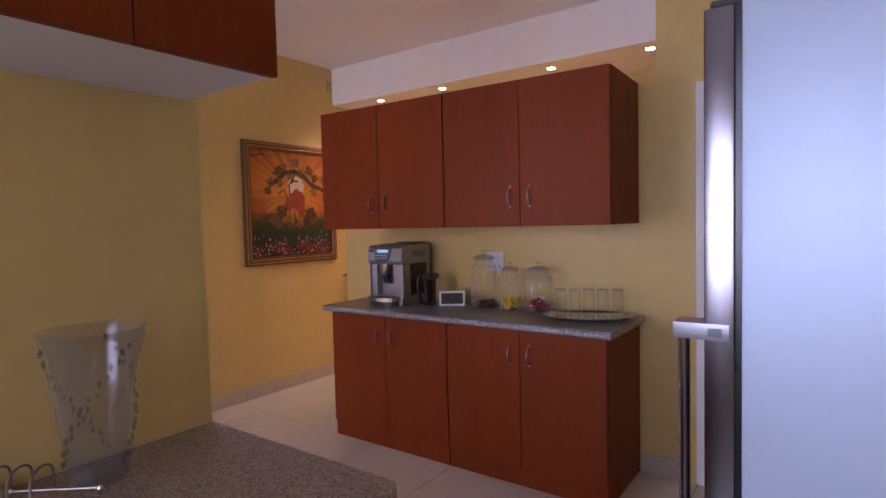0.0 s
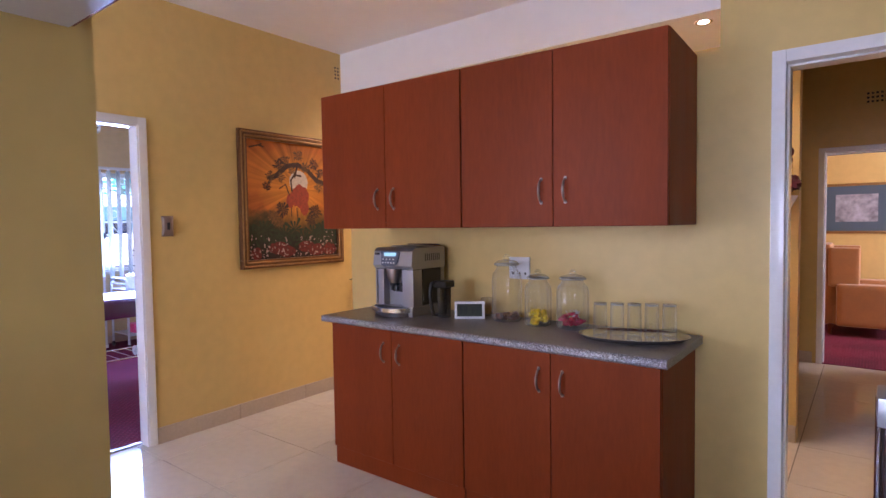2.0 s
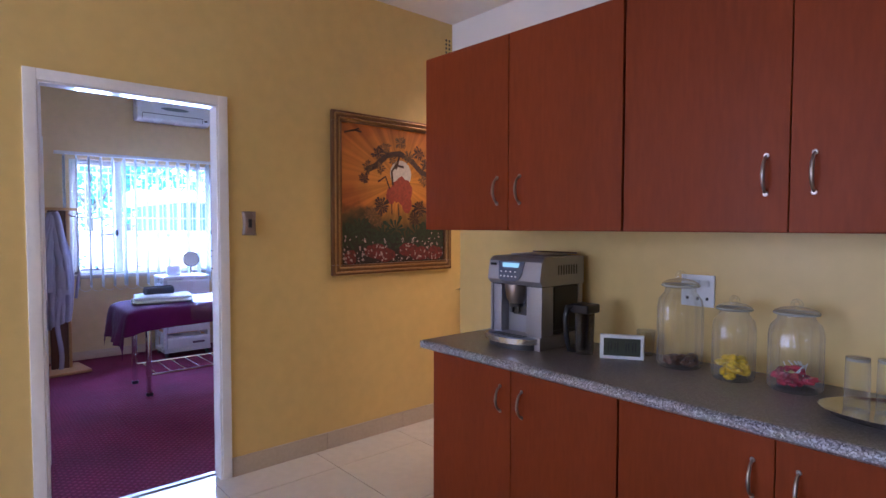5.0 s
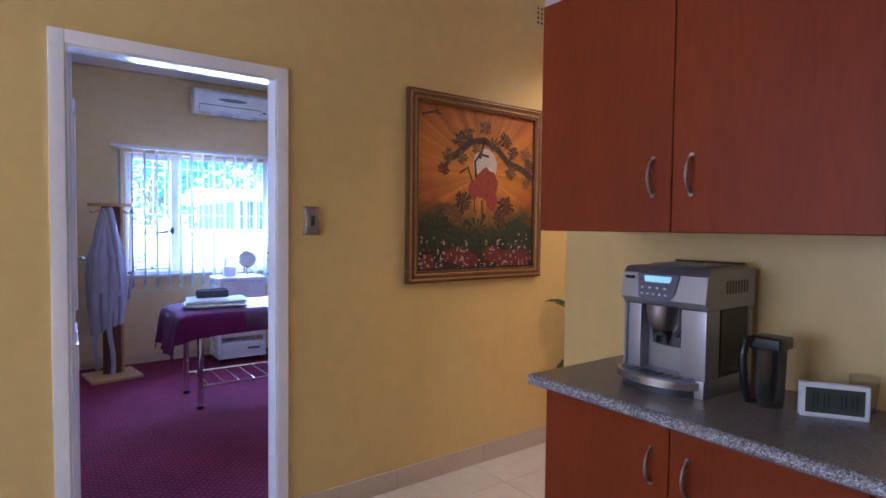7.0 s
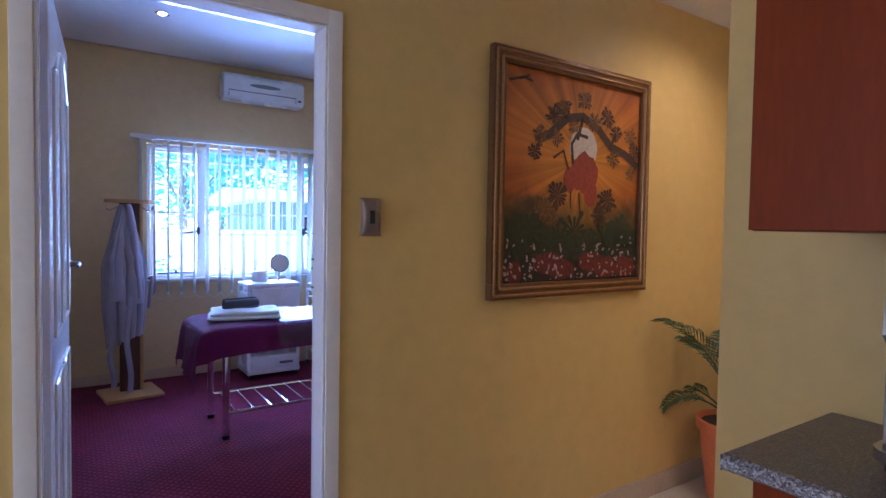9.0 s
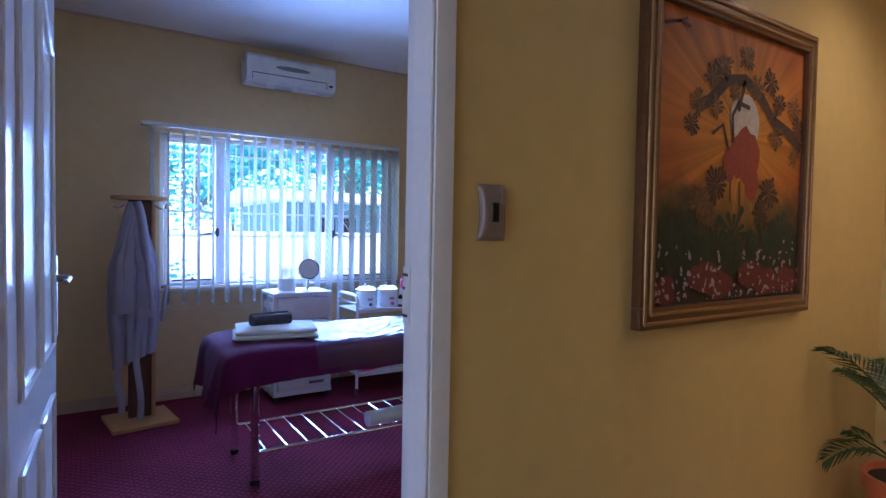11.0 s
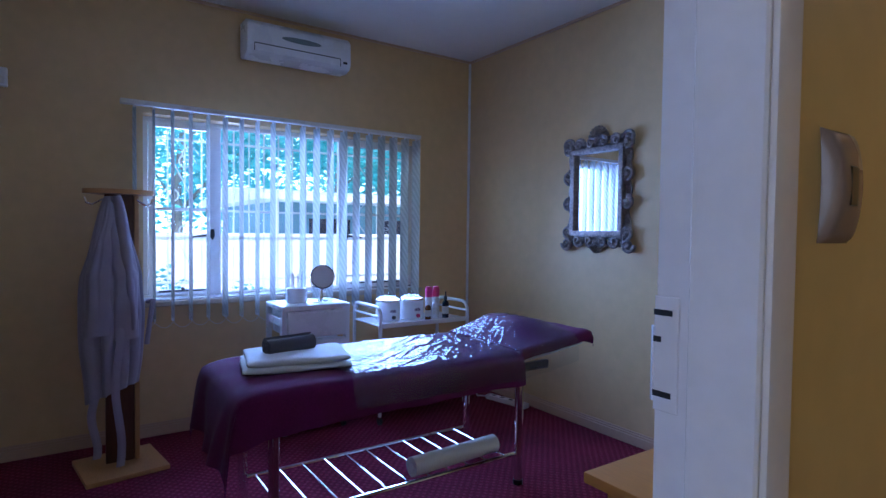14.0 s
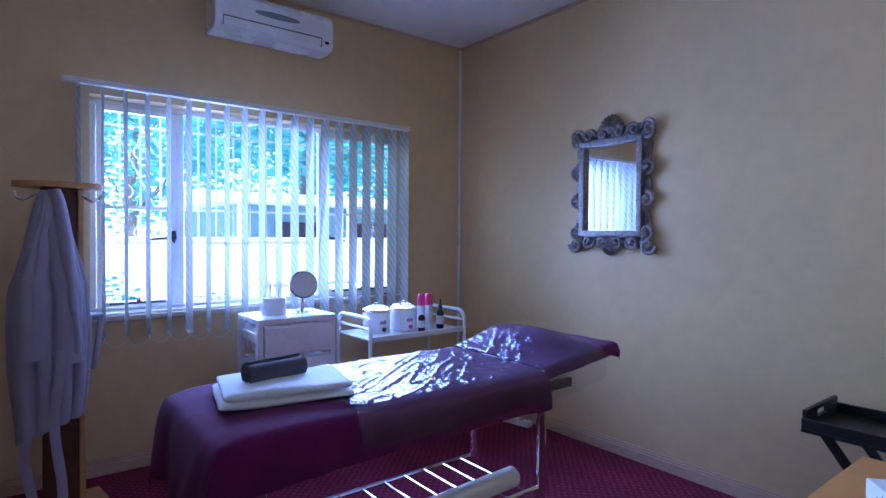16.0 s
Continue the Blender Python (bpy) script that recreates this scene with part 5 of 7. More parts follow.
BEECH = material("beech_wood", (0.52, 0.27, 0.10), 0.4, vary=0.12, scale=3, fine=40, bump=0.04, stretch=(0.6, 6, 6))
DARK_WOOD = material("dark_stained_wood", (0.11, 0.04, 0.018), 0.45, vary=0.2, scale=4, fine=30, stretch=(5, 5, 0.6))
DESK_WOOD = material("honey_maple_laminate", (0.54, 0.235, 0.055), 0.35, vary=0.08, scale=2, fine=30, bump=0.02, stretch=(0.6, 6, 6))
VINYL = material("white_vinyl", (0.70, 0.68, 0.66), 0.4, vary=0.04)
VANE = material("white_jacquard_vane", (0.62, 0.62, 0.62), 0.75, vary=0.10, scale=30, fine=90, bump=0.5, bump_scale=60, stretch=(1, 1, 0.6))
PEWTER = material("antique_silver_carving", (0.24, 0.205, 0.20), 0.42, 0.45, vary=0.45, scale=26, fine=90, bump=0.4, bump_scale=140)
MIRROR = material("mirror_glass", (0.86, 0.88, 0.88), 0.0, 1.0, vary=0.0, bump=0)
PINK = material("pink_plastic", (0.75, 0.05, 0.20), 0.3, vary=0.04)
AMBER = material("amber_bottle", (0.09, 0.03, 0.01), 0.12, vary=0.1)
NAVY_BOTTLE = material("dark_blue_bottle", (0.012, 0.016, 0.04), 0.15, vary=0.1)
PAPER = material("white_paper_roll", (0.76, 0.77, 0.80), 0.85, vary=0.03, bump=0.2)
INK = material("grey_lettering", (0.16, 0.10, 0.16), 0.5, vary=0.05)

# diagonal weave of the vanes
N, L = VANE.node_tree.nodes, VANE.node_tree.links
wv = N.new("ShaderNodeTexWave")
wv.inputs["Scale"].default_value, wv.inputs["Distortion"].default_value = 9.0, 3.0
wm, wg = N.new("ShaderNodeMapping"), N.new("ShaderNodeNewGeometry")
wm.inputs["Rotation"].default_value = (0, radians(35), 0)
L.new(wg.outputs["Position"], wm.inputs["Vector"])
L.new(wm.outputs["Vector"], wv.inputs["Vector"])
wr = N.new("ShaderNodeMapRange")
wr.inputs["To Min"].default_value, wr.inputs["To Max"].default_value = 0.38, 0.58
L.new(wv.outputs["Fac"], wr.inputs["Value"])
L.new(wr.outputs["Result"], N["Principled BSDF"].inputs["Base Color"])
through_cloth, cloth = N.new("ShaderNodeBsdfTranslucent"), N.new("ShaderNodeMixShader")
through_cloth.inputs["Color"].default_value = (0.62, 0.64, 0.62, 1)
cloth.inputs["Fac"].default_value = 0.30
L.new(N["Principled BSDF"].outputs["BSDF"], cloth.inputs[1])
L.new(through_cloth.outputs["BSDF"], cloth.inputs[2])
L.new(cloth.outputs["Shader"], N["Material Output"].inputs["Surface"])


def lifted(x, y, s):
    return noise.noise((x * s, y * s, 1.7))


# massage bed
def massage_bed():
    x0, x1, y0, ys, y1 = -6.31, -5.69, 1.96, 3.335, 3.84
    zt = 0.725
    root = thing("massage_bed", ((x0 + x1) / 2, 2.8, 0), "chrome-framed massage bed with white vinyl padding", "massage bed")
    part("padding", B(((x0 + 0.01, y0 + 0.02, zt - 0.075), (x1 - 0.01, ys, zt - 0.012)), bevel=0.02, seg=3), VINYL, root)
    slope = 0.12
    hm = Matrix.Translation((0, ys, zt - 0.05)) @ pose(0, 0, 0, math.degrees(slope), 0, 0) @ Matrix.Translation((0, -ys, -zt + 0.05))
    part("headrest", turned(B(((x0 + 0.02, ys + 0.01, zt - 0.07), (x1 - 0.02, y1 - 0.01, zt - 0.012)), bevel=0.02, seg=3), hm), VINYL, root, "raised white vinyl headrest")
    lx = (-6.235, -5.765)
    for x in lx:
        for y in (2.10, 3.40):
            leg = part("leg", T([(x, y, 0.004), (x, y, zt - 0.09)], 0.023, 16), CHROME, root, "round chrome leg")
            part("rubber_foot", T([(x, y, 0.004), (x, y, 0.03)], 0.026, 14), BLACK, leg)
    for x in lx:
        part("side_rail", B(((x - 0.015, 2.02, zt - 0.10), (x + 0.015, 3.42, zt - 0.076))), CHROME, root)
        part("shelf_rail", T([(x, 2.10, 0.17), (x, 3.40, 0.17)], 0.010, 10), CHROME, root)
    for y in (2.10, 3.40):
        part("cross_rail", T([(lx[0], y, zt - 0.11), (lx[1], y, zt - 0.11)], 0.014, 10), CHROME, root)
    for k in range(11):
        y = 2.16 + 0.115 * k
        part("shelf_bar", T([(lx[0], y, 0.17), (lx[1], y, 0.17)], 0.0055, 8), CHROME, root)
    part("bracket", B(((x1 - 0.09, ys - 0.02, zt - 0.125), (x1 - 0.065, ys + 0.27, zt - 0.08)), bevel=0.003), BLACK, root, "black adjusting bracket")
    part("adjusting_rod", T([(-6.02, 3.46, 0.52), (-6.02, 3.46, 0.66)], 0.009, 8), CHROME, root)

    # purple cover, draped at the foot and down both sides
    W, L = x1 - x0, ys - y0
    DF, DN = 0.27, 0.155

    def cover(u, v):
        a = -DF + (L + DF) * u
        b = -DN + (W + 2 * DN) * v
        near = max(0.0, b - W)
        far = max(0.0, -b)
        foot = max(0.0, -a)
        x = x0 + min(max(b, 0.0), W)
        y = y0 + max(a, 0.0)
        side = max(near, far)
        z = zt + 0.004 * lifted(x, y, 7) + 0.002 * lifted(x, y, 19)
        z -= 0.022 * math.exp(-max(a, 0) / 0.05) + 0.010 * math.exp(-max(0.0, W - b) / 0.025)
        hang = 0.0
        r = 0.035
        if side > 0 or foot > 0:
            hang = max(side, foot) + 0.22 * min(side, foot)
            bulge = r * (1 - math.exp(-hang / r))
            if near:
                x += bulge + 0.022 * hang / 0.14 * noise.noise((y * 9, 0.3, hang * 2)) + (0.10 * foot if foot else 0) * 0.3
            if far:
                x -= bulge
            if foot:
                y -= bulge + 0.10 * hang + 0.045 * hang / 0.2 * noise.noise((x * 10, 2.0, hang * 2))
        longer = 1.0 + (0.18 * math.exp(-max(a, 0) / 0.25) if side else 0)
        z -= max(0.0, hang * longer - 0.010)
        return (x, y, z)
    bm = thicken(bm_grid(bmesh.new(), cover, 90, 56), 0.006)
    cover_ob = solo("bed_cover", bm, PURPLE, "purple towelling cover draped over the massage bed", "bed cover", sharp=70)

    # head cover over the raised end, with a soft pillow under it
    def head(u, v):
        a, b = -0.005 + (y1 - ys + 0.085) * u, -0.05 + (W + 0.10) * v
        ln = y1 - ys
        y, x = ys + min(a, ln), x0 + min(max(b, 0), W)
        z = zt + 0.006 + slope * min(a, ln)
        z += 0.075 * math.exp(-((a - 0.24) / 0.15) ** 2) * math.exp(-((b - 0.26) / 0.27) ** 4)
        z += 0.006 * lifted(x, y, 11)
        hang = math.hypot(max(0, -b, b - W), max(0, a - ln))
        z -= max(0, hang - 0.006)
        if b > W:
            x += 0.016 * (1 - math.exp(-hang / 0.02))
        if b < 0:
            x -= 0.016 * (1 - math.exp(-hang / 0.02))
        if a > ln:
            y += 0.03 * (1 - math.exp(-hang / 0.03))
        return (x, y, z)
    bm = thicken(bm_grid(bmesh.new(), head, 44, 44), 0.006)
    solo("headrest_cover", bm, PURPLE, "purple towelling cover over the raised headrest", "bed cover", sharp=70)

    # crinkled clear film over the covers
    film = bpy.data.materials.new("clear_plastic_film")
    film.use_nodes = True
    N, Lk = film.node_tree.nodes, film.node_tree.links
    N.remove(N["Principled BSDF"])
    tr, gl, lw, mx = N.new("ShaderNodeBsdfTransparent"), N.new("ShaderNodeBsdfGlossy"), N.new("ShaderNodeFresnel"), N.new("ShaderNodeMixShader")
    tr.inputs["Color"].default_value = (0.95, 0.96, 1.0, 1)
    gl.inputs["Roughness"].default_value = 0.13
    lw.inputs["IOR"].default_value = 1.55
    geo, no, bp = N.new("ShaderNodeNewGeometry"), N.new("ShaderNodeTexNoise"), N.new("ShaderNodeBump")
    no.noise_type = "RIDGED_MULTIFRACTAL"
    no.inputs["Scale"].default_value = 30
    no.inputs["Detail"].default_value = 5
    no.inputs["Distortion"].default_value = 0.8
    Lk.new(geo.outputs["Position"], no.inputs["Vector"])
    Lk.new(no.outputs["Fac"], bp.inputs["Height"])
    bp.inputs["Strength"].default_value = 1.0
    bp.inputs["Distance"].default_value = 0.006
    Lk.new(bp.outputs["Normal"], gl.inputs["Normal"])
    Lk.new(lw.outputs["Fac"], mx.inputs["Fac"])
    Lk.new(tr.outputs["BSDF"], mx.inputs[1])
    Lk.new(gl.outputs["BSDF"], mx.inputs[2])
    # faint blue diffuse layer paints the window's bluish sheen onto the film
    blue_sheen, veil = N.new("ShaderNodeBsdfDiffuse"), N.new("ShaderNodeMixShader")
    blue_sheen.inputs["Color"].default_value = (0.50, 0.50, 0.95, 1)
    veil.inputs["Fac"].default_value = 0.045
    Lk.new(mx.outputs["Shader"], veil.inputs[1])
    Lk.new(blue_sheen.outputs["BSDF"], veil.inputs[2])
    Lk.new(veil.outputs["Shader"], N["Material Output"].inputs["Surface"])

    def sheet(u, v):
        y = 2.40 + 1.33 * u + 0.05 * noise.noise((v * 5, 1, 0)) * (1 - u)
        b = 0.015 + (W + 0.125) * v
        over = max(0.0, b - W)
        x = x0 + min(b, W)
        z = zt + 0.012
        if over:
            drop = 0.03 * (1 - math.exp(-over / 0.03))
            x += drop + 0.012 + 0.022 * over / 0.14 * noise.noise((y * 9, 0.3, over * 2))
            return (x, y, (zt if y < ys else zt + slope * (y - ys)) - max(0.0, over - 0.012))
        if y > ys:
            a, b = y - ys, x - x0
            z = zt + 0.018 + slope * a + 0.075 * math.exp(-((a - 0.24) / 0.15) ** 2) * math.exp(-((b - 0.26) / 0.27) ** 4)
        s, d = x * 0.8 + y * 0.6, y * 0.8 - x * 0.6
        z += 0.008 * (1 - abs(noise.noise((s * 18, d * 4, 5.0))) * 2) ** 5 + 0.004 * (1 - abs(noise.noise((d * 30, s * 6, 8.0))) * 2) ** 5
        z += 0.0015 * noise.noise((x * 60, y * 45, 3.0))
        return (x + 0.01 * noise.noise((y * 6, 3, 0)), y, z)
    bm = bm_grid(bmesh.new(), sheet, 230, 110)
    ob = solo("plastic_film", bm, film, "crinkled clear plastic film spread over the bed", "plastic sheet", sharp=180)
    ob.visible_shadow = False


massage_bed()

# folded white towel and rolled dark towel
def folded_towel(cx, cy, z, w, l, turn):
    root = thing("folded_towel", (cx, cy, z), "folded white towel on the purple bed cover", "towel")
    m = pose(cx, cy, z, 0, 0, turn)
    for k, (hw, hl, dx, dy, z0, h) in enumerate(((w / 2, l / 2, 0.0, 0.0, 0.0, 0.034), (w / 2 - 0.012, l / 2 - 0.018, 0.006, -0.010, 0.028, 0.040))):
        def slab(u, v):
            f = 2 * v - 1
            end = (1 - abs(f) ** 10) ** 0.5
            an = 2 * math.pi * u
            ca, sa = math.cos(an), math.sin(an)
            px = dx + hw * (0.97 + 0.03 * end) * math.copysign(abs(ca) ** 0.28, ca)
            py = dy + hl * f
            px += 0.018 * noise.noise((py * 6, 4.0, k * 3)) + 0.004 * noise.noise((py * 25, 1.0, k))
            py += 0.016 * noise.noise((px * 6, 9.0, k * 5))
            hz = h * (0.9 + 0.5 * noise.noise((px * 5, py * 6, 2.0)) + 0.15 * noise.noise((px * 18, py * 18, k * 2.0)))
            mid = 0.010 * noise.noise((px * 5, py * 5, 7.0)) if k else 0.0
            return (px, py, z0 + h / 2 + mid + hz / 2 * end * math.copysign(abs(sa) ** 0.55, sa))
        bm = bm_grid(bmesh.new(), slab, 72, 48)
        bmesh.ops.remove_doubles(bm, verts=bm.verts, dist=0.0004)
        part("fold", turned(bm, m), TOWEL_WHITE, root, sharp=80)


folded_towel(-6.01, 2.27, 0.731, 0.46, 0.33, 78)


def towel_roll(c, d, r, length, z):
    root = thing("rolled_towel", (c[0], c[1], z), "rolled charcoal hand towel on the white towel", "towel")
    d = Vector((d[0], d[1], 0)).normalized()
    s = Vector((-d.y, d.x, 0))
    bm = bmesh.new()
    turns, n = 3.2, 90

    def fn(u, v):
        a = 2 * math.pi * turns * u
        q = r * (0.18 + 0.82 * u) * (1 + 0.03 * noise.noise((a, v * 3, 0)))
        p = Vector((c[0], c[1], z + r)) + d * length * (v - 0.5) * (1 + 0.03 * noise.noise((a * 0.6, 1, 2))) + s * q * math.cos(a) + Vector((0, 0, q * math.sin(a)))
        return p
    thicken(bm_grid(bm, fn, n, 16), 0.006)
    part("roll", bm, TOWEL_GREY, root, sharp=60)


towel_roll((-6.02, 2.25), (-0.2, 1.0), 0.042, 0.23, 0.782)

# paper roll on the bed's shelf
root = thing("paper_roll", (-5.81, 3.0, 0.18), "roll of white couch paper on the chrome shelf", "paper roll")
bm = bmesh.new()
for r0 in (0.045,):
    a, b = Vector((-5.80, 2.76, 0.227)), Vector((-5.825, 3.28, 0.227))
    bm_tube(bm, [a, b], r0, 28, caps=False)
    bm_tube(bm, [a, b], 0.016, 16, caps=False)
    for e in (a, b):
        u, v = ring_frame(b - a)
        o = [bm.verts.new(e + 0.045 * (math.cos(t) * u + math.sin(t) * v)) for t in [2 * math.pi * k / 28 for k in range(28)]]
        i = [bm.verts.new(e + 0.016 * (math.cos(t) * u + math.sin(t) * v)) for t in [2 * math.pi * k / 28 for k in range(28)]]
        for k in range(28):
            bm.faces.new((o[k], o[(k + 1) % 28], i[(k + 1) % 28], i[k]))
part("roll", bm, PAPER, root)

# plastic drawer cart
def drawer_cart():
    xb, xf, y0, y1, h = -7.40, -7.05, 2.555, 3.02, 0.85
    root = thing("drawer_cart", ((xb + xf) / 2, (y0 + y1) / 2, 0), "white plastic drawer cart on castors", "drawer cart")
    part("top", B(((xb, y0, h - 0.035), (xf + 0.005, y1, h)), bevel=0.012, seg=3), WHITE_PLASTIC, root)
    part("top_recess", B(((xb + 0.03, y0 + 0.03, h - 0.002), (xf - 0.02, y1 - 0.03, h + 0.003)), bevel=0.002), WHITE_PLASTIC, root)
    for y in (y0, y1 - 0.03):
        for x in (xb, xf - 0.05):
            part("upright", B(((x, y, 0.05), (x + 0.045, y + 0.03, h - 0.03)), bevel=0.006, seg=2), WHITE_PLASTIC, root)
        for k in range(4):
            part("side_slat", B(((xb + 0.04, y + 0.008, 0.20 + 0.17 * k), (xf - 0.045, y + 0.022, 0.255 + 0.17 * k)), bevel=0.004), WHITE_PLASTIC, root)
    part("base", B(((xb, y0, 0.05), (xf + 0.01, y1, 0.09)), bevel=0.008, seg=2), WHITE_PLASTIC, root)
    zs = ((0.09, 0.21), (0.26, 0.42), (0.44, 0.62), (0.64, 0.81))
    for k, (a, b) in enumerate(zs):
        fr = [(xf - 0.03, a), (xf + 0.012, a), (xf + 0.022, a + 0.3 * (b - a)), (xf + 0.012, b - 0.012), (xf - 0.004, b), (xf - 0.03, b)]
        dr = part("drawer", bm_prism(bmesh.new(), fr, "y", y0 + 0.034, y1 - 0.034), WHITE_PLASTIC, root, "white drawer front")
        part("drawer_box", B(((xb + 0.02, y0 + 0.04, a + 0.01), (xf - 0.032, y1 - 0.04, b - 0.02))), WHITE_PLASTIC, dr)
        if k in (0, 2):
            part("mark", B(((xf + 0.019, y1 - 0.19, a + 0.04), (xf + 0.0235, y1 - 0.07, a + 0.062))), INK, dr)
    for x in (xb + 0.03, xf - 0.03):
        for y in (y0 + 0.03, y1 - 0.03):
            part("castor", T([(x, y - 0.012, 0.027), (x, y + 0.012, 0.027)], 0.023, 14), DARK_GREY, root)


drawer_cart()
# wax pot and magnifying lamp mirror on the cart
root = thing("round_container", (-7.2, 2.70, 0.853), "white round pot with sticks on the cart", "pot")
part("vessel", bm_lathe(bmesh.new(), [(0.066, 0.0), (0.070, 0.006), (0.070, 0.09), (0.066, 0.096), (0.060, 0.096), (0.058, 0.02), (0.0, 0.02)], (-7.2, 2.70, 0.854), 28), WHITE_ENAMEL, root)
for k in range(7):
    a = k * 0.9
    part("stick", T([(-7.2 + 0.02 * math.cos(a), 2.70 + 0.02 * math.sin(a), 0.876), (-7.2 + 0.04 * math.cos(a), 2.70 + 0.04 * math.sin(a), 1.05 + 0.01 * (k % 3))], 0.003, 6), WHITE_PLASTIC, root)
root = thing("vanity_mirror", (-7.17, 2.86, 0.853), "small round tilting vanity mirror on a stand", "mirror")
part("foot", bm_lathe(bmesh.new(), [(0.05, 0.0), (0.05, 0.006), (0.015, 0.014), (0.010, 0.05), (0.012, 0.09)], (-7.17, 2.86, 0.854), 24), CHROME, root)
mm = pose(-7.17, 2.87, 1.02, 0, 78, -12)
part("rim", turned(bm_lathe(bmesh.new(), [(0.075, -0.006), (0.082, -0.004), (0.082, 0.004), (0.075, 0.006), (0.075, -0.006)], (0, 0, 0), 32, None, False), mm), DARK_GREY, root)
# matt pale face: the mirror's bright reflection is given as plain colour
part("mirror_face", turned(bm_lathe(bmesh.new(), [(0.0, -0.003), (0.076, -0.003), (0.076, 0.003), (0.0, 0.003)], (0, 0, 0), 32), mm), VINYL, root, "matt pale face with a bright reflection put in as colour")
part("yoke", T([(-7.17, 2.86, 0.94), (-7.17, 2.79, 0.96), (-7.17, 2.785, 1.02)], 0.004, 8), CHROME, root)

# white tube trolley with wax heaters and bottles
def trolley():
    xb, xf, y0, y1 = -7.36, -6.95, 3.20, 3.94
    root = thing("beauty_trolley", ((xb + xf) / 2, (y0 + y1) / 2, 0), "white tubular two-tier beauty trolley", "trolley")
    for y, s in ((y0, -1), (y1, 1)):
        pts = [(xb, y, 0.06), (xb, y, 0.74)] + [(xb + 0.07 - 0.07 * math.cos(a), y, 0.74 + 0.07 * math.sin(a)) for a in [math.pi / 2 * k / 6 for k in range(1, 7)]]
        pts += [(xf - 0.07 + 0.07 * math.sin(a), y, 0.74 + 0.07 * math.cos(a)) for a in [math.pi / 2 * k / 6 for k in range(7)]] + [(xf, y, 0.06)]
        part("hoop", T(pts, 0.013, 12), WHITE_ENAMEL, root, "white bent tube hoop")
        part("hoop_bar", T([(xb, y, 0.745), (xf, y, 0.745)], 0.009, 8), WHITE_ENAMEL, root)
        for x in (xb, xf):
            part("castor", T([(x, y - 0.01, 0.03), (x, y + 0.01, 0.03)], 0.026, 14), DARK_GREY, root)
            part("castor_fork", T([(x, y, 0.04), (x, y, 0.075)], 0.012, 8), CHROME, root)
    for z in (0.16, 0.675):
        sh = part("shelf", B(((xb + 0.01, y0, z), (xf - 0.005, y1, z + 0.012)), bevel=0.003), WHITE_ENAMEL, root)
        part("shelf_lip", B(((xf - 0.005, y0 + 0.012, z - 0.008), (xf + 0.006, y1 - 0.012, z + 0.026)), bevel=0.003), WHITE_ENAMEL, sh)
    return 0.688


TZ = trolley()


def wax_heater(x, y):
    root = thing("wax_heater", (x, y, TZ), "white wax heater pot with clear lid", "wax heater", "wax heaters")
    part("pot", bm_lathe(bmesh.new(), [(0.085, 0.0), (0.088, 0.01), (0.088, 0.13), (0.082, 0.142), (0.0, 0.142)], (x, y, TZ), 32), WHITE_ENAMEL, root)
    part("rim", bm_lathe(bmesh.new(), [(0.089, 0.135), (0.093, 0.14), (0.091, 0.152), (0.075, 0.158)], (x, y, TZ), 32), CHROME, root)
    part("lid", bm_lathe(bmesh.new(), [(0.084, 0.155), (0.06, 0.172), (0.02, 0.178), (0.014, 0.195), (0.0, 0.196)], (x, y, TZ), 24), JAR_GLASS, root, "clear domed lid")
    bm = bmesh.new()
    for k in range(5):
        a = -0.25 + 0.11 * k
        bm_box(bm, (x + 0.0885 * math.cos(a) - 0.002, y + 0.0885 * math.sin(a) - 0.003, TZ + 0.062), (x + 0.0885 * math.cos(a) + 0.002, y + 0.0885 * math.sin(a) + 0.003, TZ + 0.08 + 0.006 * (k % 2)))
    part("mark", bm, INK, root)
    part("knob", T([(x + 0.085, y, TZ + 0.028), (x + 0.10, y, TZ + 0.028)], 0.014, 12), PINK if y > 3.5 else DARK_GREY, root)


wax_heater(-7.16, 3.37)
wax_heater(-7.16, 3.575)


def bottle(x, y, r, h, body, cap, label, cap_h=0.03, spray=False):
    root = thing("bottle", (x, y, TZ), label, "bottle", "bottles on the trolley")
    part("vessel", bm_lathe(bmesh.new(), [(r * 0.92, 0.0), (r, 0.006), (r, h * 0.68), (r * 0.8, h * 0.76), (r * 0.42, h * 0.82), (r * 0.42, h * 0.86), (0, h * 0.86)], (x, y, TZ + 0.0005), 20), body, root)
    part("cap", bm_lathe(bmesh.new(), [(r * 0.5, h * 0.84), (r * 0.52, h * 0.84 + cap_h * 0.8), (r * 0.4, h * 0.84 + cap_h), (0, h * 0.84 + cap_h)], (x, y, TZ), 16), cap, root)
    part("paper_label", bm_lathe(bmesh.new(), [(r * 1.01, h * 0.2), (r * 1.015, h * 0.2), (r * 1.015, h * 0.55), (r * 1.01, h * 0.55)], (x, y, TZ), 20), VINYL, root)
    if spray:
        part("nozzle", T([(x, y, TZ + h * 0.84 + cap_h), (x + 0.0, y, TZ + h * 0.84 + cap_h + 0.035)], 0.006, 8), cap, root)


bottle(-7.02, 3.63, 0.023, 0.13, AMBER, WHITE_PLASTIC, "amber dropper bottle with a white label")
bottle(-7.04, 3.80, 0.025, 0.16, NAVY_BOTTLE, BLACK, "dark blue pump bottle with a black cap", 0.03, True)
bottle(-7.05, 3.71, 0.022, 0.15, WHITE_PLASTIC, WHITE_PLASTIC, "slim white plastic bottle with white cap")


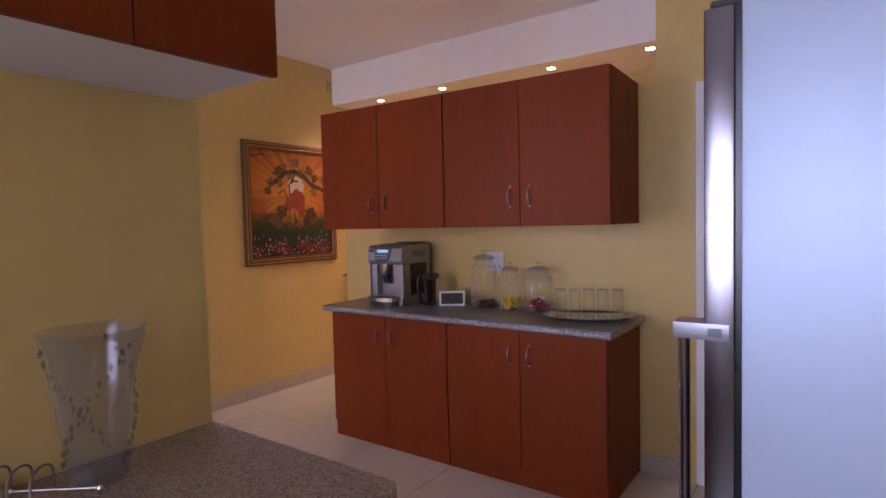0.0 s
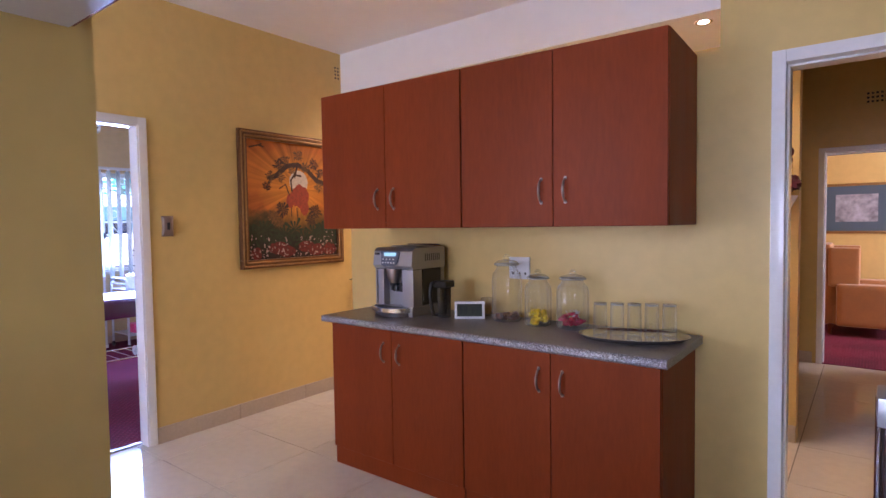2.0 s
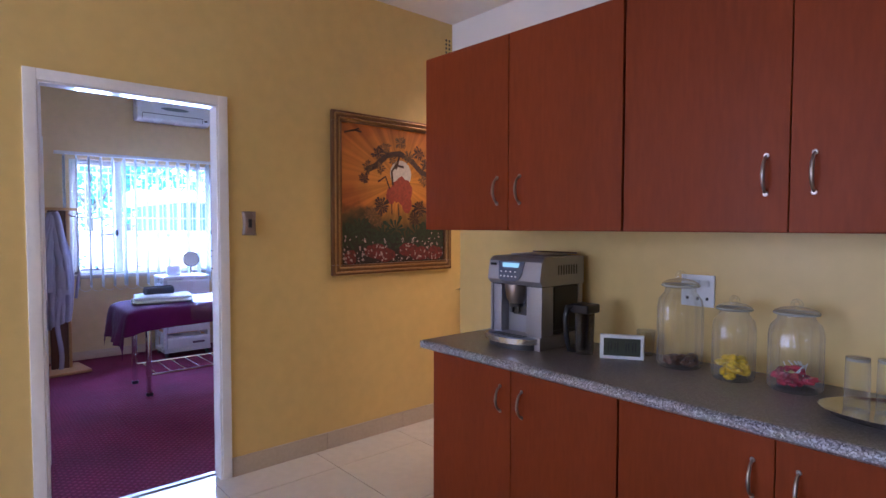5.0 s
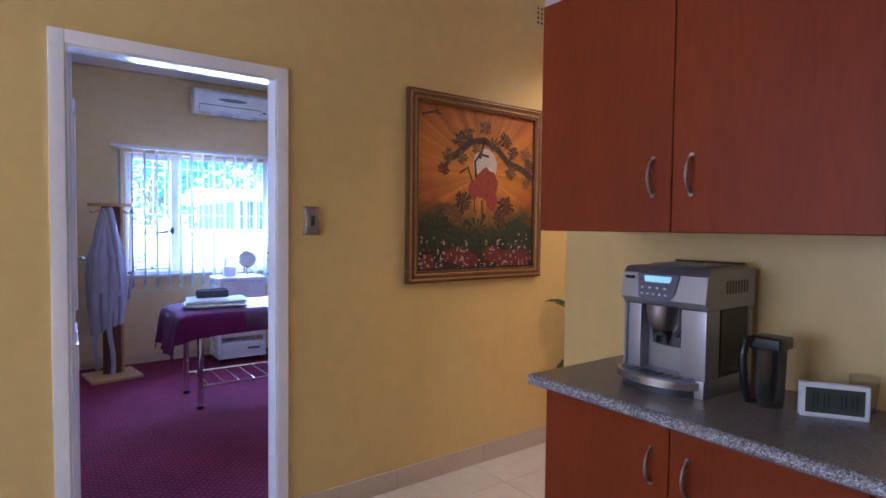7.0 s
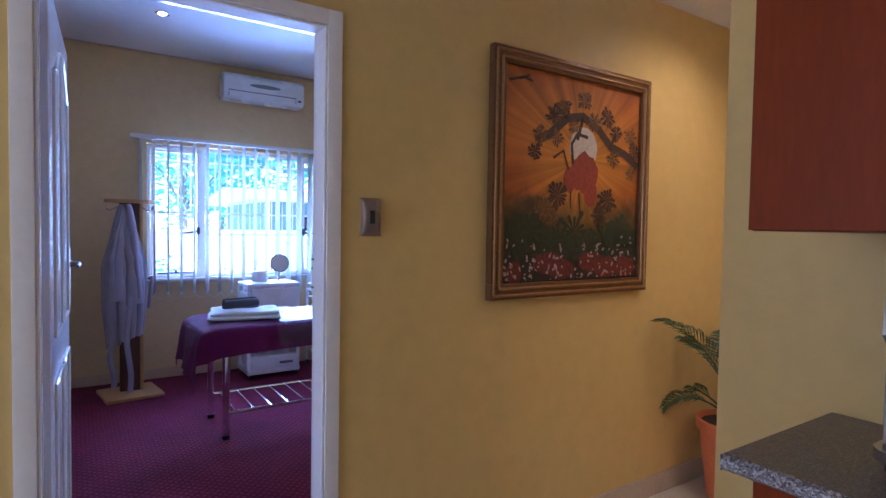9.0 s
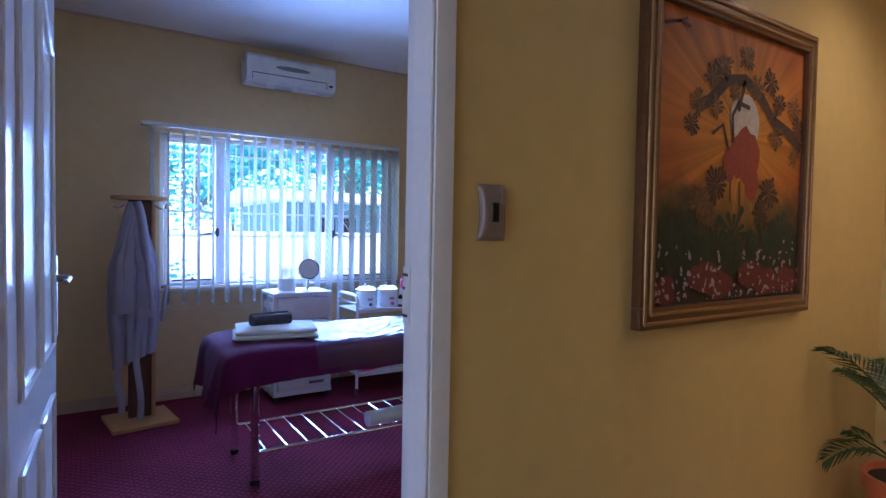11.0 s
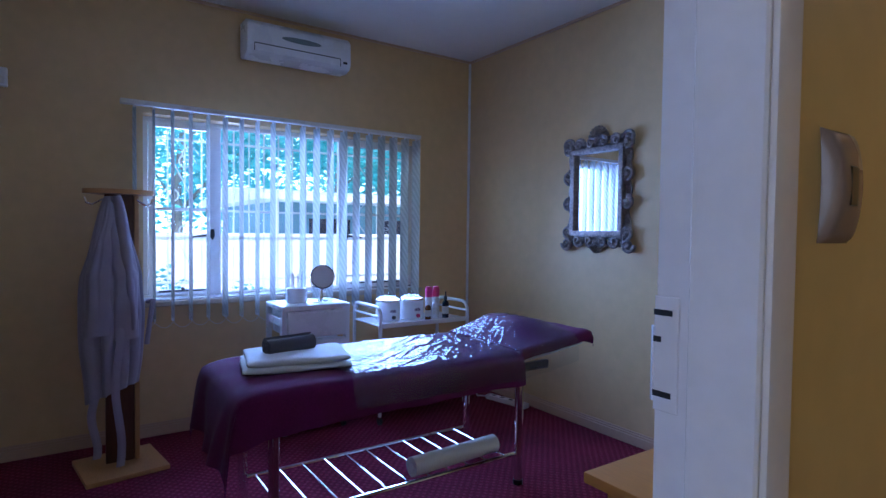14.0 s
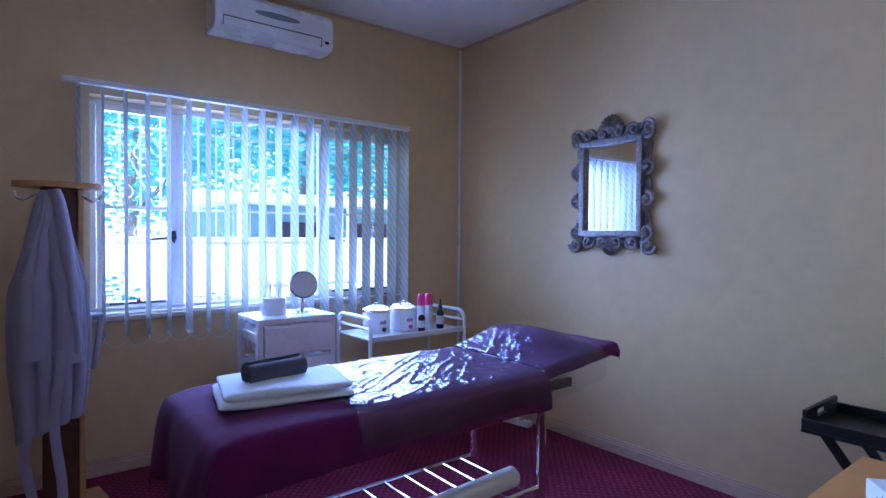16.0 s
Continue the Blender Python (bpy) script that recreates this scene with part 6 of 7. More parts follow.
def spray_can(x, y):
    root = thing("spray_can", (x, y, TZ), "pink-capped white spray can", "spray can", "spray cans")
    part("can", bm_lathe(bmesh.new(), [(0.026, 0.0), (0.028, 0.006), (0.028, 0.145), (0.025, 0.152), (0, 0.152)], (x, y, TZ + 0.0005), 20), VINYL, root)
    part("cap", bm_lathe(bmesh.new(), [(0.027, 0.150), (0.0275, 0.20), (0.022, 0.228), (0.0, 0.230)], (x, y, TZ), 20), PINK, root, "pink cap")


spray_can(-7.15, 3.72)
spray_can(-7.15, 3.785)
for k, (y, w, h, c) in enumerate(((3.34, 0.10, 0.10, PINK), (3.47, 0.12, 0.08, WHITE_BOARD), (3.62, 0.13, 0.11, VINYL), (3.77, 0.10, 0.09, WHITE_BOARD))):
    solo("carton", B(((-7.2, y - w / 2, 0.173), (-7.02, y + w / 2, 0.173 + h)), bevel=0.003), c, "small carton on the trolley's lower shelf" if c is not PINK else "pink and white carton on the lower shelf", "carton")

# coat stand with robe
def coat_stand():
    cx, cy = -7.12, 1.67
    root = thing("coat_stand", (cx, cy, 0), "beech and dark wood coat stand with hooks", "coat stand")
    part("foot", turned(B(((-0.20, -0.20, 0.004), (0.20, 0.20, 0.03)), bevel=0.006, seg=2), pose(cx, cy, 0, 0, 0, 8)), BEECH, root)
    part("post", B(((cx - 0.05, cy - 0.07, 0.03), (cx - 0.01, cy + 0.07, 1.52)), bevel=0.004), DARK_WOOD, root)
    part("side_post", B(((cx - 0.06, cy + 0.07, 0.03), (cx + 0.0, cy + 0.095, 1.52)), bevel=0.004), BEECH, root)
    out = [(cx + 0.10 * math.cos(a), cy + 0.17 * math.sin(a)) for a in [2 * math.pi * k / 32 for k in range(32)]]
    part("top_disc", bm_prism(bmesh.new(), [(cx - 0.03 + (x - cx) * 1.15, cy + (y - cy) * 1.02) for x, y in out], "z", 1.52, 1.545), BEECH, root, "oval beech top")
    for s in (-1, 1):
        for dx in (-0.03, 0.04):
            part("hook", T([(cx + dx, cy + s * 0.08, 1.49), (cx + dx, cy + s * 0.13, 1.46), (cx + dx, cy + s * 0.155, 1.47), (cx + dx, cy + s * 0.165, 1.50)], 0.004, 8), CHROME, root)
    # robe
    robe = thing("bathrobe", (cx + 0.03, cy, 0.45), "pale lilac towelling bathrobe hanging on the stand", "bathrobe")

    ry = cy - 0.03

    def pleat(a, n, depth, seed):
        q = abs(math.sin(0.5 * n * a + 1.6 * noise.noise((math.cos(a) * 1.5, math.sin(a) * 1.5, seed))))
        return 1 - depth * (1 - q) ** 2

    def body(u, v):
        a = 2 * math.pi * v
        open_out = min(1.0, u * 2.4) ** 0.75
        w = 0.032 + 0.118 * open_out - 0.012 * math.sin(u * 7) - 0.015 * u ** 3
        d = 0.028 + 0.050 * open_out
        f = pleat(a, 9, 0.55 * min(1, u * 2.5), u * 0.8)
        drop = 0.10 * (0.5 - 0.5 * math.sin(a + 0.4)) * u ** 4
        x = cx + 0.040 + d * math.cos(a) * f
        y = ry - 0.01 + w * math.sin(a) * (0.55 + 0.45 * f)
        return (x + 0.006 * noise.noise((y * 14, u * 9, 0)), y + 0.008 * noise.noise((u * 5, 2, 0)), 1.505 - 1.02 * u - drop)
    part("robe_body", bm_grid(bmesh.new(), body, 60, 96), ROBE, robe, sharp=80)
    for s, y, zl in ((-1, ry - 0.070, 0.775), (1, ry + 0.048, 0.745)):
        def sleeve(u, v):
            a = 2 * math.pi * v
            grow = min(1.0, 0.25 + u * 1.5)
            f = pleat(a, 5, 0.38 * math.sin(math.pi * min(1, u + 0.1)), 5 + s + u)
            cyy = (ry - 0.02) + (y - ry + 0.02) * min(1.0, u * 1.8) + 0.010 * noise.noise((u * 4, 3, s))
            sag = 0.006 * math.sin(26 * u + s) * math.sin(math.pi * u)
            return (cx + 0.088 + 0.020 * math.sin(math.pi * u) + 0.034 * grow * math.cos(a) * f + sag, cyy + 0.060 * grow * math.sin(a) * (0.6 + 0.4 * f), 1.47 + (zl - 1.47) * u)
        sl = part("sleeve", bm_grid(bmesh.new(), sleeve, 44, 40), ROBE, robe, sharp=80)

        def cuff(u, v):
            a = 2 * math.pi * v
            return (cx + 0.088 + 0.039 * math.cos(a), y + 0.010 * noise.noise((4, 3, s)) + 0.066 * math.sin(a), zl + 0.085 - 0.095 * u + 0.006 * math.sin(a))
        part("cuff", thicken(bm_grid(bmesh.new(), cuff, 4, 36), 0.006), ROBE, sl, sharp=80)

    def lapel(u, v):
        z = 1.505 - 0.72 * u
        out = 0.050 * math.sin(math.pi * min(1.0, 0.15 + 0.85 * v))
        return (cx + 0.070 + out + 0.02 * math.sin(math.pi * u), ry + 0.02 + 0.115 * u ** 0.7 * (1 - 0.35 * u) - 0.055 * v * (0.4 + 0.6 * math.sin(math.pi * min(1, u + 0.1))), z)
    part("lapel", thicken(bm_grid(bmesh.new(), lapel, 30, 8), 0.010), ROBE, robe, "turned shawl collar", sharp=80)
    for y, z0, z1, dx in ((ry + 0.012, 0.80, 0.05, 0.128), (ry - 0.095, 0.50, 0.09, 0.06)):
        pts = [(cx + dx + 0.010 * math.sin(k * 0.9), y + 0.014 * math.sin(k * 0.6 + y), z0 + (z1 - z0) * k / 12) for k in range(13)]

        def strip(u, v):
            i = min(11, int(u * 12))
            p = Vector(pts[i]).lerp(Vector(pts[i + 1]), u * 12 - i)
            return (p.x + 0.004 * math.sin(5 * v), p.y + 0.040 * (v - 0.5), p.z)
        part("belt", thicken(bm_grid(bmesh.new(), strip, 24, 4), 0.008), ROBE, robe, sharp=80)
    part("belt_loop", T([(cx + 0.06, cy + 0.13, 0.93), (cx + 0.11, cy + 0.15, 0.94), (cx + 0.12, cy + 0.14, 0.88), (cx + 0.10, cy + 0.12, 0.70)], 0.014, 8), ROBE, robe)


coat_stand()

# air conditioner
def air_conditioner():
    y0, y1, z0, z1, d = 2.42, 3.155, 2.49, 2.735, 0.195
    root = thing("air_conditioner", (XO, (y0 + y1) / 2, z0), "white split air-conditioner unit high on the wall", "air conditioner")
    prof = [(XO, z0 + 0.01), (XO + 0.12, z0), (XO + d - 0.02, z0 + 0.015), (XO + d, z0 + 0.045), (XO + d - 0.005, z0 + 0.20), (XO + d - 0.03, z1 - 0.015), (XO + d - 0.06, z1), (XO, z1)]
    body = bm_prism(bmesh.new(), prof, "y", y0, y1)
    bmesh.ops.bevel(body, geom=list(body.edges), offset=0.006, segments=2, affect="EDGES")
    part("casing", body, WHITE_PLASTIC, root)
    fl = part("louvre", turned(B(((-0.003, y0 + 0.05, 0.0), (0.003, y1 - 0.09, 0.05)), bevel=0.001), Matrix.Translation((XO + d + 0.0, 0, z0 + 0.028)) @ pose(0, 0, 0, 0, -10, 0)), WHITE_PLASTIC, root)
    part("outlet_gap", B(((XO + d - 0.012, y0 + 0.045, z0 + 0.078), (XO + d + 0.0012, y1 - 0.08, z0 + 0.084)), ((XO + d - 0.02, y0 + 0.042, z0 + 0.03), (XO + d + 0.0012, y0 + 0.046, z0 + 0.08)), ((XO + d - 0.02, y1 - 0.084, z0 + 0.03), (XO + d + 0.0012, y1 - 0.08, z0 + 0.08))), DARK_GREY, root)
    out = [((y0 + y1) / 2 + 0.14 * math.cos(a), z0 + 0.145 + 0.018 * math.sin(a)) for a in [2 * math.pi * k / 28 for k in range(28)]]
    part("badge", bm_prism(bmesh.new(), out, "x", XO + d - 0.006, XO + d + 0.0015), LCD, root, "grey oval badge")
    part("receiver", B(((XO + d - 0.006, y1 - 0.06, z0 + 0.05), (XO + d + 0.001, y1 - 0.03, z0 + 0.065))), BLACK, root)


air_conditioner()

# alarm sensor and corner conduit
root = thing("alarm_detector", (XO, 1.13, 2.11), "small white alarm detector on the wall", "detector")
part("case", B(((XO, 1.10, 2.11), (XO + 0.035, 1.165, 2.215)), bevel=0.010, seg=3), WHITE_PLASTIC, root)
part("lens", B(((XO + 0.034, 1.112, 2.125), (XO + 0.038, 1.153, 2.165)), bevel=0.002), VINYL, root)
root = thing("cable_conduit", (XO, YM, 0.09), "thin white cable conduit in the corner", "conduit")
part("channel", B(((XO, YM - 0.022, 0.09), (XO + 0.018, YM - 0.004, H - 0.02)), bevel=0.003), WHITE_PLASTIC, root)

# power strip
root = thing("power_strip", (-6.86, 4.25, 0.004), "white power strip with cable on the carpet", "power strip")
pm = pose(-6.86, 4.27, 0.004, 0, 0, 12)
part("case", turned(B(((-0.19, -0.03, 0.0), (0.19, 0.03, 0.035)), bevel=0.006, seg=2), pm), WHITE_PLASTIC, root)
for k in range(4):
    part("socket_hole", turned(B(((-0.14 + 0.08 * k, -0.012, 0.034), (-0.11 + 0.08 * k, 0.012, 0.0362))), pm), DARK_GREY, root)
part("cable", T([(-7.04, 4.23, 0.02), (-7.12, 4.18, 0.014), (-7.22, 4.24, 0.012), (-7.32, 4.2, 0.012), (-7.45, 4.33, 0.012)], 0.005, 8), WHITE_PLASTIC, root)

# ornate mirror
def ornate_mirror():
    cx, z0, z1, hw = -6.095, 1.245, 1.95, 0.305
    ix0, ix1, iz0, iz1 = -6.275, -5.905, 1.355, 1.875
    root = thing("ornate_mirror", (cx, YM, z0), "carved antique-silver framed mirror on the wall", "mirror")
    part("mirror_face", B(((ix0, YM - 0.022, iz0), (ix1, YM - 0.017, iz1))), MIRROR, root)
    edge = []
    w2, h2 = (ix1 - ix0) / 2 + 0.066, (iz1 - iz0) / 2 + 0.072
    for k in range(96):
        a = 2 * math.pi * k / 96
        q = 1 / max(abs(math.cos(a)), abs(math.sin(a)))
        px, pz = q * math.cos(a), q * math.sin(a)
        bulge = 1 + 0.055 * math.cos(3 * math.pi * (pz if abs(px) > abs(pz) else px))
        edge.append(((ix0 + ix1) / 2 + px * w2 * bulge, (iz0 + iz1) / 2 + pz * h2 * bulge))
    part("backing", bm_prism(bmesh.new(), edge, "y", YM - 0.016, YM - 0.001), PEWTER, root)
    for lo, hi in (((ix0 - 0.035, iz0 - 0.035), (ix1 + 0.035, iz0)), ((ix0 - 0.035, iz1), (ix1 + 0.035, iz1 + 0.035)), ((ix0 - 0.035, iz0), (ix0, iz1)), ((ix1, iz0), (ix1 + 0.035, iz1))):
        part("inner_moulding", B(((lo[0], YM - 0.05, lo[1]), (hi[0], YM - 0.004, hi[1])), bevel=0.008, seg=2), PEWTER, root)
    rnd = random.Random(6)

    def scroll(c, r, a0, turn, flip=1, th=0.011):
        pts, rad = [], []
        for k in range(26):
            f = k / 25
            a = radians(a0) + flip * turn * f * math.pi
            q = r * (1 - 0.78 * f)
            pts.append((c[0] + q * math.cos(a), YM - 0.030 - 0.012 * f, c[1] + q * math.sin(a)))
            rad.append(th * (1.15 - 0.55 * f))
        bm = bm_tube(bmesh.new(), pts, rad, 8)
        bm_blob(bm, (pts[-1][0], pts[-1][1], pts[-1][2]), (th * 1.2, th, th * 1.2), 0.1, 5)
        return bm

    def leaf(c, ang, ln, wd):
        bm = bmesh.new()
        d = Vector((math.cos(ang), 0, math.sin(ang)))
        s = Vector((-d.z, 0, d.x))
        n = 8
        rows = []
        for i in range(n + 1):
            f = i / n
            w = wd * math.sin(math.pi * (0.08 + 0.86 * f)) * (1 + 0.2 * math.sin(14 * f))
            base = Vector((c[0], YM - 0.006, c[1])) + d * ln * f
            hgt = 0.030 * math.sin(math.pi * (0.15 + 0.8 * f))
            rows.append([bm.verts.new(base + s * w * k + Vector((0, -hgt * (1 - abs(k)) - 0.006, 0))) for k in (-1, -0.5, 0, 0.5, 1)])
        for p, q in zip(rows, rows[1:]):
            for k in range(4):
                bm.faces.new((p[k], p[k + 1], q[k + 1], q[k]))
        return thicken(bm, 0.008)
    ox0, ox1, oz0, oz1 = ix0 - 0.068, ix1 + 0.068, iz0 - 0.08, iz1 + 0.07
    for x, fl in ((ox0, 1), (ox1, -1)):
        for k in range(4):
            z = oz0 + 0.07 + (oz1 - oz0 - 0.10) * k / 3
            part("scroll", scroll((x + fl * 0.008, z), 0.046, 90 if k % 2 else -90, 2.4, fl if k % 2 else -fl), PEWTER, root)
            part("leaf", leaf((x + fl * 0.03, z - 0.07), math.pi / 2 + fl * 0.25, 0.13, 0.028), PEWTER, root)
        part("scroll", scroll((x, oz1), 0.05, 0 if fl > 0 else 180, 2.6, fl), PEWTER, root)
        part("foot_scroll", scroll((x - fl * 0.005, oz0 - 0.01), 0.048, 180 if fl > 0 else 0, 2.6, fl), PEWTER, root)
        part("foot_leaf", leaf((x + fl * 0.06, oz0 + 0.01), (math.pi + 0.45) if fl > 0 else -0.45, 0.12, 0.026), PEWTER, root)
    for z, up in ((oz1 - 0.005, 1), (oz0 + 0.015, -1)):
        for k in range(4):
            x = ix0 + 0.03 + (ix1 - ix0 - 0.06) * k / 3
            part("scroll", scroll((x, z + up * 0.004), 0.042, 0 if k < 2 else 180, 2.3, up if k < 2 else -up), PEWTER, root)
            part("leaf", leaf((x + (0.05 if k < 2 else -0.05), z - 0.005 * up), 0.35 * up if k >= 2 else math.pi - 0.35 * up, 0.10, 0.022), PEWTER, root)
        # shell
        sc = (cx, z + (0.03 if up > 0 else -0.02))
        for k in range(9):
            a = up * (math.pi * (0.10 + 0.80 * k / 8))
            part("shell_ray", leaf(sc, a, 0.085 if up > 0 else 0.06, 0.013), PEWTER, root)
        part("shell_heart", bm_blob(bmesh.new(), (sc[0], YM - 0.03, sc[1]), (0.024, 0.022, 0.024), 0.2, 7), PEWTER, root)


ornate_mirror()

# desk by the door and folding butler's tray
root = thing("desk", (-4.29, 2.88, 0), "honey maple desk with a pale edge", "desk")
part("desk_top", B(((-4.515, 2.48, 0.715), (XT - 0.005, 3.255, 0.742)), bevel=0.004, seg=2), DESK_WOOD, root)
for y in (2.53, 3.21):
    part("side_panel", B(((-4.48, y, 0.004), (XT - 0.02, y + 0.022, 0.715))), DESK_WOOD, root)
part("back_panel", B(((XT - 0.045, 2.552, 0.30), (XT - 0.025, 3.21, 0.715))), DESK_WOOD, root)
solo("paper_sheet", turned(B(((-0.042, -0.06, 0.0), (0.042, 0.06, 0.003))), pose(-4.40, 2.785, 0.7425, 0, 0, 30)), PAPER, "white sheet of paper on the desk", "paper")
root = thing("card_box", (-4.345, 2.945, 0.7425), "small white card box with grey print on the desk", "box")
dm = pose(-4.345, 2.945, 0.7425, 0, 0, 38)
part("carton", turned(B(((-0.055, -0.075, 0.0), (0.055, 0.075, 0.045)), bevel=0.003), dm), PAPER, root)
for k in range(3):
    part("print_bar", turned(B(((-0.0562, -0.055, 0.010 + 0.010 * k), (-0.0552, 0.045 - 0.02 * k, 0.014 + 0.010 * k))), dm), INK, root)
solo("purple_box", turned(B(((-0.03, -0.05, 0.0), (0.03, 0.05, 0.03)), bevel=0.004), pose(-4.345, 3.155, 0.7425, 0, 0, 10)), material("violet_card", (0.08, 0.02, 0.35), 0.4), "small violet box on the desk", "box")
BLACK_WOOD = material("black_painted_wood", (0.014, 0.013, 0.014), 0.4, vary=0.2, scale=8)
bx0, bx1, by0, by1, bz = -4.905, -4.35, 3.965, 4.345, 0.545
root = thing("butler_tray", ((bx0 + bx1) / 2, (by0 + by1) / 2, 0), "black wooden butler's tray on a folding stand", "tray table")
part("tray_floor", B(((bx0, by0, bz), (bx1, by1, bz + 0.012))), BLACK_WOOD, root)
for lo, hi in (((bx0, by0), (bx1, by0 + 0.014)), ((bx0, by1 - 0.014), (bx1, by1))):
    part("tray_side", B(((lo[0], lo[1], bz + 0.012), (hi[0], hi[1], bz + 0.055)), bevel=0.003), BLACK_WOOD, root)
for x in (bx0, bx1 - 0.014):
    ym, yw = (by0 + by1) / 2, 0.055
    b0, b1 = by0 + 0.014, by1 - 0.014
    part("tray_end", B(((x, b0, bz + 0.012), (x + 0.014, ym - yw, bz + 0.085)), ((x, ym + yw, bz + 0.012), (x + 0.014, b1, bz + 0.085)), ((x, ym - yw, bz + 0.012), (x + 0.014, ym + yw, bz + 0.04)), ((x, ym - yw, bz + 0.068), (x + 0.014, ym + yw, bz + 0.085))), BLACK_WOOD, root, "tray end with a grip slot")
for y in (by0 + 0.05, by1 - 0.05):
    for s in (1, -1):
        xa, xc = (bx0 + 0.06, bx1 - 0.10) if s > 0 else (bx1 - 0.06, bx0 + 0.10)
        yy = y + 0.012 * s
        dx = 0.02
        vs = [(xa - dx, bz - 0.001), (xa + dx, bz - 0.001), (xc + dx, 0.005), (xc - dx, 0.005)]
        part("stand_leg", bm_prism(bmesh.new(), vs, "y", yy - 0.009, yy + 0.009), BLACK_WOOD, root)

# ---- window with bars and vertical blinds ----
def treatment_window():
    y0, y1, z0, z1, x = 1.83, 3.88, 0.87, 2.06, XO - 0.13
    root = thing("window_treatment", (x, y0, z0), "white steel casement window with three lights", "window", kind="structure")
    ms = [y0 + 0.02, 2.30, 3.22, y1 - 0.02]
    for k, y in enumerate(ms):
        part("mullion", B(((x - 0.02, y - (0.022 if 0 < k < 3 else 0.02), z0 + 0.03), (x + 0.02, y + (0.022 if 0 < k < 3 else 0.02), z1 - 0.03)), bevel=0.003), WHITE_GLOSS, root)
    for z in (z0, z1 - 0.03):
        part("frame_rail", B(((x - 0.02, y0, z), (x + 0.02, y1, z + 0.03)), bevel=0.003), WHITE_GLOSS, root)
    for k, (a, b) in enumerate(zip(ms, ms[1:])):
        pn = part("pane", B(((x - 0.002, a + 0.02, z0 + 0.03), (x + 0.002, b - 0.02, z1 - 0.03))), GLASS, root)
        pn.visible_shadow = False
        if k != 1:
            sash = part("sash", B(((x + 0.005, a + 0.022, z0 + 0.032), (x + 0.026, a + 0.05, z1 - 0.032)), ((x + 0.005, b - 0.05, z0 + 0.032), (x + 0.026, b - 0.022, z1 - 0.032)), ((x + 0.005, a + 0.05, z0 + 0.032), (x + 0.026, b - 0.05, z0 + 0.06)), ((x + 0.005, a + 0.05, z1 - 0.06), (x + 0.026, b - 0.05, z1 - 0.032)), ((x + 0.005, a + 0.05, 1.455), (x + 0.02, b - 0.05, 1.475))), WHITE_GLOSS, root)
            ly = b - 0.035 if k == 0 else a + 0.035
            s = -1 if k == 0 else 1
            lt = part("latch", bm_prism(bmesh.new(), [(ly, 1.26), (ly + s * 0.02, 1.285), (ly + s * 0.14, 1.275), (ly + s * 0.14, 1.285), (ly + s * 0.025, 1.305), (ly + s * 0.012, 1.335), (ly - s * 0.008, 1.335), (ly - s * 0.012, 1.29)], "x", x + 0.026, x + 0.04), DARK_GREY, sash, "dark metal casement latch")
            part("stay", T([(x + 0.03, a + 0.08, z0 + 0.05), (x + 0.03, b - 0.08, z0 + 0.05)], 0.006, 8), DARK_GREY, sash)
            part("stay_knob", bm_blob(bmesh.new(), ((x + 0.034), (a + b) / 2, z0 + 0.062), (0.012, 0.012, 0.014), 0, 6), DARK_GREY, sash)
    # burglar bars outside the glass
    bars = thing("burglar_bars", (x - 0.06, y0, z0), "white painted wrought-iron burglar bars with scrolls", "burglar bars")
    bx = x - 0.055
    for z in (z0 + 0.10, 1.465, z1 - 0.12):
        part("flat_bar", B(((bx - 0.003, y0 + 0.01, z - 0.008), (bx + 0.003, y1 - 0.01, z + 0.008))), WHITE_GLOSS, bars)
    n = 19
    for k in range(n):
        y = y0 + 0.06 + (y1 - y0 - 0.12) * k / (n - 1)
        part("upright_bar", B(((bx - 0.010, y - 0.005, z0 + 0.005), (bx - 0.0035, y + 0.005, z1 - 0.005))), WHITE_GLOSS, bars)
    for a, b in ((ms[0] + 0.12, ms[1] - 0.12), (ms[2] + 0.14, ms[3] - 0.14)):
        for zz0, zz1 in ((z0 + 0.12, 1.455), (1.475, z1 - 0.14)):
            part("diagonal_bar", T([(bx - 0.004, a, zz1), (bx - 0.004, b, zz0)], 0.004, 8), WHITE_GLOSS, bars)
            for cy, cz, f in ((b - 0.05, zz1 - 0.08, 1), (b - 0.07, (zz0 + zz1) / 2 + 0.09, 1), (a + 0.05, zz0 + 0.08, -1)):
                pts = []
                for k in range(22):
                    q = k / 21
                    an = f * q * 2.3 * math.pi + (0 if f > 0 else math.pi)
                    r = 0.062 * (1 - 0.72 * q)
                    pts.append((bx - 0.004, cy + r * math.cos(an), cz + r * math.sin(an)))
                part("scroll", T(pts, 0.004, 8), WHITE_GLOSS, bars)
    # sill
    solo("window_sill", B(((XO - 0.11, y0 - 0.0, z0 - 0.0), (XO + 0.005, y1, z0 + 0.012)), bevel=0.003), WHITE_GLOSS, "white painted inner window sill", "sill", kind="structure")
    solo("sill_edge", B(((XO, y0 - 0.015, z0 - 0.035), (XO + 0.028, y1 + 0.015, z0 - 0.001)), bevel=0.005), SKIRT_TILE, "grey tiled sill edge below the window", "sill", kind="structure")
    # vertical blind
    bl = thing("vertical_blind", (XO + 0.08, 2.78, 0.74), "open white vertical blind with fabric vanes", "blind")
    hx = XO + 0.085
    part("headrail", B(((hx - 0.022, 1.70, 2.085), (hx + 0.022, 3.82, 2.115)), bevel=0.003), VINYL, bl)
    rnd = random.Random(2)
    N = 20
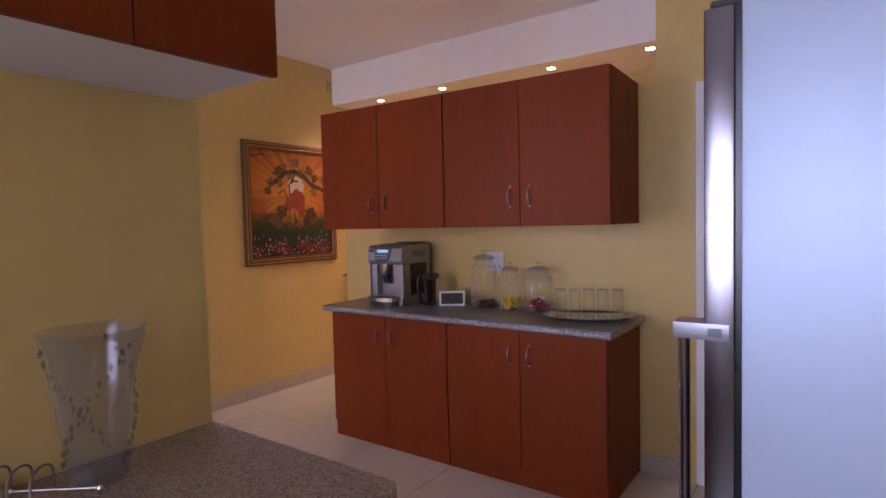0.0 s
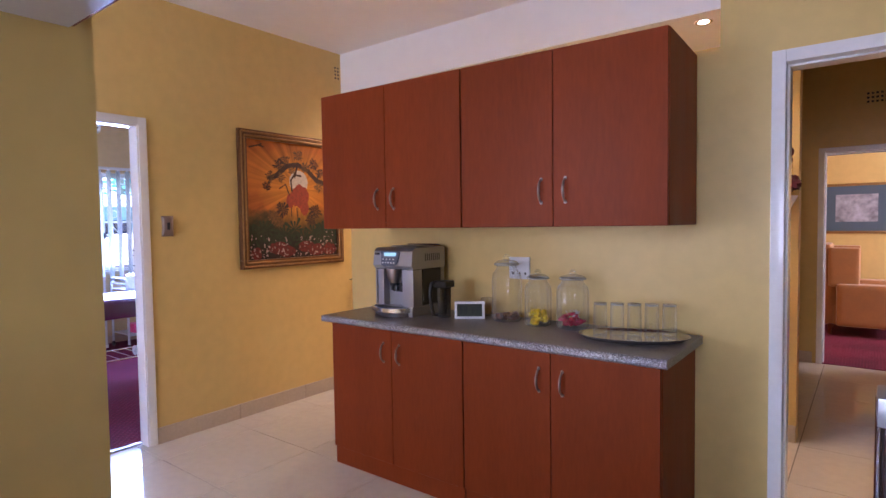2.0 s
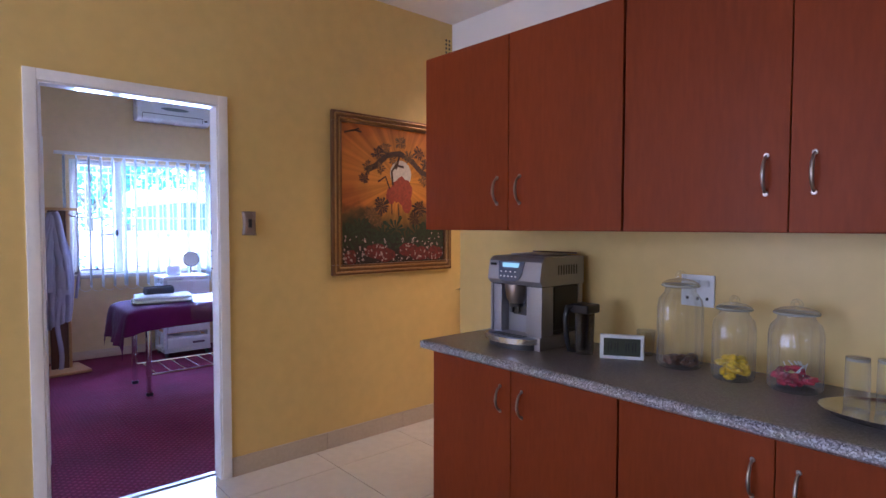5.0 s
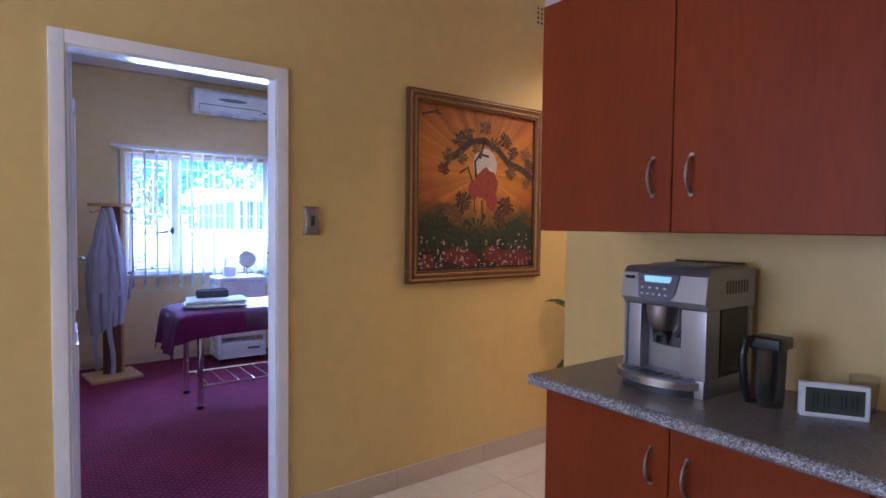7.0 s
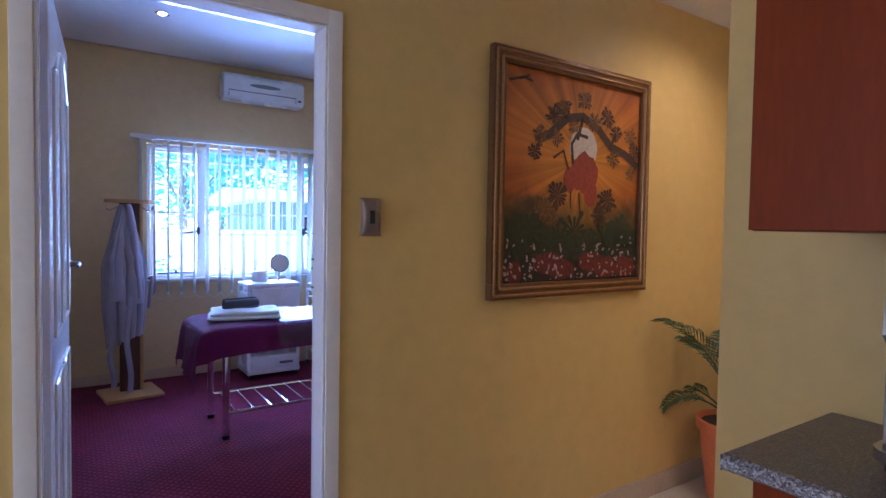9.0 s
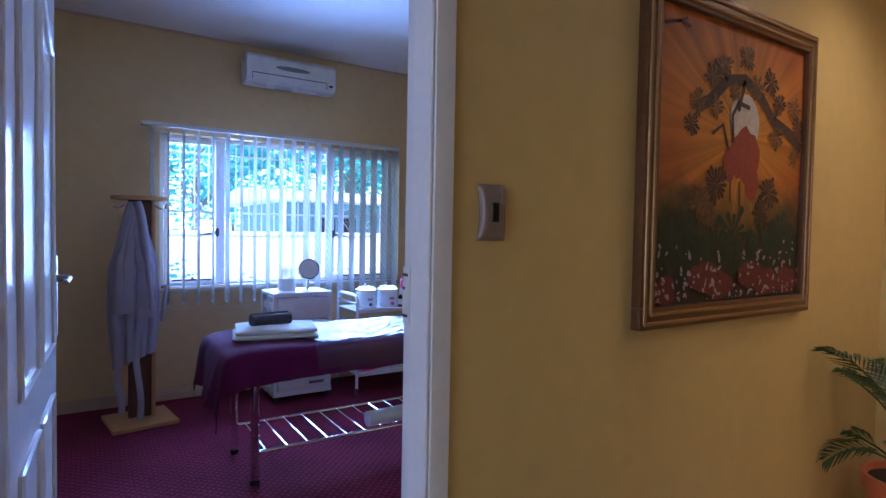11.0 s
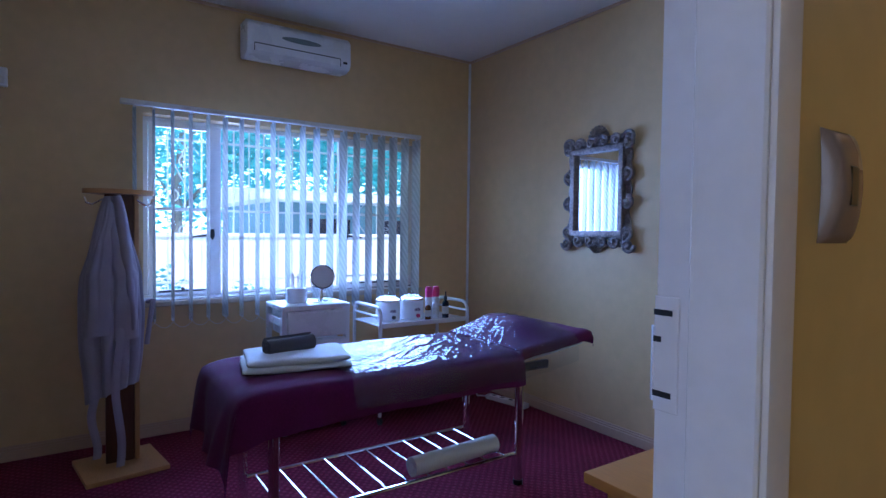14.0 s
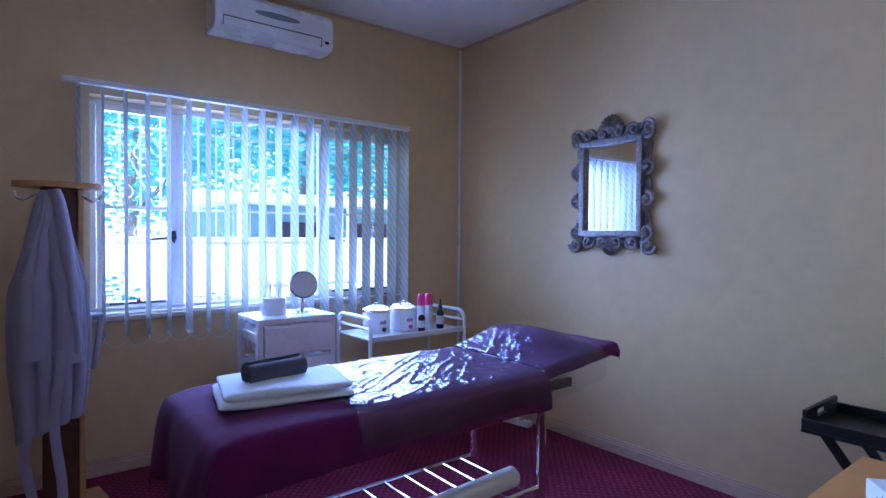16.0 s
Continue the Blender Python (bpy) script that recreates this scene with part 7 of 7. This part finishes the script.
    for k in range(N):
        y = 1.775 + (3.785 - 1.775) * k / (N - 1)
        ang = radians(4 + rnd.uniform(-3, 3) + 12 * (k / N) ** 2)
        tw = radians(rnd.uniform(-5, 5))
        zb = 0.752 + rnd.uniform(-0.004, 0.004)

        def vane(u, v):
            z = 2.075 - (2.075 - zb) * u
            a = ang + tw * u
            w = 0.089 * (v - 0.5)
            bow = 0.006 * (1 - (2 * v - 1) ** 2)
            return (hx + w * math.cos(a) - bow * math.sin(a), y + w * math.sin(a) + bow * math.cos(a), z)
        vn = part("vane", thicken(bm_grid(bmesh.new(), vane, 10, 5), 0.0012), VANE, bl)
        part("hanger", B(((hx - 0.008, y - 0.004, 2.072), (hx + 0.008, y + 0.004, 2.09))), WHITE_PLASTIC, vn)
        part("weight", B(((hx - 0.03, y - 0.004, zb - 0.003), (hx + 0.03, y + 0.004, zb + 0.012))), WHITE_PLASTIC, vn)
        if k:
            yp = 1.775 + (3.785 - 1.775) * (k - 1) / (N - 1)
            pts = [(hx + 0.035, yp + (y - yp) * i / 8, zb - 0.004 - 0.035 * (1 - (2 * i / 8 - 1) ** 2)) for i in range(9)]
            part("bead_chain", T(pts, 0.0018, 5), VINYL, bl)


treatment_window()

# ---- outside the treatment-room window ----
GRAVEL = material("pale_paving", (0.70, 0.74, 0.74), 0.9, vary=0.15, scale=3, fine=40)
RENDERED = material("white_rendered_wall", (0.84, 0.88, 0.88), 0.8, vary=0.05)
ROOFING = material("pale_roof_sheet", (0.82, 0.87, 0.88), 0.5, vary=0.06)
# white house wall with its shade mixed into the colour
SHADE_WALL = material("shaded_white_wall", (0.20, 0.36, 0.42), 0.8, vary=0.1)
TREE_LEAF = material("broad_leaves", (0.14, 0.50, 0.50), 0.5, vary=0.35, scale=3, per_object=0.1)
N, L = TREE_LEAF.node_tree.nodes, TREE_LEAF.node_tree.links
thin, blend = N.new("ShaderNodeBsdfTranslucent"), N.new("ShaderNodeMixShader")
thin.inputs["Color"].default_value = (0.19, 0.60, 0.58, 1)
blend.inputs["Fac"].default_value = 0.45
L.new(N["Principled BSDF"].outputs["BSDF"], blend.inputs[1])
L.new(thin.outputs["BSDF"], blend.inputs[2])
L.new(blend.outputs["Shader"], N["Material Output"].inputs["Surface"])
BARK = material("grey_bark", (0.24, 0.23, 0.21), 0.9, vary=0.3, scale=10)
solo("ground", B(((-420, -400, -0.4), (XO - 0.24, 400, -0.15)), ((XO - 0.24, 10.3, -0.4), (420, 400, -0.15)), ((XO - 0.24, -400, -0.4), (420, -2.4, -0.15)), ((3.0, -2.4, -0.4), (420, 10.3, -0.15))), GRAVEL, "pale paved yard around the building", "ground", kind="structure", at=(0, 0, 0))

# added glowing slab beyond the trees, in place of bright hazy distance
slab_glow = emitter("backdrop_glow", (0.60, 0.90, 1.0), 5.0)
solo("backdrop", B(((-70, -140, -1), (-69.5, 160, 45))), slab_glow, "added glowing slab standing in for bright sky beyond the garden", "backdrop", kind="structure", at=(0, 0, 0))

# low garden wall
root = thing("garden_wall", (-12.2, 6, -0.15), "low white rendered garden wall", "garden wall", kind="structure")
part("wall", B(((-12.3, -12, -0.15), (-12.1, 16, 1.22))), RENDERED, root)
part("coping", B(((-12.34, -12, 1.22), (-12.06, 16, 1.28)), bevel=0.01), RENDERED, root)

# neighbouring house
root = thing("neighbour_house", (-17.5, 9.5, -0.15), "low white house with shade coloured into its walls, pale roof and windows", "house")
# walls and window surrounds carry shade as blue-grey colour
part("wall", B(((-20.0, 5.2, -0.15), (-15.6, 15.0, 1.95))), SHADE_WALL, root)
part("roof", bm_prism(bmesh.new(), [(-20.6, 1.95), (-14.6, 1.95), (-14.6, 2.06), (-17.6, 2.36), (-20.6, 2.06)], "y", 4.6, 15.6), ROOFING, root)
for k in range(4):
    y = 5.9 + 1.9 * k
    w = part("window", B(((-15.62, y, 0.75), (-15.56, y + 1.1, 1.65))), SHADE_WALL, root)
    part("pane", B(((-15.57, y + 0.05, 0.80), (-15.55, y + 0.52, 1.60)), ((-15.57, y + 0.58, 0.80), (-15.55, y + 1.05, 1.60))), NAVY_BOTTLE, w)
for k in range(5):
    part("post", B(((-14.73, 4.9 + 2.3 * k, -0.15), (-14.67, 4.96 + 2.3 * k, 1.95))), RENDERED, root)


def tree(x, y, h, spread, seed, leaves=7500):
    r = random.Random(seed)
    root = thing("tree", (x, y, -0.15), "leafy broad-crowned tree behind the garden wall", "tree", "trees behind the wall")
    bm = bmesh.new()
    bm_tube(bm, [(x, y, -0.15), (x + 0.1, y - 0.1, h * 0.3), (x - 0.05, y + 0.1, h * 0.55), (x, y, h * 0.8)], [0.16, 0.12, 0.08, 0.03], 10)
    tips = []
    for k in range(11):
        a = k * 2.4 + r.uniform(-0.3, 0.3)
        z0 = h * r.uniform(0.16, 0.6)
        e = Vector((x + spread * r.uniform(0.55, 0.95) * math.cos(a), y + spread * r.uniform(0.55, 0.95) * math.sin(a), z0 + h * r.uniform(0.08, 0.32)))
        s = Vector((x, y, z0))
        bm_tube(bm, [s, s.lerp(e, 0.5) + Vector((0, 0, 0.15)), e], [0.05, 0.03, 0.012], 7)
        tips += [e, s.lerp(e, 0.65) + Vector((0, 0, 0.2))]
    tips.append(Vector((x, y, h * 0.85)))
    part("trunk", bm, BARK, root)
    verts, faces = [], []
    for k in range(leaves):
        c = r.choice(tips) + Vector((r.gauss(0, 1), r.gauss(0, 1), r.gauss(0, 0.8))) * spread * 0.30
        n = Vector((r.gauss(0, 1), r.gauss(0, 1), r.gauss(0.6, 1))).normalized()
        u, v = ring_frame(n)
        s = r.uniform(0.09, 0.20)
        b = len(verts)
        verts += [c - u * s, c - v * s * 0.45, c + u * s, c + v * s * 0.45]
        faces.append((b, b + 1, b + 2, b + 3))
    me = bpy.data.meshes.new("crown")
    me.from_pydata([tuple(v) for v in verts], [], faces)
    me.materials.append(TREE_LEAF)
    cr = new("crown", me)
    me.transform(Matrix.Translation(-Vector((x, y, -0.15))))
    cr.parent = root


for k, (x, y, h, s) in enumerate(((-23, 4.5, 8.5, 3.4), (-22, 9.5, 9.5, 3.8), (-24, 14.5, 9.0, 3.6), (-26, 0.0, 8.5, 3.4), (-25, 19, 9.5, 3.8), (-29, 7, 11, 4.2), (-29, 13, 11.5, 4.4), (-29, 24, 11, 4.2), (-30, -5, 9, 3.6))):
    tree(x, y, h, s, 40 + k)


def shrub(x, y, h, w, seed):
    r = random.Random(seed)
    root = thing("shrub", (x, y, -0.15), "leafy garden shrub beside the wall", "shrub", "garden shrubs")
    bm = bmesh.new()
    tips = []
    for k in range(8):
        a = k * 0.8 + r.uniform(-0.3, 0.3)
        e = Vector((x + w * r.uniform(0.3, 0.9) * math.cos(a), y + w * r.uniform(0.3, 0.9) * math.sin(a), -0.15 + h * r.uniform(0.6, 1.0)))
        bm_tube(bm, [(x, y, -0.15), (x * 0.6 + e.x * 0.4, y * 0.6 + e.y * 0.4, h * 0.35), tuple(e)], [0.02, 0.013, 0.006], 5)
        tips += [e, Vector((x, y, -0.15)).lerp(e, 0.6)]
    part("stems", bm, BARK, root)
    verts, faces = [], []
    for k in range(500):
        c = r.choice(tips) + Vector((r.gauss(0, 1), r.gauss(0, 1), r.gauss(0, 1))) * w * 0.2
        u, v = ring_frame(Vector((r.gauss(0, 1), r.gauss(0, 1), r.gauss(0.5, 1))))
        s = r.uniform(0.025, 0.05)
        b = len(verts)
        verts += [c - u * s, c - v * s * 0.5, c + u * s, c + v * s * 0.5]
        faces.append((b, b + 1, b + 2, b + 3))
    me = bpy.data.meshes.new("foliage")
    me.from_pydata([tuple(v) for v in verts], [], faces)
    me.materials.append(TREE_LEAF)
    me.transform(Matrix.Translation(-Vector((x, y, -0.15))))
    fo = new("foliage", me)
    fo.parent = root


for k, (x, y, h, w) in enumerate(((-9.6, 2.0, 1.05, 0.45), (-9.4, 2.9, 0.85, 0.35), (-10.2, 6.2, 1.25, 0.45), (-10.6, 7.3, 1.1, 0.5))):
    shrub(x, y, h, w, 70 + k)

# ---- floor tiles of kitchen, passage and corridor ----
tile_mesh = mesh_from("tile", B(((0.0022, 0.0022, -0.012), (0.5978, 0.5978, 0.0)), bevel=0.0015), TILE)
half_mesh = {}


def tile_at(x0, y0, x1, y1, parent):
    key = (round(x1 - x0, 3), round(y1 - y0, 3))
    if key == (0.6, 0.6):
        me = tile_mesh
    else:
        if key not in half_mesh:
            half_mesh[key] = mesh_from("tile", B(((0.0015, 0.0015, -0.012), (key[0] - 0.0015, key[1] - 0.0015, 0.0)), bevel=0.0015), TILE)
        me = half_mesh[key]
    ob = new("tile", me)
    ob.location = (x0, y0, 0)
    ob.parent = parent


floor = thing("floor_tiles", (0, 0, 0), "polished cream porcelain floor tiles", "floor", kind="structure")
for i in range(-2, 8):
    for j in range(-8, 8):
        xa, xb = max(XT, -3.0 + 0.6 * i), min(1.3, -3.0 + 0.6 * (i + 1))
        ya, yb = max(-2.2, 2.555 + 0.6 * j), min(6.75, 2.555 + 0.6 * (j + 1))
        if xb - xa < 0.01 or yb - ya < 0.01:
            continue
        if xa < XW and not (ya < D1 and yb > D0):
            xa = XW
        tile_at(xa, ya, xb, yb, floor)
